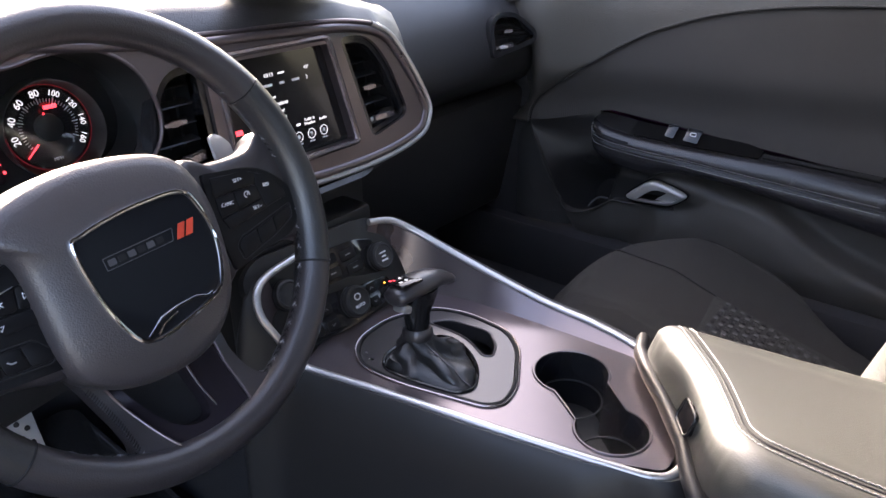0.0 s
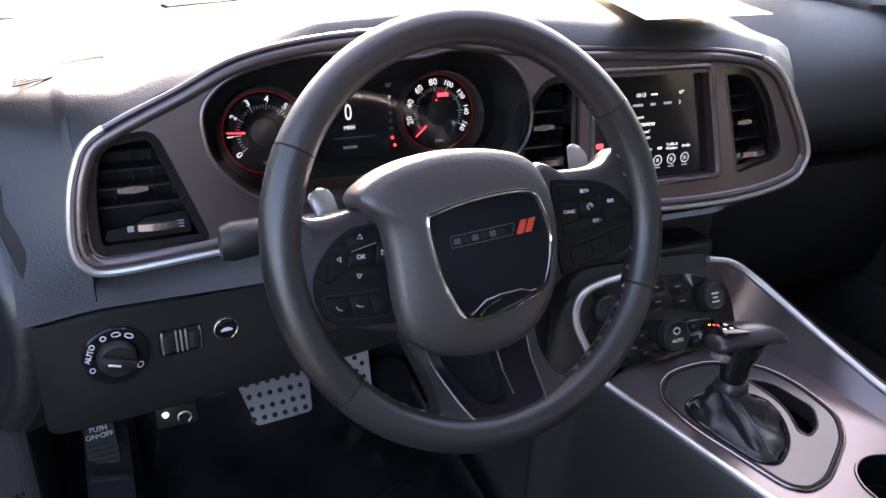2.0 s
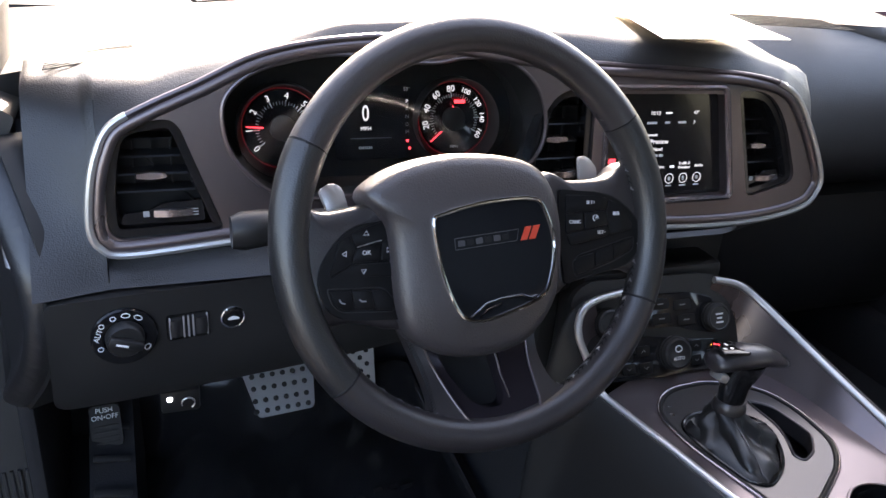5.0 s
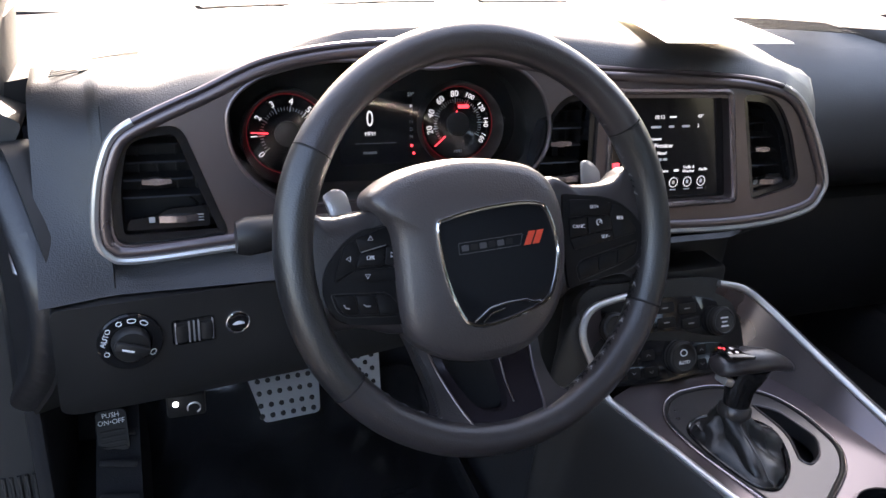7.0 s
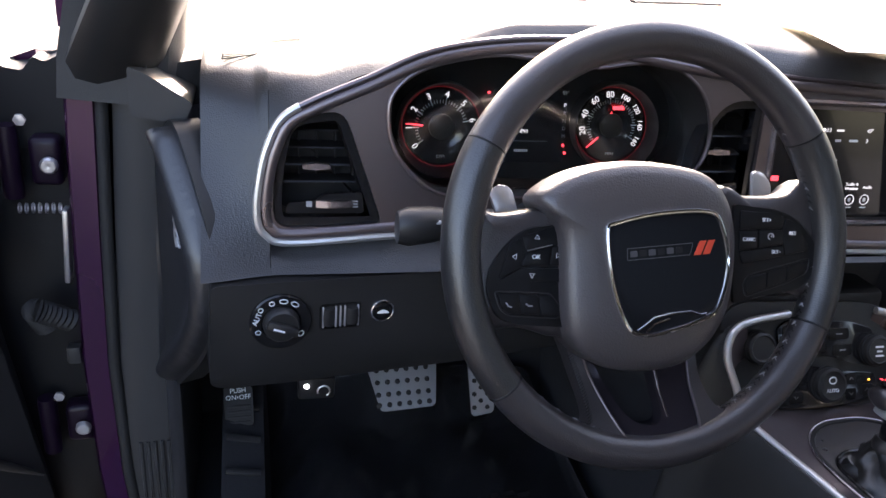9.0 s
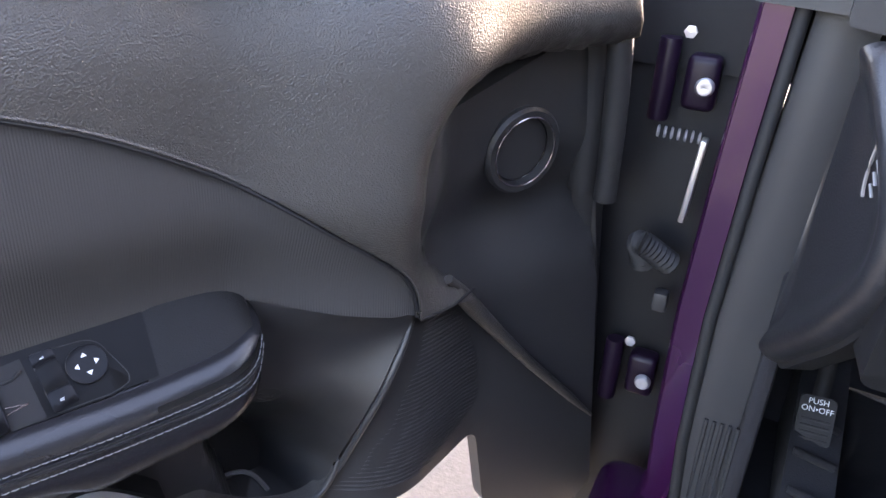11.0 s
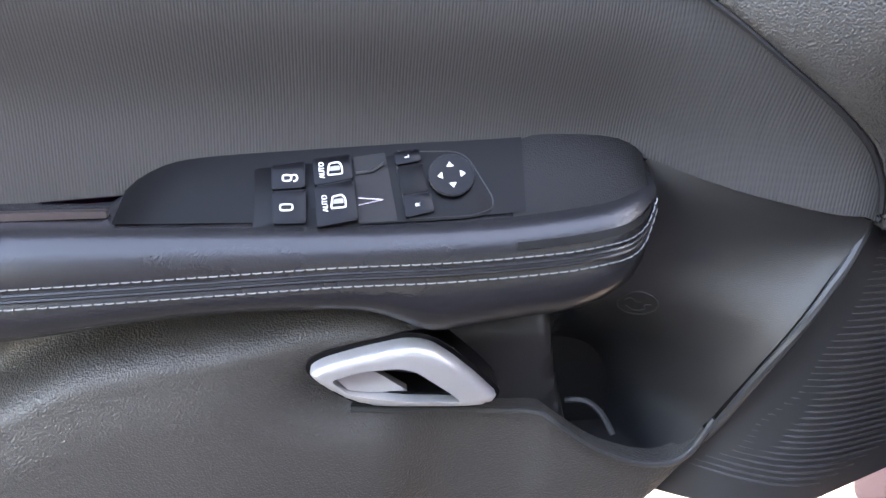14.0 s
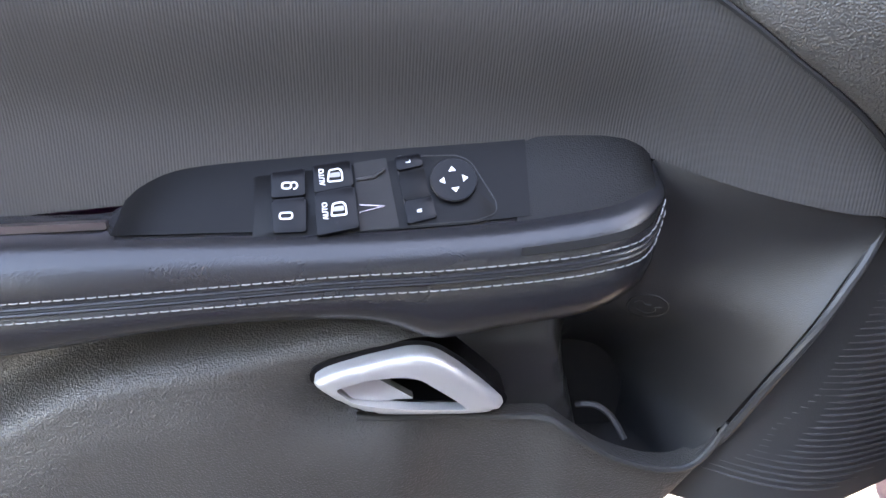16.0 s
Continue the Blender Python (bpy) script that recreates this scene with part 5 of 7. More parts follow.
ARM_LOW = [(0.1315, -0.010), (0.1374, -0.036), (0.1465, -0.0596), (0.1663, -0.073), (0.1919, -0.0838), (0.2327, -0.0915), (0.2714, -0.0990), (0.2808, -0.1003), (0.2902, -0.0995), (0.3017, -0.0945), (0.313, -0.0897), (0.3278, -0.0857), (0.3461, -0.0842), (0.382, -0.0849),
           (0.4175, -0.0871), (0.4525, -0.091), (0.4874, -0.0967), (0.5221, -0.1037), (0.5565, -0.1097), (0.9, -0.17)]
RIDGE = [(0.20, -0.112), (0.2916, -0.1045), (0.3086, -0.1045), (0.3459, -0.1076), (0.3828, -0.1161), (0.4195, -0.1233), (0.4559, -0.1296), (0.4921, -0.1371), (0.5285, -0.1484), (0.566, -0.1683), (0.66, -0.22), (0.9, -0.30)]


def eased(points):
    """A smooth open line through the given pairs or triples."""
    return [tuple(q) for q in spline(points, 5, False)]


def curve(x, table):
    """A value from a table, smooth through its places."""
    i = max(0, min(len(table) - 2, sum(1 for a, _ in table if a <= x) - 1))
    (x0, a), (x1, b) = table[i], table[i + 1]
    slope = lambda k: (table[min(k + 1, len(table) - 1)][1] - table[max(k - 1, 0)][1]) / (table[min(k + 1, len(table) - 1)][0] - table[max(k - 1, 0)][0])
    t, w = min(1.0, max(0.0, (x - x0) / (x1 - x0))), x1 - x0
    return (2 * t ** 3 - 3 * t * t + 1) * a + (t ** 3 - 2 * t * t + t) * w * slope(i) + (3 * t * t - 2 * t ** 3) * b + (t ** 3 - t * t) * w * slope(i + 1)


def door(name, label, at, opened, kind_label):
    """A car door's inner side. at(s, h, d) lays it: s metres back from the front seam, h up, d towards the cabin."""
    it = thing(name, label, "car door")

    def base(s, h):
        """How far the trim stands towards the cabin: hollow above the armrest, proud along its front, rolled over at the waist."""
        v = min(1.0, max(0.0, (h - 0.215) / 0.124))
        return -0.062 + 0.07 * ramp(-s, -0.17, 0.0) + 0.030 * ramp(h, 0.02, 0.12) - 0.034 * ramp(-s, 0.0, 0.14) - 0.090 * (1 - math.sqrt(1 - v * v))

    lay = lambda off: (lambda s, h, d=0.0: at(s, h, base(s, h) + off - d))
    out = (at(0, 0, 1) - at(0, 0, 0)).normalized()
    # fabric insert
    arch = [(0.0030, -0.008), (0.0035, 0.004), (0.008, 0.020), (0.019, 0.038), (0.036, 0.054), (0.056, 0.0695), (0.082, 0.088), (0.112, 0.110), (0.161, 0.142), (0.226, 0.177), (0.287, 0.201), (0.38, 0.226), (0.50, 0.241), (0.66, 0.246), (0.84, 0.243), (0.92, 0.235)]
    foot = [(0.0110, -0.0055), (0.0275, -0.0060), (0.074, -0.001), (0.105, 0.005), (0.1295, 0.0115), (0.160, 0.016)]
    fabric = [Vector(q) for q in eased(arch)] + [Vector(q) for q in ((0.92, 0.1), (0.92, -0.06), (0.70, -0.05), (0.45, -0.02), (0.3, -0.0))] + [Vector(q) for q in eased(foot[::-1])]
    part("fabric_insert", sheet(fabric, lay(0.002), (), 0.012, 0.014, 0.0015), FABRIC, it, "dark grey ribbed fabric insert", smooth=60)
    # grained upper trim above and ahead of the fabric
    brow_line = [(-0.078, -0.022), (-0.050, 0.008), (-0.027, 0.042), (-0.011, 0.084), (-0.008, 0.128), (-0.017, 0.164), (-0.046, 0.192), (-0.118, 0.207), (-0.240, 0.209)]
    upper = [Vector((s - 0.002, h + 0.0018)) for s, h in eased(arch)[::-1]] + [Vector((-0.001, -0.012)), Vector((-0.045, -0.0125))] + [Vector(q) for q in eased(brow_line)] + [Vector(q) for q in ((-0.250, 0.225), (-0.235, 0.265), (-0.19, 0.315), (-0.13, 0.334), (0.05, 0.338), (0.5, 0.338), (0.92, 0.338))]
    brow = np.array(eased(brow_line))

    def roll(s, h, d=0.0):
        """The trim rounds over into the front recess."""
        k = 1 - min(1.0, np.hypot(*(brow - (s, h)).T).min() / 0.050)
        return at(s, h, base(s, h) + 0.007 - 0.070 * (1 - math.sqrt(1 - k * k)) * ramp(h, -0.02, 0.02) - d)

    part("upper_trim", sheet(upper, roll, (), 0.030, 0.0085, 0.0), DOORVINYL, it, "grained black vinyl upper trim", smooth=75)
    part("seam", sweep([at(s, h, base(s, h) + 0.0055) for s, h in eased(arch)], 0.0020, n=6), DARK, it)
    part("piping", sweep([at(s - 0.0030, h + 0.0024, base(s, h) + 0.0066) for s, h in eased(arch)], 0.0016, n=6), DOORVINYL, it)
    # raised slot for demister air below the glass
    slot = rounded([(0.012, 0.306), (0.016, 0.3225), (0.60, 0.331), (0.60, 0.318)], [0.006, 0.004, 0.004, 0.004])
    hole = rounded([(0.022, 0.3125), (0.023, 0.3205), (0.59, 0.329), (0.59, 0.3215)], 0.003)
    part("demister_rim", sheet(slot, lay(0.0125), [hole], 0.010, 0.02, 0.0015), SOFT, it, "raised rim of the demister slot")
    part("demister_slot", sheet(hole, lay(0.0078), (), 0.004, 0.03), DARK, it)
    # smooth front piece with the tweeter
    def sunk(s, h, d=0.0):
        """The front recess, deepest under the brow."""
        return at(s, h, base(s, min(h, 0.2)) - 0.020 - 0.040 * ramp(h, -0.06, 0.05) * ramp(-s, 0.0, 0.06) - d)

    front = rounded([(0.03, 0.17), (-0.240, 0.225), (-0.275, 0.10), (-0.295, -0.10), (-0.345, -0.42), (-0.30, -0.46), (-0.150, -0.37), (-0.125, -0.236), (-0.0145, -0.251), (0.071, -0.262), (0.115, -0.264), (0.08, -0.212), (0.066, -0.187), (0.040, -0.137), (0.018, -0.085), (0.004, -0.045), (-0.004, -0.005), (0.0, 0.05)], [0.02] * 4 + [0.01] + [0.02] * 13)
    part("front_trim", sheet(front, sunk, [circle(0.036, -0.160, 0.106, 32)], 0.02, 0.012, 0.003), FRONT, it, "smooth black front trim", smooth=55)
    tm = sunk(-0.160, 0.106, -0.006)
    tx, ty = (at(-0.180, 0.106, base(-0.180, 0.106)) - at(-0.160, 0.106, base(-0.160, 0.106))).normalized(), (at(-0.160, 0.126, base(-0.160, 0.126)) - at(-0.160, 0.106, base(-0.160, 0.106))).normalized()
    if tx.cross(ty).dot(out) < 0:
        tx = -tx
    T = Matrix.Translation(tm) @ frame_at(None, tx, ty)
    tw = thing("tweeter", "round black tweeter in a ribbed ring", "")
    tw.parent = it
    part("ring", turned([(0.046, -0.008), (0.047, -0.001), (0.044, 0.003), (0.038, 0.002), (0.036, -0.006), (0.034, -0.012), (0.032, -0.012), (0.029, -0.018), (0.026, -0.020), (0.0, -0.022)], 40, T), FRONT, tw)
    for r, z in ((0.0375, 0.003), (0.0345, -0.006), (0.0315, -0.011)):
        part("ring_bead", sweep([T @ Vector((r * math.cos(a), r * math.sin(a), z)) for a in np.linspace(0, 2 * math.pi, 36, endpoint=False)], 0.0009, True, 6), SATIN if r > 0.036 else PIANO, tw)
    # crease along the front
    part("crease", sweep([at(s, h, base(s, h) - 0.013) for s, h in ((-0.050, 0.004), (-0.070, -0.020), (-0.096, -0.050), (-0.142, -0.102), (-0.196, -0.162), (-0.270, -0.238), (-0.316, -0.286))], [0.005, 0.009, 0.010, 0.008, 0.007, 0.006, 0.002], n=10), DOORVINYL, it, smooth=70)
    part("seam", sweep([at(s, h, base(s, h) + 0.006) for s, h in ((-0.001, -0.0115), (-0.02, -0.0120), (-0.045, -0.0125), (-0.074, -0.008))], 0.0014, n=6), DARK, it)
    # fine ribs of the speaker field
    for i in range(40):
        h = -0.022 - i * 0.0053
        s0 = curve(-h, [(0.02, -0.024), (0.0828, -0.0148), (0.115, 0.0008), (0.1483, 0.012), (0.176, 0.033), (0.206, 0.046), (0.222, 0.068), (0.24, 0.08)])
        s1 = curve(-h, [(0.02, -0.050), (0.062, -0.088), (0.105, -0.110), (0.14, -0.120), (0.19, -0.118), (0.215, -0.07), (0.235, -0.012), (0.24, 0.0)])
        if s0 - s1 > 0.012:
            part("rib", sweep([at(s, h - (s0 - s) * 0.05, base(s, h) - 0.0198) for s in np.linspace(s0 - 0.003, s1, 6)], [0.0003, 0.0011, 0.0012, 0.0012, 0.0011, 0.0003], n=5), RIBBED, it)
    # hollow behind the armrest nose
    edge = [(0.0030, -0.0095), (0.0035, -0.018), (0.0085, -0.0303), (0.024, -0.0600), (0.041, -0.0975), (0.0545, -0.1405), (0.0649, -0.1875), (0.0784, -0.2111), (0.098, -0.240)]
    rim_d = [(-0.25, -0.034), (-0.2, -0.026), (-0.14, -0.004), (-0.09, 0.010), (-0.05, 0.010), (-0.02, 0.004), (0.02, 0.002)]
    hollow = [Vector(q) for q in eased(foot[::-1])][4:] + [Vector((s + 0.001, h)) for s, h in eased(edge)] + [Vector(q) for q in ((0.16, -0.245), (0.24, -0.20), (0.33, -0.178), (0.34, -0.13), (0.33, -0.09), (0.24, -0.05), (0.16, -0.01))]

    def scooped(s, h, d=0.0):
        s0 = curve(-h, [(0.0, 0.003), (0.018, 0.0035), (0.0303, 0.0085), (0.06, 0.024), (0.0975, 0.041), (0.1405, 0.0545), (0.1875, 0.0649), (0.2111, 0.0784), (0.26, 0.105)])
        wall = curve(-h, [(0.08, 0.190), (0.128, 0.1778), (0.1474, 0.1734), (0.1773, 0.1667), (0.2084, 0.1556), (0.26, 0.145)])
        x = min(1.0, max(0.0, (s - s0) / (wall - s0)))
        deep = 0.070 + 0.034 * ramp(-h, 0.09, 0.17)
        top = base(s, h) + 0.001
        rim = curve(h, rim_d) - 0.004
        bowl = rim - deep * (1 - (1 - x) ** 2.4) ** 0.9
        if s > wall:
            bowl = mix(bowl, -0.050, ramp(s, wall, wall + 0.014) * ramp(-h, 0.085, 0.125))
        return at(s, h, mix(top, bowl, ramp(-h, -0.012 + 0.010 * x, 0.075)) - d)

    part("hollow", sheet(hollow, scooped, (), 0.01, 0.006, 0.0), HOLLOW, it, "smooth black hollow with a map pocket", smooth=70)
    part("hollow_edge", sweep([at(s - 0.0022, h, curve(h, rim_d) - 0.002) for s, h in eased(edge)], 0.0034, n=8), FRONT, it)
    emb = [scooped(0.1242 + 0.0140 * math.cos(a), -0.1006 + 0.0113 * math.sin(a), -0.0003) for a in np.linspace(0, 2 * math.pi, 28, endpoint=False)]
    part("emblem", sweep(emb, 0.0006, True, 5), HOLLOW, it, "moulded round mark")
    for pts in (((0.134, -0.098), (0.130, -0.0955), (0.126, -0.0985), (0.122, -0.0985)), ((0.131, -0.104), (0.124, -0.1075), (0.118, -0.105), (0.119, -0.101), (0.115, -0.0995))):
        part("emblem_mark", sweep([scooped(s, h, -0.0003) for s, h in eased(pts)], 0.0006, n=5), HOLLOW, it)
    # Near-black sheets close the pocket; its inner shade is in their colour.
    part("shaded_pocket_liner", sheet(rounded([(0.045, -0.08), (0.30, -0.08), (0.30, -0.30), (0.105, -0.30), (0.085, -0.235)], 0.01), lambda s, h, d=0.0: at(s, h, -0.116 - d), (), 0.005, 0), DARK, it)
    part("shaded_pocket_floor", sheet([Vector(q) for q in ((0.06, -0.13), (0.27, -0.13), (0.27, -0.062), (0.10, -0.062))], lambda s, w, d=0.0: at(s, -0.246 - d, w), (), 0.004, 0), DARK, it)
    # lower bulge with the pocket lip
    lip_line = [(0.3376, -0.1712), (0.2849, -0.1733), (0.2308, -0.1762), (0.2012, -0.1762), (0.1902, -0.1804), (0.169, -0.1955), (0.1499, -0.2074), (0.1264, -0.2165), (0.1078, -0.2204), (0.0899, -0.2187), (0.076, -0.207), (0.0629, -0.1803)]
    lower = [Vector(q) for q in eased([(0.92, -0.15), (0.70, -0.118), (0.5565, -0.098), (0.4874, -0.085), (0.4175, -0.076), (0.3461, -0.073), (0.313, -0.079), (0.292, -0.090), (0.288, -0.104), (0.300, -0.125), (0.330, -0.150)])] + [Vector(q) for q in eased(lip_line)] + [Vector(q) for q in ((0.080, -0.218), (0.098, -0.243), (0.125, -0.285), (0.15, -0.335), (0.5, -0.36), (0.92, -0.37))]

    def bulged(s, h, d=0.0):
        ridge = curve(s, RIDGE) if s > 0.21 else -0.112
        below = ridge - h
        fall = 0.046 * ramp(-below, -0.003, 0.030) ** 0.8
        lip = 0.013 * ramp(0.215 - s, 0.0, 0.035)
        dish = 0.016 * math.exp(-(((s - 0.335) / 0.060) ** 2 + ((h + 0.155) / 0.030) ** 2))
        swell = 0.006 * ramp(below, 0.0, 0.05) * ramp(s, 0.30, 0.45)
        return at(s, h, -0.020 - fall + lip * 0.6 - 0.014 * ramp(0.32 - s, 0.0, 0.06) + swell - dish - 0.020 * ramp(-h, 0.24, 0.34) - d)

    part("lower_panel", sheet(lower, bulged, (), 0.02, 0.0085, 0.002), DOORVINYL, it, "grained black lower panel", smooth=70)
    part("pocket_lip", sweep([bulged(s, h, -0.0015) for s, h in eased(lip_line)], 0.0028, n=8), FRONT, it)
    part("bin_edge", sweep([at(s, h, d) for s, h, d in eased(((0.166, -0.192, -0.072), (0.152, -0.189, -0.066), (0.140, -0.196, -0.060), (0.131, -0.210, -0.05)))], 0.0026, n=6), FRONT, it)
    # armrest
    rings, deck, cap = [], [], []
    for s in [0.1316, 0.1325, 0.134, 0.1365, 0.140, 0.1445, 0.150, 0.157, 0.165] + [0.174 + 0.0085 * i for i in range(88)]:
        t, f, m, b = (curve(s, q) for q in (ARM_TOP, ARM_FRONT, ARM_SEAM, ARM_LOW))
        t = t if opened else mix(t, f, 0.55)
        nose = math.sqrt(max(0.0, 1 - (1 - min(1.0, (s - 0.1315) / 0.050)) ** 2))
        d0, d1, d2, d3 = -0.060, mix(-0.052, -0.024, nose), mix(-0.046, 0.000, nose), mix(-0.048, 0.001, nose)
        under = -0.062
        face = [(m + (f - m) * math.cos(q), d1 + (d2 - d1) * math.sin(q)) for q in (0.0, 0.2, 0.4, 0.6, 0.8, 1.0, 1.2, 1.4)]
        belly = [(mix(m, b, u), d2 + (d3 - d2) * math.sin(u * 2.0) + 0.004 * nose * math.sin(u * 3.1) - 0.010 * nose * u ** 4) for u in (0.15, 0.3, 0.5, 0.7, 0.88)]
        back = [(t, d0), (mix(t, f, 0.12), mix(d0, d1, 0.06)), (mix(t, f, 0.5), mix(d0, d1, 0.5))]
        pts = [*back, *face, (m, d2), *belly, (b, d3 - 0.014 * nose), (b + 0.004, under), ((t + b) / 2, under - 0.004)]
        rings.append([at(s, h, d) for h, d in pts])
        if 0.1365 < s < 0.2345:
            cap.append([at(s, h + 0.0010, d + 0.0010) for h, d in ((t, d0 - 0.001), (mix(t, f, 0.5), mix(d0, d1, 0.5)), (f, d1 - 0.001), face[6], face[5])])
        if 0.2195 < s < 0.496:
            deck.append([at(s, h + 0.0012, d + 0.0012) for h, d in ((t + 0.001, d0 - 0.001), (mix(t, f, 0.5), mix(d0, d1, 0.5)), (f + 0.001, d1 - 0.001))])
    part("armrest", loft(rings), PAD, it, "soft black leatherette armrest", smooth=65)
    # Strip over the nose, darkened in colour where its top lies in shade.
    part("nose_shade_strip", loft(cap, False), NOSE_SHADE, it, "fine-grained top of the armrest nose, shade put into its colour", smooth=65)
    part("armrest_deck", loft(deck, False), TRAY, it, "smooth black armrest deck", smooth=65)
    lean = lambda s: mix(-0.046, 0.000, math.sqrt(max(0.0, 1 - (1 - min(1.0, (s - 0.1315) / 0.050)) ** 2)))
    along_s = [0.137, 0.140, 0.1445, 0.150, 0.157, 0.165] + [0.174 + i * 0.012 for i in range(60)]
    part("seam", sweep([at(s, curve(s, ARM_SEAM), lean(s) + 0.0014) for s in along_s], 0.0011, n=6), DARK, it)
    for dh in (0.0018, -0.0018):
        part("seam_welt", sweep([at(s, curve(s, ARM_SEAM) + dh, lean(s) + 0.0012 + (0.0006 if dh < 0 else 0)) for s in along_s], 0.0012, n=6), PAD, it)
    for dh, dd in ((0.0060, 0.0006), (-0.0060, 0.0034)):
        row = [at(s, curve(s, ARM_SEAM) + dh * min(1, (s - 0.12) / 0.03), lean(s) + dd + 0.0006) for s in along_s[:52]]
        stitches(row, out, it, pitch=0.0066, r=0.00040)
    strip = rounded([(0.4935, -0.0275), (0.70, -0.0385), (0.70, -0.0440), (0.4935, -0.0322)], 0.0015, 2)
    part("trim_strip", sheet(strip, lambda s, h, d=0.0: at(s, h, -0.0335 - d), (), 0.006, 0), BRONZE if opened else DARK, it, "thin satin strip")
    # switch plate on the sloping top of the armrest
    o, p1, p2, p3 = at(0.32, -0.0095, -0.0405), at(0.4004, -0.032, -0.022), at(0.2516, -0.0233, -0.022), at(0.3105, 0.0136, -0.058)
    X = (p2 - p1).normalized()
    N = X.cross(p3 - p1).normalized()
    if N.dot(out) < 0:
        X, N = -X, (-X).cross(p3 - p1).normalized()
    Y = N.cross(X)
    g = 1 if X.dot(p2 - p1) > 0 else -1
    G = Matrix.Translation(o + N * 0.0012) @ Matrix((X * g, Y, N)).transposed().to_4x4()
    GI = G.inverted()
    flip = (lambda q: q) if g > 0 else (lambda q: q[::-1])

    def uv(*pairs):
        """Corners given by their place on the door, laid into the plate's plane."""
        line = []
        for s, h in pairs:
            d = -0.0405 - (h + 0.0095) * 0.80
            q = GI @ at(s, h, d)
            line.append((q.x, q.y))
        return flip(line) if g > 0 else line

    sl = thing("window_switches", kind_label, "")
    sl.parent = it
    if opened:
        plate = rounded(uv((0.4035, 0.000), (0.4014, -0.0345), (0.2600, -0.0265), (0.2457, -0.0225), (0.2445, -0.0150), (0.2600, 0.0085), (0.2700, 0.0125)), [0.004, 0.004, 0.010, 0.006, 0.008, 0.010, 0.006])
        part("plate", prism(plate, 0.0012, G, 0.0006), TRAY, sl)
        part("plate_edge", sweep([G @ Vector((q[0], q[1], 0.0012)) for q in inset([Vector(v) for v in rounded(uv((0.3125, 0.0115), (0.3040, -0.0285), (0.2600, -0.0262), (0.2458, -0.0222), (0.2448, -0.0155), (0.2610, 0.0085), (0.2705, 0.0122)), 0.005)], 0.001)], 0.0005, True, 5, up=N), PLASTIC, sl)

        def key(line, z=0.0034, material=KEYGLOSS):
            return part("switch_key", prism(rounded(line, 0.0016), z, G @ Matrix.Translation((0, 0, 0.001)), 0.0010), material, sl)

        def mark(points, kk, z, closed=True, r=0.00055):
            part("symbol", sweep([G @ Vector((q[0], q[1], z)) for q in points], r, closed, 5, up=N), WHITE, kk)

        a = key(uv((0.3915, 0.0010), (0.3905, -0.0130), (0.3690, -0.0115), (0.3700, 0.0035)))
        b = key(uv((0.3903, -0.0142), (0.3884, -0.0318), (0.3676, -0.0312), (0.3687, -0.0127)))
        q = uv((0.381, -0.0065), (0.3805, -0.0228))
        for (u, v), kk, wide in ((q[0], a, 0.0056), (q[1], b, 0.0078)):
            mark(rect(wide, 0.0042, 0.0018, u, v, 3), kk, 0.0046, r=0.0006)
        mark([(q[0][0] + 0.0045 + 0.0022 * math.cos(t), q[0][1] - 0.0002 + 0.0024 * math.sin(t)) for t in arc(-100, 150, 9)], a, 0.0046, False, 0.0006)
        c = key(uv((0.3652, 0.0048), (0.3633, -0.0103), (0.3382, -0.0060), (0.3408, 0.0080)), 0.0030)
        d = key(uv((0.3631, -0.0115), (0.3604, -0.0340), (0.3342, -0.0296), (0.3380, -0.0072)), 0.0052)
        for kk, (s, h), z in ((c, (0.353, -0.0012), 0.0042), (d, (0.350, -0.0205), 0.0064)):
            (u, v), = uv((s, h))
            words("AUTO", 0.0050, G @ pose(u - 0.0058, v - 0.0005, z, 0, 0, 94), WHITE, kk, wide=0.85)
            mark(rounded([(u - 0.002, v - 0.0042), (u + 0.0075, v - 0.0036), (u + 0.0070, v + 0.0030), (u + 0.0050, v + 0.0052), (u - 0.001, v + 0.0040)], 0.0012, 2), kk, z + 0.0002, r=0.0006)
            part("symbol", prism(rounded([(u - 0.001, v - 0.0012), (u + 0.0062, v - 0.0006), (u + 0.0058, v + 0.0026), (u - 0.0004, v + 0.0020)], 0.0006, 2), 0.0003, G @ Matrix.Translation((0, 0, z))), GREY, kk)
        # Flat near-black patch on the plate: shade of a deep well as colour.
        well = uv((0.3386, 0.0071), (0.3339, -0.0305), (0.3092, -0.0285), (0.3176, 0.0100))
        part("finger_well_shade", prism(rounded(well, 0.0012), 0.0006, G @ Matrix.Translation((0, 0, 0.0010))), DARK, sl)
        wl = uv((0.3366, -0.0026), (0.3185, 0.0030), (0.3345, -0.0165), (0.3186, -0.0172), (0.3345, -0.0205))
        part("well_edge", sweep([G @ Vector((*wl[0], 0.002)), G @ Vector((*((Vector(wl[0]) + Vector(wl[1])) / 2 + Vector((0.002, -0.002))), 0.0025)), G @ Vector((*wl[1], 0.003))], 0.0011, n=6), PLASTIC, sl)
        for q0 in (wl[2], wl[4]):
            part("well_edge", sweep([G @ Vector((*q0, 0.0018)), G @ Vector((*wl[3], 0.0018))], 0.0007, n=6), SATIN, sl)
        e = key(uv((0.3122, 0.0096), (0.3103, 0.0020), (0.2930, 0.0052), (0.2950, 0.0120)), 0.0022)
        key(uv((0.3100, 0.0008), (0.3064, -0.0142), (0.2885, -0.0120), (0.2925, 0.0042)), 0.0010, TRAY)
        f = key(uv((0.3060, -0.0152), (0.3040, -0.0278), (0.2848, -0.0238), (0.2880, -0.0130)), 0.0030)
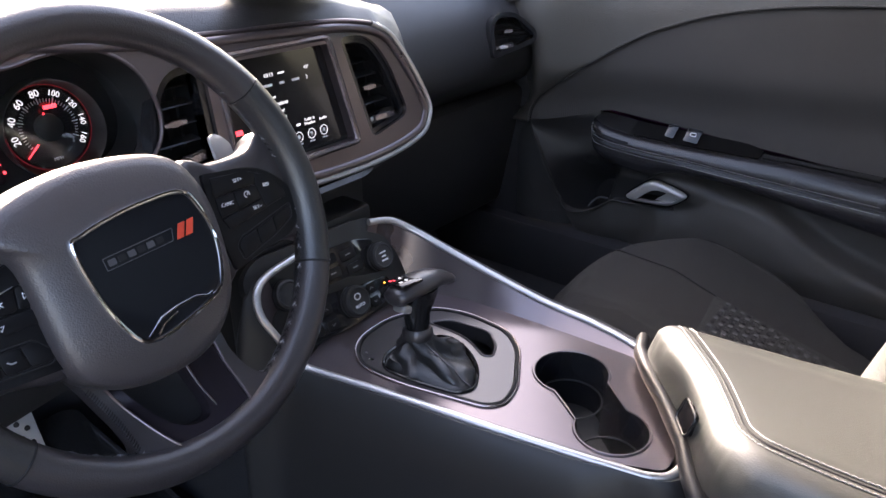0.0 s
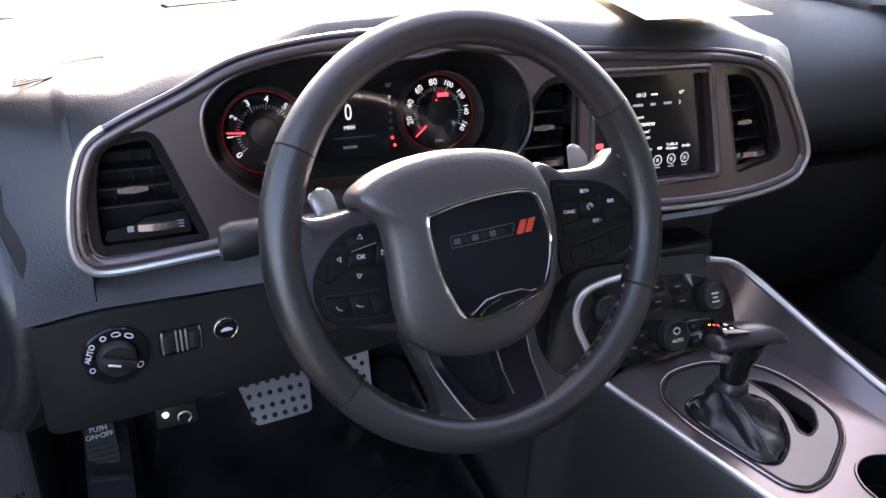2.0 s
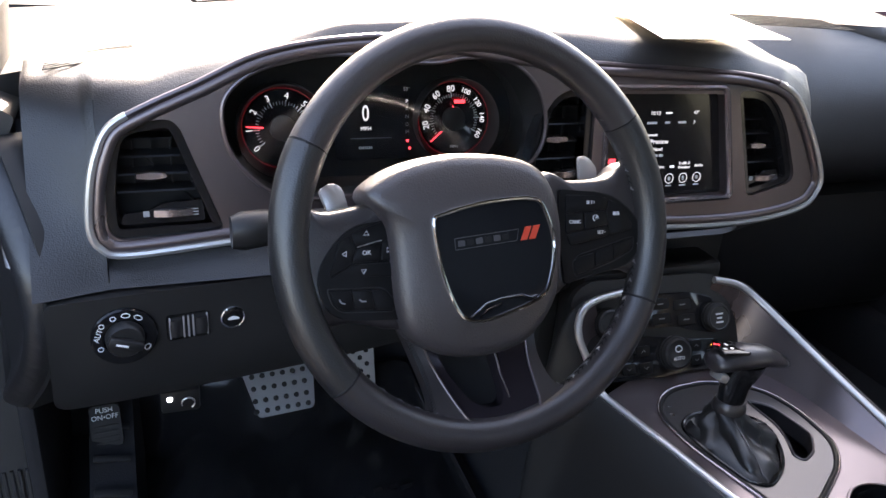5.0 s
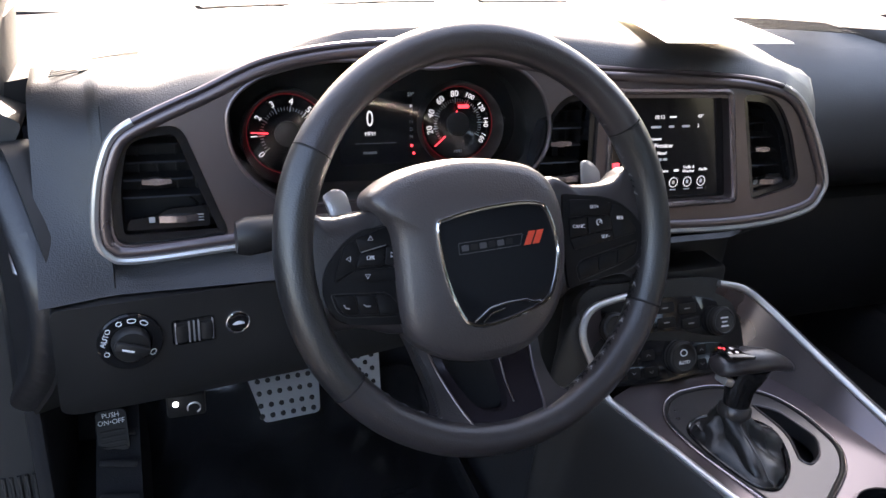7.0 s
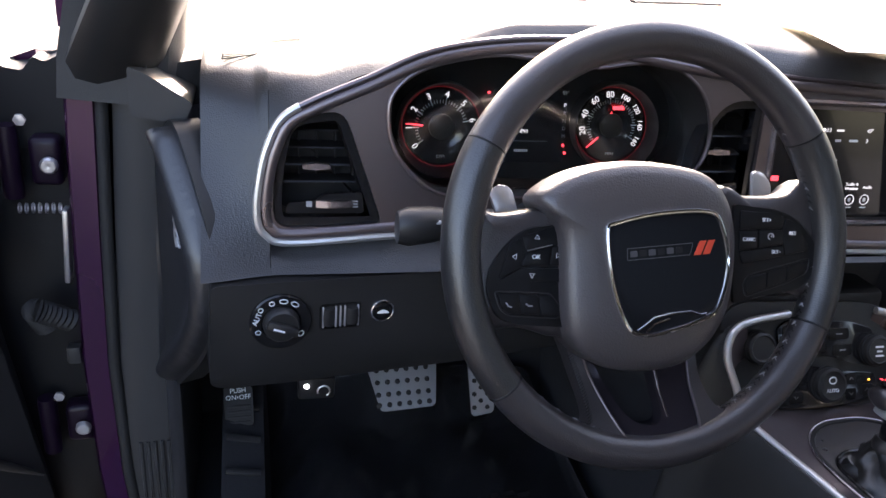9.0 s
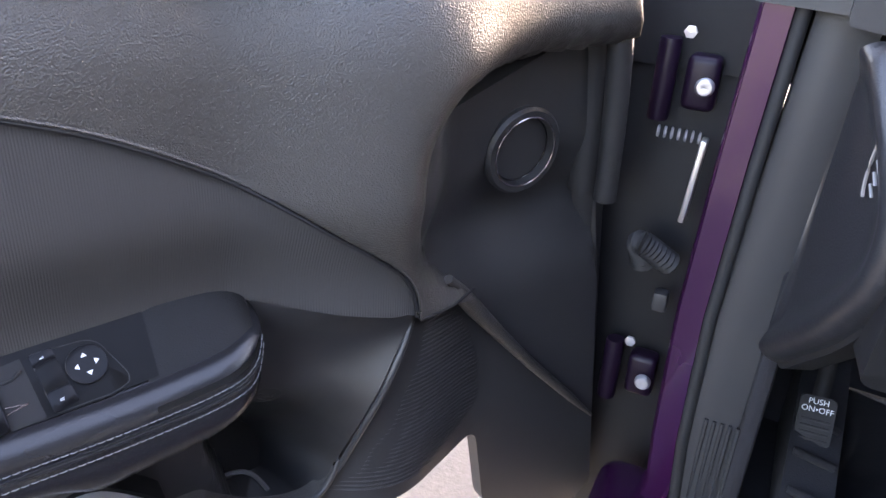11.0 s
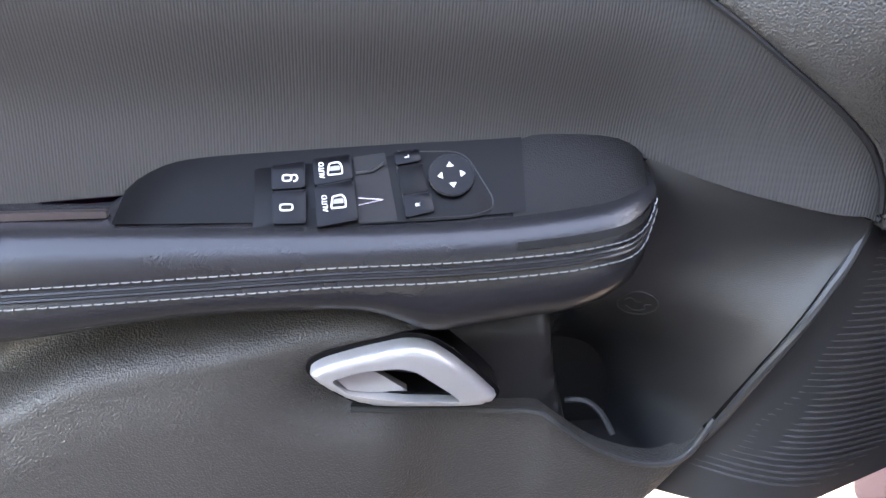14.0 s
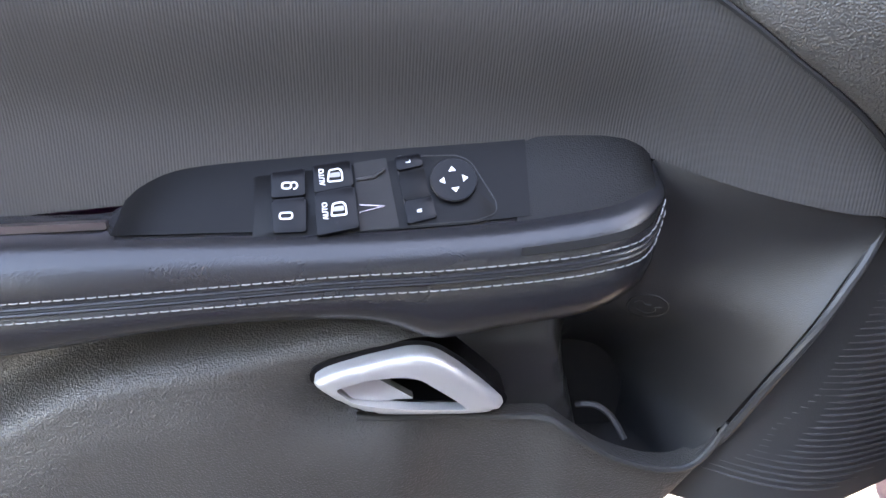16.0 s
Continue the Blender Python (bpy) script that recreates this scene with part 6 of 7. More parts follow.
        (eu, ev), (fu, fv), (mu, mv) = uv((0.3030, 0.0070), (0.2960, -0.0205), (0.2737, -0.0040))
        words("L", 0.0044, G @ pose(eu, ev, 0.0035, 0, 0, 94), WHITE, e)
        words("R", 0.0044, G @ pose(fu, fv, 0.0043, 0, 0, 94), WHITE, f)
        mk = part("mirror_pad", turned([(0.0155, 0), (0.0155, 0.003), (0.0148, 0.0046), (0.010, 0.0040), (0, 0.0046)], 36, G @ Matrix.Translation((mu, mv, 0.001))), KEYGLOSS, sl, "round mirror switch with arrows")
        part("pad_ring", sweep([G @ Vector((mu + 0.0150 * math.cos(t), mv + 0.0150 * math.sin(t), 0.0048)) for t in np.linspace(0, 2 * math.pi, 32, endpoint=False)], 0.0005, True, 5, up=N), PLASTIC, mk)
        for ang in (5, 95, 185, 275):
            part("arrow", prism([(-0.0024, 0), (0.0024, 0), (0, 0.0034)], 0.0004, G @ Matrix.Translation((mu, mv, 0.0056)) @ pose(0, 0, 0, 0, 0, ang) @ Matrix.Translation((0, 0.0060, 0))), WHITE, mk)
    else:
        kk = part("switch_key", prism(flip(rounded([(-0.05, 0.012), (-0.02, 0.014), (-0.018, -0.016), (-0.048, -0.018)], 0.002)), 0.004, G, 0.001), PIANO, sl)
        part("symbol", sweep([G @ Vector((q[0], q[1], 0.0042)) for q in rect(0.012, 0.007, 0.002, -0.034, 0, 2)], 0.0007, True, 5), WHITE, kk)
        part("switch_key", prism(flip(rounded([(0.0, 0.014), (0.02, 0.015), (0.022, -0.014), (0.002, -0.016)], 0.002)), 0.004, G, 0.001), PIANO, sl)
    # inner handle
    grip = rounded([(0.3670, -0.1325), (0.3571, -0.1256), (0.3308, -0.117), (0.3006, -0.1096), (0.2852, -0.1110), (0.2691, -0.1213), (0.2481, -0.1391), (0.2340, -0.1530), (0.2386, -0.1592), (0.2585, -0.1627), (0.3063, -0.1623), (0.3299, -0.1598), (0.3430, -0.1535), (0.3609, -0.1409)], 0.009, 9)
    gap = rounded([(0.3515, -0.1368), (0.3305, -0.1289), (0.3056, -0.1263), (0.2938, -0.129), (0.2671, -0.1492), (0.2600, -0.1565), (0.2748, -0.1553), (0.2986, -0.155), (0.3223, -0.1525), (0.3398, -0.1485)], 0.004, 3)
    grip_c = np.array([(p.x, p.y) for p in grip])

    def crown(s, h, d=0.0):
        way = np.roll(grip_c, -1, 0) - grip_c
        u = np.clip((((s, h) - grip_c) * way).sum(1) / np.maximum((way ** 2).sum(1), 1e-12), 0, 1)
        e = min(1.0, np.hypot(*(grip_c + way * u[:, None] - (s, h)).T).min() / 0.007)
        return at(s, h, -0.012 + 0.006 * ramp(h, -0.165, -0.115) - 0.006 * (1 - math.sqrt(1 - (1 - e) ** 2)) - d)

    handle = thing("door_handle", "satin silver inner door handle", "")
    handle.parent = it
    part("frame", sheet(grip, crown, [gap], 0.020, 0.0032, 0.0012), HANDLE, handle, smooth=65)
    part("bezel_shadow", sheet(inset(grip, -0.0035), lambda s, h, d=0.0: at(s, h, -0.0215 - d), [inset(gap, 0.001)], 0.03, 0.02, 0.002), TRAY, handle)
    part("lever", sheet(rounded([(0.3490, -0.1366), (0.3290, -0.1296), (0.2965, -0.1545), (0.3223, -0.1520), (0.3390, -0.1482)], 0.003), lambda s, h, d=0.0: at(s, h, -0.0175 + (s - 0.33) * 0.22 - d), (), 0.008, 0.006, 0.002), HANDLE, handle, "silver pull lever")
    part("well", sheet(inset(gap, -0.003), lambda s, h, d=0.0: at(s, h, -0.058 - d), (), 0.004, 0), FRONT, handle)
    # slot where the glass runs
    seal = rounded([(-0.19, 0.325), (-0.17, 0.350), (0.92, 0.354), (0.92, 0.330)], 0.006)
    part("window_seal", sheet(seal, lambda s, h, d=0.0: at(s, h, -0.098 - (h - 0.31) * 0.4 - d), (), 0.03, 0.05, 0.004), RUBBER, it, "black rubber window seal")
    part("seal_lip", sheet(rounded([(-0.17, 0.338), (-0.16, 0.344), (0.92, 0.347), (0.92, 0.342)], 0.002), lambda s, h, d=0.0: at(s, h, -0.0955 - (h - 0.31) * 0.4 - d), (), 0.004, 0.05, 0.001), SATIN, it)
    return it


AD = radians(31.5)
DE, DN = Vector((-math.sin(AD), -math.cos(AD), 0)), Vector((math.cos(AD), -math.sin(AD), 0))
DO = Vector((-0.747, 0.0985, 0.687))
at_driver = lambda s, h, d=0.0: DO + DE * s + Vector((0, 0, h)) + DN * d
driver_door = door("driver_door", "open black-trimmed driver door with silver handle and window switches", at_driver, True, "gloss black window, lock and mirror switches")
at_pass = lambda s, h, d=0.0: Vector((1.165 - d, 0.355 - s, 0.728 + h + 0.06 * (s - 0.25)))
passenger_door = door("passenger_door", "closed black-trimmed passenger door with silver handle", at_pass, False, "two black window and lock switches")
for it, at, dp in ((driver_door, at_driver, -0.125), (passenger_door, at_pass, -0.125)):
    shell = rounded([(-0.30, 0.25), (-0.22, 0.31), (0.95, 0.31), (0.98, -0.37), (0.14, -0.37), (0.11, -0.22), (-0.20, -0.20), (-0.24, -0.42), (-0.30, -0.46), (-0.345, -0.42)], 0.02)
    part("outer_shell", sheet(shell, lambda s, h, d=0.0, at=at: at(s, h, dp - d), (), 0.10, 0.08, 0.006), PAINT, it, "dark purple painted outer skin")
part("front_edge", sweep([at_driver(s, h, -0.085) for s, h in ((-0.250, 0.28), (-0.275, 0.16), (-0.290, 0.0), (-0.315, -0.18), (-0.345, -0.40))], 0.024, n=10, flat=1.0), RUBBER, driver_door, "black rubber door seal")
part("mirror_sail", prism(rounded([(-0.24, 0.30), (-0.10, 0.33), (-0.16, 0.55), (-0.26, 0.56)], 0.02), 0.03, Matrix.Translation(DO - DN * 0.05) @ Matrix((DE, Vector((0, 0, 1)), DN)).transposed().to_4x4(), 0.006), PLASTIC, driver_door)
for d0, r in ((-0.012, 0.013), (-0.048, 0.017)):
    part("seal_tube", sweep([at_driver(s, h, d0 - 0.02 * k / 24) for k, (s, h) in enumerate(eased(((-0.06, 0.44), (-0.13, 0.385), (-0.195, 0.325), (-0.238, 0.25), (-0.258, 0.15), (-0.268, 0.04))))], r, n=10), RUBBER, driver_door, "black rubber seal tube", smooth=60)
# ---- pedals, mat, papers ----
def pad_pedal(name, label, corners, holes, m, arm_to):
    p = thing(name, label, "pedal")
    line = rounded(corners, 0.008)
    part("pad", sheet(line, lambda u, v, d=0.0: m @ Vector((u, v, -d)), [circle(0.0046, hx, hy, 10) for hx, hy in holes], 0.006, 0.02, 0.001), STEEL, p, "brushed steel pedal pad")
    part("backing", prism(inset(line, 0.001), 0.005, m @ Matrix.Translation((0, 0, -0.012))), RUBBER, p)
    for hx, hy in holes:
        part("stud", turned([(0.0046, -0.008), (0.0042, 0.0006), (0.003, 0.0016), (0, 0.0018)], 10, m @ Matrix.Translation((hx, hy, 0))), RUBBER, p)
    part("arm", sweep([m @ Vector((0, 0.02, -0.012)), m @ Vector((0, 0.03, -0.04)), Vector(arm_to)], 0.010, n=8, flat=0.5), DARK, p)
    return p


bm_ = Matrix.Translation((-0.091, 0.486, 0.448)) @ frame_at(None, (1, 0, 0.04), (0, 0.72, 0.69))
pad_pedal("brake_pedal", "brushed steel brake pedal with black rubber studs", [(-0.058, 0.040), (0.060, 0.040), (0.050, -0.038), (-0.040, -0.040)],
          [(-0.042 + i * 0.0165, v) for v in (0.027, 0.007, -0.013, -0.030) for i in range(6) if not (v < -0.02 and i > 5)], bm_, (-0.09, 0.62, 0.75))
gm_ = Matrix.Translation((0.062, 0.545, 0.408)) @ frame_at(None, (1, 0, 0), (-0.12, 0.40, 0.916))
pad_pedal("accelerator_pedal", "brushed steel accelerator pedal with rubber studs", [(-0.026, 0.062), (0.026, 0.060), (0.024, -0.060), (-0.016, -0.066)],
          [(u, v) for v in (0.046, 0.022, -0.002, -0.026, -0.05) for u in (-0.012, 0.012)] + [(0, v) for v in (0.034, 0.010, -0.014, -0.038)], gm_, (0.07, 0.66, 0.70))
pb = thing("parking_brake_pedal", "black rubber parking brake pedal with white lettering", "pedal")
pm = Matrix.Translation((-0.352, 0.448, 0.468)) @ frame_at(None, (1, 0, 0.05), (0, 0.5, 0.866))
part("pad", prism(rect(0.042, 0.06, 0.006), 0.008, pm @ Matrix.Translation((0, -0.012, -0.008)), 0.002), RUBBER, pb)
for i in range(4):
    part("rib", box(0.034, 0.003, 0.003, pm @ pose(0, -0.012 - i * 0.008, 0.001), 0.0008), RUBBER, pb)
words("PUSH\nON•OFF", 0.010, pm @ pose(0, 0.006, 0.0006), WHITE, pb)
part("arm", sweep([pm @ Vector((0, 0, -0.006)), Vector((-0.35, 0.52, 0.55)), Vector((-0.34, 0.56, 0.72))], 0.010, n=8, flat=0.5), DARK, pb)
rel = thing("release_lever", "black brake release lever with a small white lamp", "lever")
part("plate", box(0.048, 0.014, 0.036, pose(-0.249, 0.30, 0.588, 8), 0.004), PLASTIC, rel)
part("lamp", turned([(0.0035, 0), (0.003, 0.002), (0, 0.0026)], 14, pose(-0.262, 0.292, 0.594, 90)), shade("footwell_lamp", (0.9, 0.95, 1), 0.3, emit=(0.85, 0.93, 1), glow=2.5), rel, "lit white footwell lamp")
part("arc", sweep([(-0.240 + 0.008 * math.cos(a), 0.2905, 0.586 + 0.008 * math.sin(a)) for a in arc(-60, 200, 12)], 0.0012, n=6), STEEL, rel)
part("bracket", box(0.02, 0.03, 0.11, pose(-0.248, 0.305, 0.645, 8), 0.004), PLASTIC, rel)

FILM = shade("clear_floor_film", (0.014, 0.0138, 0.015), 0.25, grain=0.9, scale=24, vary=0.2, spec=0.7)
mat_ = thing("floor_mat", "dark floor covered by a wrinkled clear plastic film", "floor mat")
mat_fn = lambda x, y, d=0.0: Vector((x, y, 0.335 + 0.10 * ramp(y, 0.50, 0.68) + 0.006 * math.sin(x * 31 + y * 17) + 0.004 * math.sin(x * 73 - y * 41) - d))
part("film", sheet(rounded([(-0.395, -0.15), (0.17, -0.15), (0.17, 0.60), (-0.36, 0.62)], 0.03), mat_fn, (), 0.006, 0.014), FILM, mat_)
for i, y in enumerate((0.33, 0.30, 0.27)):
    for k in range(9 - i * 2):
        part("print_bar", box(0.014 + 0.004 * ((k * 7 + i) % 3), 0.009, 0.0006, Matrix.Translation(mat_fn(-0.11 + k * 0.024 + i * 0.02, y + (k % 2) * 0.002, -0.001)) @ pose(0, 0, 0, 0, 0, 6), 0.0001), DARK, mat_)
dead = thing("dead_pedal", "black carpeted footrest beside the sill", "footrest")
part("pad", loft([[(x, y, z) for x, y, z in ((-0.375, y0, 0.33), (-0.375, y0, z0), (-0.315, y0, z0 - 0.012), (-0.305, y0, 0.33))] for y0, z0 in ((0.16, 0.335), (0.22, 0.36), (0.38, 0.42), (0.50, 0.47), (0.60, 0.50))]), CARPET, dead)
for i in range(5):
    part("rib", box(0.050, 0.010, 0.006, pose(-0.345, 0.25 + i * 0.05, 0.372 + i * 0.0195, 21, 11), 0.002), RUBBER, dead, "black rubber rib")

paper = thing("paper_sheet", "white paper sheet lying on the dashboard", "paper")
pf = lambda u, v, d=0.0: Vector((0.285 + u * 0.90 + v * 0.32, 0.165 + v * 0.95 - u * 0.06, 1.073 + 0.006 * math.sin(u * 14) - d))
part("sheet", sheet(rounded([(0.0, 0.0), (0.19, 0.0), (0.19, 0.30), (0.0, 0.30)], 0.003, 2), pf, (), 0.0008, 0.03), PAPER, paper)

# ---- passenger seat ----
SLATE = shade("slate_grey_yarn", (0.050, 0.050, 0.053), 0.8)
HOUND = shade("patterned_seat_cloth", (0.028, 0.028, 0.028), 0.8, grain=0.8, scale=500, vary=0.2, kind="weave")
seat = thing("passenger_seat", "dark grey cloth passenger seat with patterned centre", "car seat")
seat_line = spline([(0.700, -0.62), (0.690, -0.35), (0.695, -0.10), (0.715, 0.02), (0.79, 0.060), (0.90, 0.068), (1.01, 0.045), (1.090, -0.02), (1.125, -0.12), (1.118, -0.27), (1.055, -0.40), (1.01, -0.62)], 6)


def on_seat(x, y, d=0.0):
    side = max(0.0, abs(x - 0.908) - 0.115) / 0.09
    e = min((Vector((x, y)) - p).length for p in seat_line)
    return Vector((x, y, 0.565 - 0.30 * max(0.0, -y - 0.10) + 0.016 * min(1, side) ** 1.2 * ramp(-y, -0.06, 0.12) - 0.055 * (1 - ramp(e, 0, 0.06)) ** 2 - d))


part("cushion", sheet(seat_line, on_seat, (), 0.16, 0.02, 0.004), CLOTH, seat, "dark grey cloth cushion", smooth=65)
part("centre_panel", sheet(rounded([(0.775, -0.60), (0.788, -0.198), (0.925, -0.178), (0.945, -0.396), (0.950, -0.60)], 0.008), lambda x, y, d=0.0: on_seat(x, y, d - 0.003), (), 0.006, 0.02, 0.001), HOUND, seat, "raised patterned centre cloth")
for i in range(10):
    for j in range(24):
        x, y = 0.794 + i * 0.0142 + (j % 2) * 0.004, -0.204 - j * 0.0125
        part("weave_tile", prism([(-0.0048, -0.0040), (0.0030, -0.0040), (0.0050, 0.0042), (-0.0028, 0.0042)], 0.0012, Matrix.Translation(on_seat(x, y, -0.003)), 0), SLATE if (i + j) % 2 else CLOTH, seat)
part("cushion_seam", sweep([on_seat(p.x, p.y, -0.001) for p in spline([(0.928, -0.18), (0.930, -0.12), (0.938, -0.03), (0.945, 0.03)], 5, False)], 0.0016, n=6), DARK, seat)
part("cushion_seam", sweep([on_seat(p.x, p.y, -0.001) for p in spline([(1.015, -0.45), (1.085, -0.28), (1.095, -0.13), (1.060, -0.03), (0.99, 0.03)], 5, False)], 0.0016, n=6), DARK, seat)
back = lambda k, z: [(0.905 + (0.21 + 0.02 * math.sin(z * 3)) * k * math.copysign(abs(math.cos(a)) ** 0.6, math.cos(a)), -0.56 - (z - 0.5) * 0.36 + 0.085 * k * math.copysign(abs(math.sin(a)) ** 0.7, math.sin(a)) + 0.03 * abs(math.cos(a)) ** 3, z) for a in arc(0, 352, 44)]
part("backrest", loft([back(k, z) for k, z in ((0.8, 0.46), (1.0, 0.50), (1.03, 0.62), (1.05, 0.80), (0.98, 0.98), (0.85, 1.08), (0.7, 1.11))]), CLOTH, seat, "dark grey cloth backrest", smooth=60)
bring = lambda z, k: [(0.722 + 0.045 * k * math.cos(a), -0.485 - (z - 0.55) * 0.30 + 0.06 * k * math.sin(a), z) for a in arc(0, 345, 24)]
# Bolster cloth is paler than the seat: sunlight is put into its colour.
part("side_bolster", loft([bring(z, k) for z, k in ((0.53, 0.5), (0.555, 0.85), (0.60, 1.0), (0.75, 1.05), (0.9, 0.9), (0.98, 0.5))]), shade("sunlit_bolster_cloth", (0.10, 0.098, 0.092), 0.75, grain=0.8, scale=420, vary=0.1, kind="weave"), seat, "stitched cloth side bolster with sunlight put into its colour", smooth=60)
stitches([Vector((0.700, -0.435, z)) + Vector((0, -(z - 0.55) * 0.3, 0)) for z in np.linspace(0.57, 0.85, 8)], Vector((-0.5, 0.85, 0.2)).normalized(), seat, 0.002, pitch=0.009)

# ---- car body round the cabin ----
car = thing("car_body", "dark purple car body with sill, pillars, roof and windscreen", "car")
part("floor_pan", box(1.66, 2.3, 0.05, pose(0.40, -0.40, 0.30), 0.01), CARPET, car, "black carpeted floor")
part("firewall", loft([[(x, y, z) for y, z in ((0.60, 0.31), (0.66, 0.42), (0.74, 0.55), (0.78, 0.75), (0.78, 1.0), (0.83, 1.0), (0.83, 0.30))] for x in (-0.47, 1.26)]), CARPET, car, "black carpeted bulkhead")
part("glovebox", box(0.60, 0.10, 0.30, pose(0.90, 0.47, 0.63, 12), 0.02), PLASTIC, car, "black glovebox below the dashboard")
part("tunnel", loft([[(x, y, z) for x, z in ((0.20, 0.32), (0.23, 0.48), (0.28, 0.56), (0.52, 0.56), (0.57, 0.48), (0.60, 0.32))] for y in (-1.4, 0.80)]), CARPET, car, "carpeted tunnel")
part("heater_box", box(0.30, 0.34, 0.36, pose(0.38, 0.42, 0.62), 0.02), PLASTIC, car)
strip = lambda pts, r, flat, m, nm, lb="": part(nm, sweep(pts, r, n=10, flat=flat, up=Vector((0, 1, 0))), m, car, lb, smooth=60)
# hinge pillar: painted edge, rubber seal, plastic trim
part("painted_pillar", loft([[(x0, 0.335, z), (x0 + 0.004, 0.330, z), (x0 + 0.030, 0.328, z), (x0 + 0.034, 0.334, z), (x0 + 0.034, 0.46, z), (x0, 0.46, z)] for x0, z in ((-0.560, 0.20), (-0.533, 0.33), (-0.525, 0.37), (-0.531, 0.45), (-0.534, 0.62), (-0.528, 0.80), (-0.521, 0.95), (-0.516, 1.02))]), PAINT, car, "glossy dark purple painted pillar edge")
strip([(-0.496, 0.331, 0.22), (-0.487, 0.331, 0.36), (-0.494, 0.331, 0.45), (-0.497, 0.331, 0.62), (-0.490, 0.331, 0.80), (-0.482, 0.331, 0.96), (-0.470, 0.300, 1.10)], 0.007, 1.0, RUBBER, "door_seal", "black rubber door seal")
KICK = [(-0.475, 0.26), (-0.478, 0.36), (-0.484, 0.50), (-0.482, 0.62), (-0.470, 0.80), (-0.460, 0.96), (-0.45, 1.06)]
TRIM = shade("dark_grey_trim_plastic", (0.038, 0.038, 0.039), 0.45, grain=0.4, scale=700, vary=0.12, worn=0.05, spec=0.3)
part("pillar_trim", loft([[(x - 0.012, 0.336, z), (x, 0.328, z), (x + 0.020, 0.326, z), (x + 0.045, 0.330, z), (x + 0.056, 0.345, z), (x + 0.056, 0.44, z), (x - 0.012, 0.44, z)] for x, z in KICK]), TRIM, car, "grey plastic pillar trim")
for i in range(6):
    part("trim_rib", sweep([(-0.474 + i * 0.0088 + (0.004 if z < 0.3 else 0), 0.326, z) for z in (0.24, 0.36, 0.45, 0.495)], 0.0026, n=6), TRIM, car)
strip([(-0.428, 0.330, 0.54), (-0.424, 0.325, 0.66), (-0.414, 0.32, 0.80), (-0.400, 0.312, 0.95)], 0.004, 1.0, PLASTIC, "trim_edge")
part("kick_panel", box(0.02, 0.42, 0.40, pose(-0.428, 0.53, 0.50), 0.008), CARPET, car)
part("far_sill", box(0.12, 2.4, 0.16, pose(1.215, -0.35, 0.375), 0.02), CARPET, car)
part("far_kick_panel", box(0.03, 0.5, 0.6, pose(1.20, 0.62, 0.60), 0.01), CARPET, car)
part("sill_trim", box(0.10, 1.5, 0.05, pose(-0.455, -0.42, 0.335), 0.015, 3), TRIM, car, "grey plastic sill trim")
part("painted_sill", box(0.09, 1.7, 0.16, pose(-0.545, -0.45, 0.27), 0.03, 3), PAINT, car, "dark purple painted sill")
part("pillar_cap", loft([[(x, 0.325 + dy, z), (x + 0.09, 0.300 + dy, z), (x + 0.09, 0.42 + dy, z), (x, 0.44 + dy, z)] for x, z, dy in ((-0.525, 0.955, 0), (-0.52, 1.0, 0.0), (-0.505, 1.06, -0.01), (-0.485, 1.12, -0.03), (-0.44, 1.22, -0.12))]), TRIM, car, "black pillar foot cover")
part("pillar_corner", prism(rounded([(-0.447, 0.950), (-0.395, 0.943), (-0.384, 0.965), (-0.425, 0.992), (-0.447, 1.002)], 0.006), 0.08, Matrix(((1, 0, 0, 0), (0, 0, 1, 0.280), (0, 1, 0, 0), (0, 0, 0, 1))), 0.0), TRIM, car)
# Near-black plate: the shade between door and pillar is put into its colour.
part("shaded_hinge_plate", box(0.24, 0.05, 0.78, pose(-0.60, 0.475, 0.55), 0.01), DARK, car)
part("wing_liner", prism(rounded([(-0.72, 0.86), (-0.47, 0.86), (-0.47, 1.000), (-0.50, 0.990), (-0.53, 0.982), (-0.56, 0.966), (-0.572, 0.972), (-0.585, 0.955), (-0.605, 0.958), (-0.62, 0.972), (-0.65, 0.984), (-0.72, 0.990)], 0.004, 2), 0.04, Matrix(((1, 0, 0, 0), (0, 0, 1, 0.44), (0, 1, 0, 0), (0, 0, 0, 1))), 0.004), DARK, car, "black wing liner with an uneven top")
# Darkened copy of the body paint: shade of the door gap is in its colour.
SHADED_PAINT = shade("shaded_purple_paint", (0.008, 0.003, 0.011), 0.4, vary=0.2, spec=0.25)
# hinges, check strap and wiring between door and pillar
for z in (0.852, 0.466):
    hg = thing("hinge", "purple door hinge with bolts, gap shade put into its paint", "")
    hg.parent = car
    part("leaf", box(0.036, 0.030, 0.060, pose(-0.566, 0.425, z), 0.008, 3), SHADED_PAINT, hg)
    part("knuckle", turned([(0.011, -0.045), (0.012, -0.040), (0.012, 0.040), (0.011, 0.045)], 16, pose(-0.605, 0.415, z)), SHADED_PAINT, hg)
    part("bolt", turned([(0.0105, 0), (0.0105, 0.004), (0.008, 0.007), (0.0035, 0.0075), (0, 0.006)], 12, pose(-0.560, 0.404, z, 90)), STEEL, hg, "bright bolt head")
    part("bolt", turned([(0.007, 0), (0.007, 0.004), (0, 0.005)], 6, pose(-0.585, 0.404, z + 0.055, 90)), STEEL, hg)
boot = [Vector((-0.555, 0.40, 0.64)) + Vector((-0.030 * t - 0.02 * math.sin(t * 3), -0.02 * math.sin(t * 3.1), 0.09 * math.sin(t * 1.9) - 0.09 * t)) for t in np.linspace(0, 1, 34)]
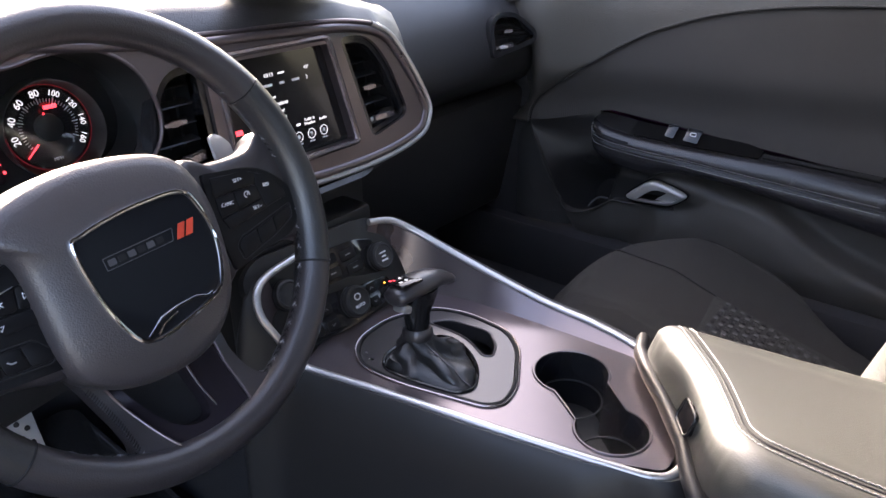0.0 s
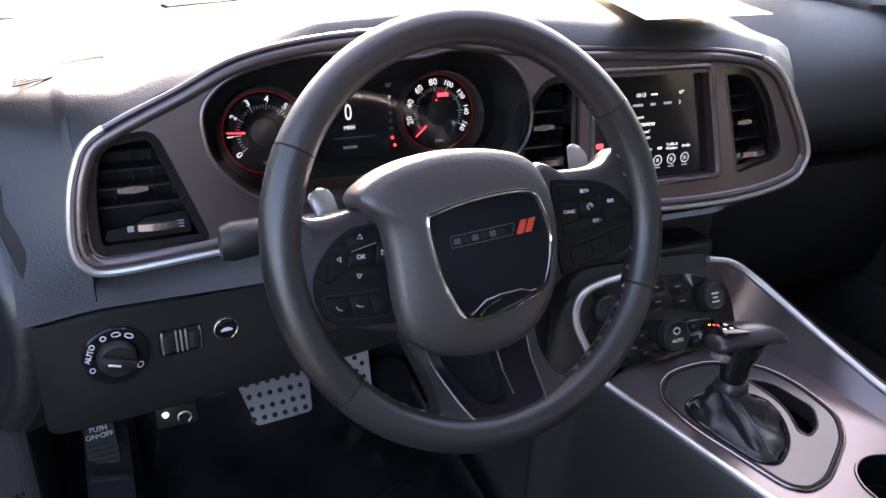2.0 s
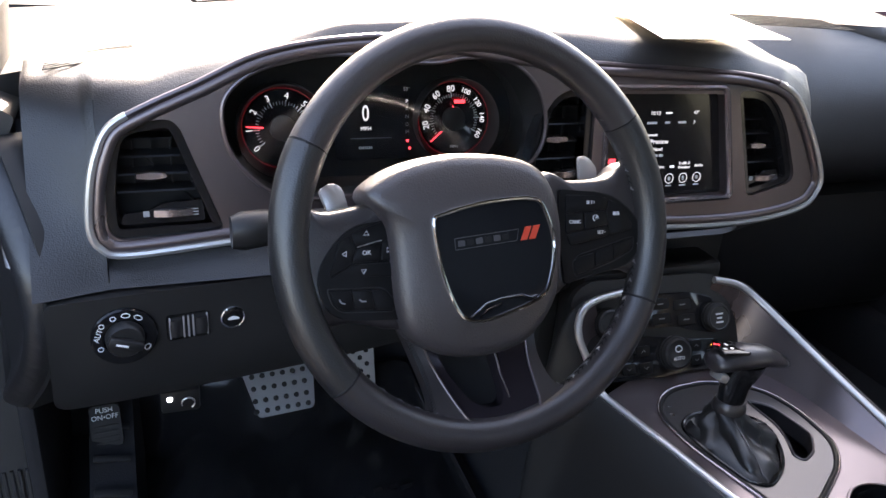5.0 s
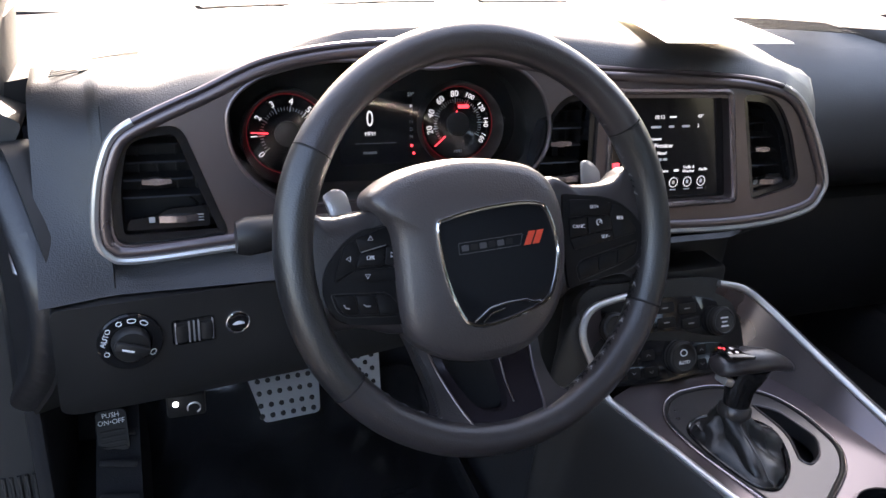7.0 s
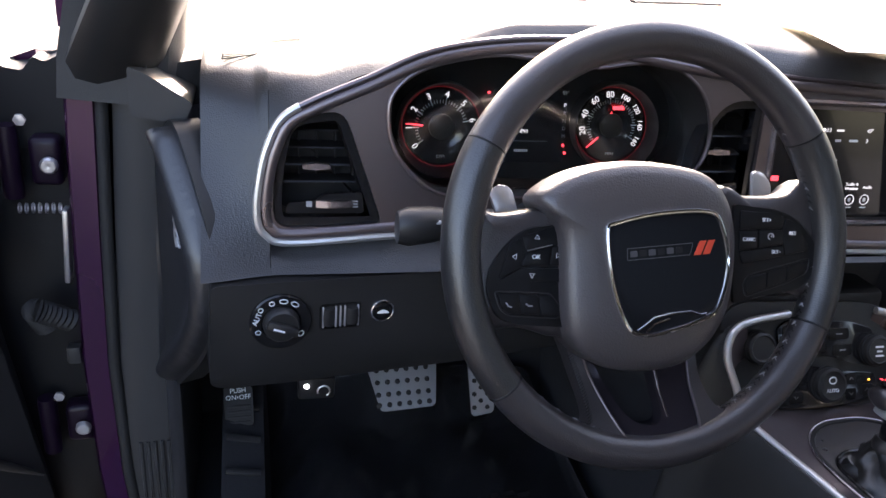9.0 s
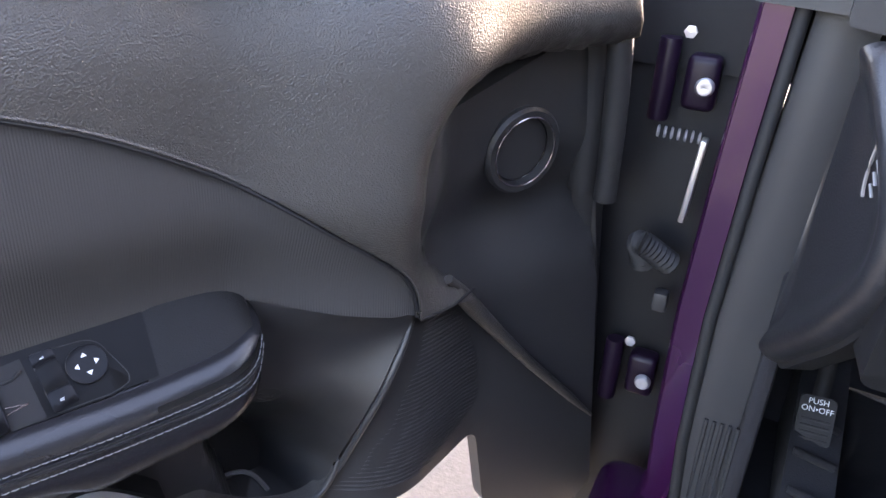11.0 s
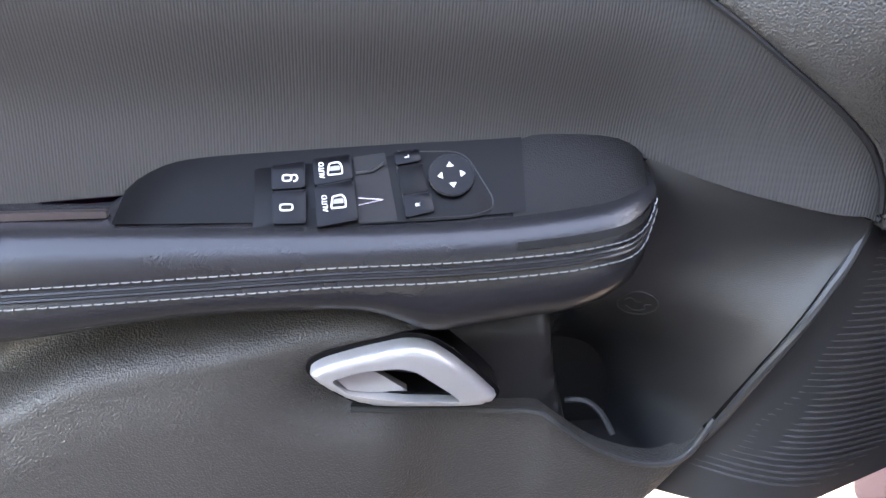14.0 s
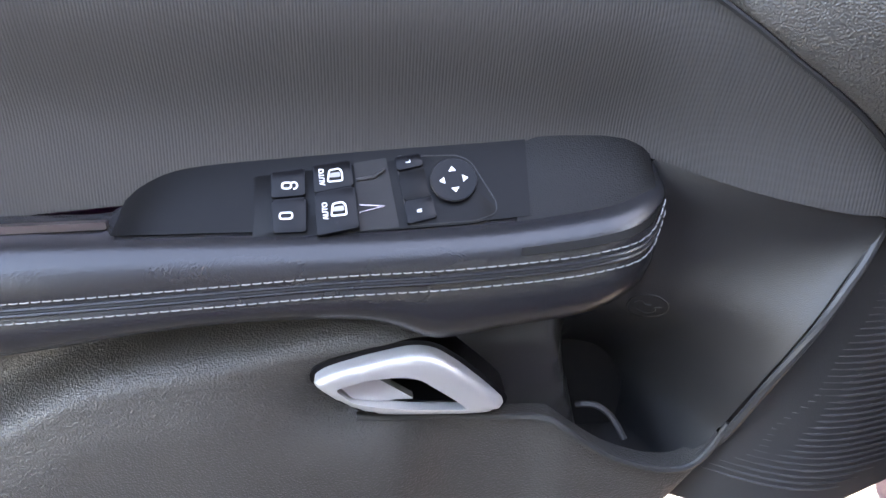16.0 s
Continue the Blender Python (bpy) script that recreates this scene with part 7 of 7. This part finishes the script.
part("wiring_boot", sweep(boot, [0.0155 if i % 2 else 0.012 for i in range(34)], n=12), RUBBER, car, "ribbed black wiring boot")
part("check_strap", box(0.007, 0.02, 0.10, pose(-0.552, 0.408, 0.745, 0, 4), 0.002), SILVER, car, "pale metal check strap")
part("connector", box(0.018, 0.02, 0.026, pose(-0.560, 0.410, 0.585), 0.004), TRIM, car)
for i in range(7):
    part("spring_coil", sweep([Vector((-0.600 + i * 0.0075, 0.408 + 0.006 * math.cos(a), 0.795 + 0.006 * math.sin(a))) for a in arc(0, 330, 10)], 0.0011, True, 5, up=Vector((1, 0, 0))), STEEL, car)
part("fender", loft([[(-0.58, y, zt), (-0.63, y, zt - 0.02), (-0.70, y, zt - 0.12), (-0.71, y, 0.5), (-0.67, y, 0.25), (-0.58, y, 0.25)] for y, zt in ((0.49, 0.97), (0.8, 0.90), (1.6, 0.80))]), PAINT, car, "dark purple front wing")
part("bonnet", loft([[(x, 0.80, 1.00), (x, 1.9, 0.95), (x, 1.9, 0.90), (x, 0.80, 0.94)] for x in (-0.62, 1.42)]), PAINT, car, "dark purple bonnet")
part("cowl_panel", sheet([Vector((x, along(x, COWL) - 0.004)) for x in np.linspace(-0.42, 1.22, 20)] + [Vector((x, 0.86)) for x in np.linspace(1.3, -0.5, 8)], lambda x, y, d=0.0: Vector((x, y, min(1.046, along(x, CREST) - 0.012) - d)), (), 0.05, 0), RUBBER, car, "black cowl below the windscreen")
# pillars, roof and windows
ROOFZ = 1.36
for sx, x0, x1 in ((-1, -0.475, -0.22), (1, 1.285, 1.04)):
    part("windscreen_pillar", sweep([(x0, 0.36, 0.98), (mix(x0, x1, 0.25), 0.22, 1.10), (mix(x0, x1, 0.65), 0.05, 1.26), (x1, -0.10, ROOFZ + 0.0)], [0.050, 0.042, 0.038, 0.04], n=12, flat=0.7), PLASTIC, car, "dark windscreen pillar")
# Roof is out of view; its lining is near-black to cut bounced cabin light.
part("roof_panel", box(1.30, 1.42, 0.05, pose(0.405, -0.80, ROOFZ + 0.02), 0.02), shade("light_cutting_headlining", (0.045, 0.045, 0.045), 0.9, grain=0.5, scale=400, vary=0.08), car, "unseen roof, its lining darkened to cut bounced light")
wg = shade("window_glass", (0.95, 1.0, 0.97), 0.0)
wg.node_tree.nodes["Principled BSDF"].inputs["Transmission Weight"].default_value = 1.0
wg.node_tree.nodes["Principled BSDF"].inputs["IOR"].default_value = 1.02
ws = part("windscreen", loft([[Vector((x, along(x, COWL) + 0.14 - t * (0.70 + 0.30 * (1 - abs(x - 0.405) / 0.85)) + 0.02, mix(1.05, ROOFZ - 0.01, t))) for x in np.linspace(-0.44 + 0.24 * t, 1.25 - 0.24 * t, 14)] for t in (0, 0.33, 0.66, 1.0)], False), wg, car, "clear windscreen")
ws.visible_shadow = False
# Dark glass out of view, added to keep sky light off the passenger side.
tint = shade("light_blocking_glass", (0.10, 0.11, 0.10), 0.02)
tint.node_tree.nodes["Principled BSDF"].inputs["Transmission Weight"].default_value = 1.0
tint.node_tree.nodes["Principled BSDF"].inputs["IOR"].default_value = 1.4
part("side_window", loft([[Vector((1.205, y, 1.05)), Vector((1.075, mix(y, -0.5, 0.12), ROOFZ)), Vector((1.080, mix(y, -0.5, 0.12), ROOFZ)), Vector((1.210, y, 1.05))] for y in (0.30, -0.3, -0.9, -1.5)]), tint, car, "unseen passenger window, darkened to block sky light")
# Unseen wall added across the rear so that the cabin is shaded.
part("shading_rear_wall", box(1.6, 0.05, 1.0, pose(0.405, -1.55, 0.80), 0.02), FABRIC, car, "unseen dark wall that shades the cabin from behind")
# Unseen panel, added to block light bounced off the ground into the cabin.
part("light_blocking_panel", box(0.05, 0.85, 1.02, pose(-0.46, -1.20, 0.82), 0.02), FABRIC, car, "unseen dark panel that keeps ground light out of the cabin")
# Unseen block that closes the far rear side against light.
part("far_pillar", box(0.06, 0.5, 0.5, pose(1.20, -1.30, 1.10, 0, -12), 0.02), FABRIC, car)
part("roof_rail", sweep([(1.06, -0.22, ROOFZ - 0.01), (1.07, -0.6, ROOFZ), (1.08, -1.5, ROOFZ)], 0.035, n=8), PLASTIC, car)

# ---- ground and far wall ----
ground = part("ground", sheet([Vector((-40, -40)), Vector((40, -40)), Vector((40, 60)), Vector((-40, 60))], lambda x, y, d=0.0: Vector((x, y, -d)), (), 0.1, 10), ASPHALT, None, "sunlit grey asphalt of a car park", kind="structure")
tagged(ground, category="ground")
CREAM = shade("cream_render", (0.62, 0.55, 0.46), 0.85, grain=0.4, scale=8, vary=0.08)
building = thing("building", "low cream rendered building across the car park", "building")
part("wall", box(26.0, 0.4, 5.2, pose(-17.0, 19.0, 2.6), 0.03), CREAM, building)
part("roof", box(26.8, 3.0, 0.25, pose(-17.0, 20.2, 5.32), 0.04), GREY, building, "flat grey roof edge")
for i in range(9):
    part("pilaster", box(0.55, 0.25, 5.0, pose(-29.0 + i * 3.0, 18.72, 2.5), 0.03), CREAM, building)
    win = part("window", box(1.3, 0.10, 1.9, pose(-27.5 + i * 3.0, 18.77, 2.1), 0.02), PIANO, building, "dark window")
    part("sill", box(1.5, 0.22, 0.08, pose(-27.5 + i * 3.0, 18.72, 1.10), 0.01), CREAM, win)
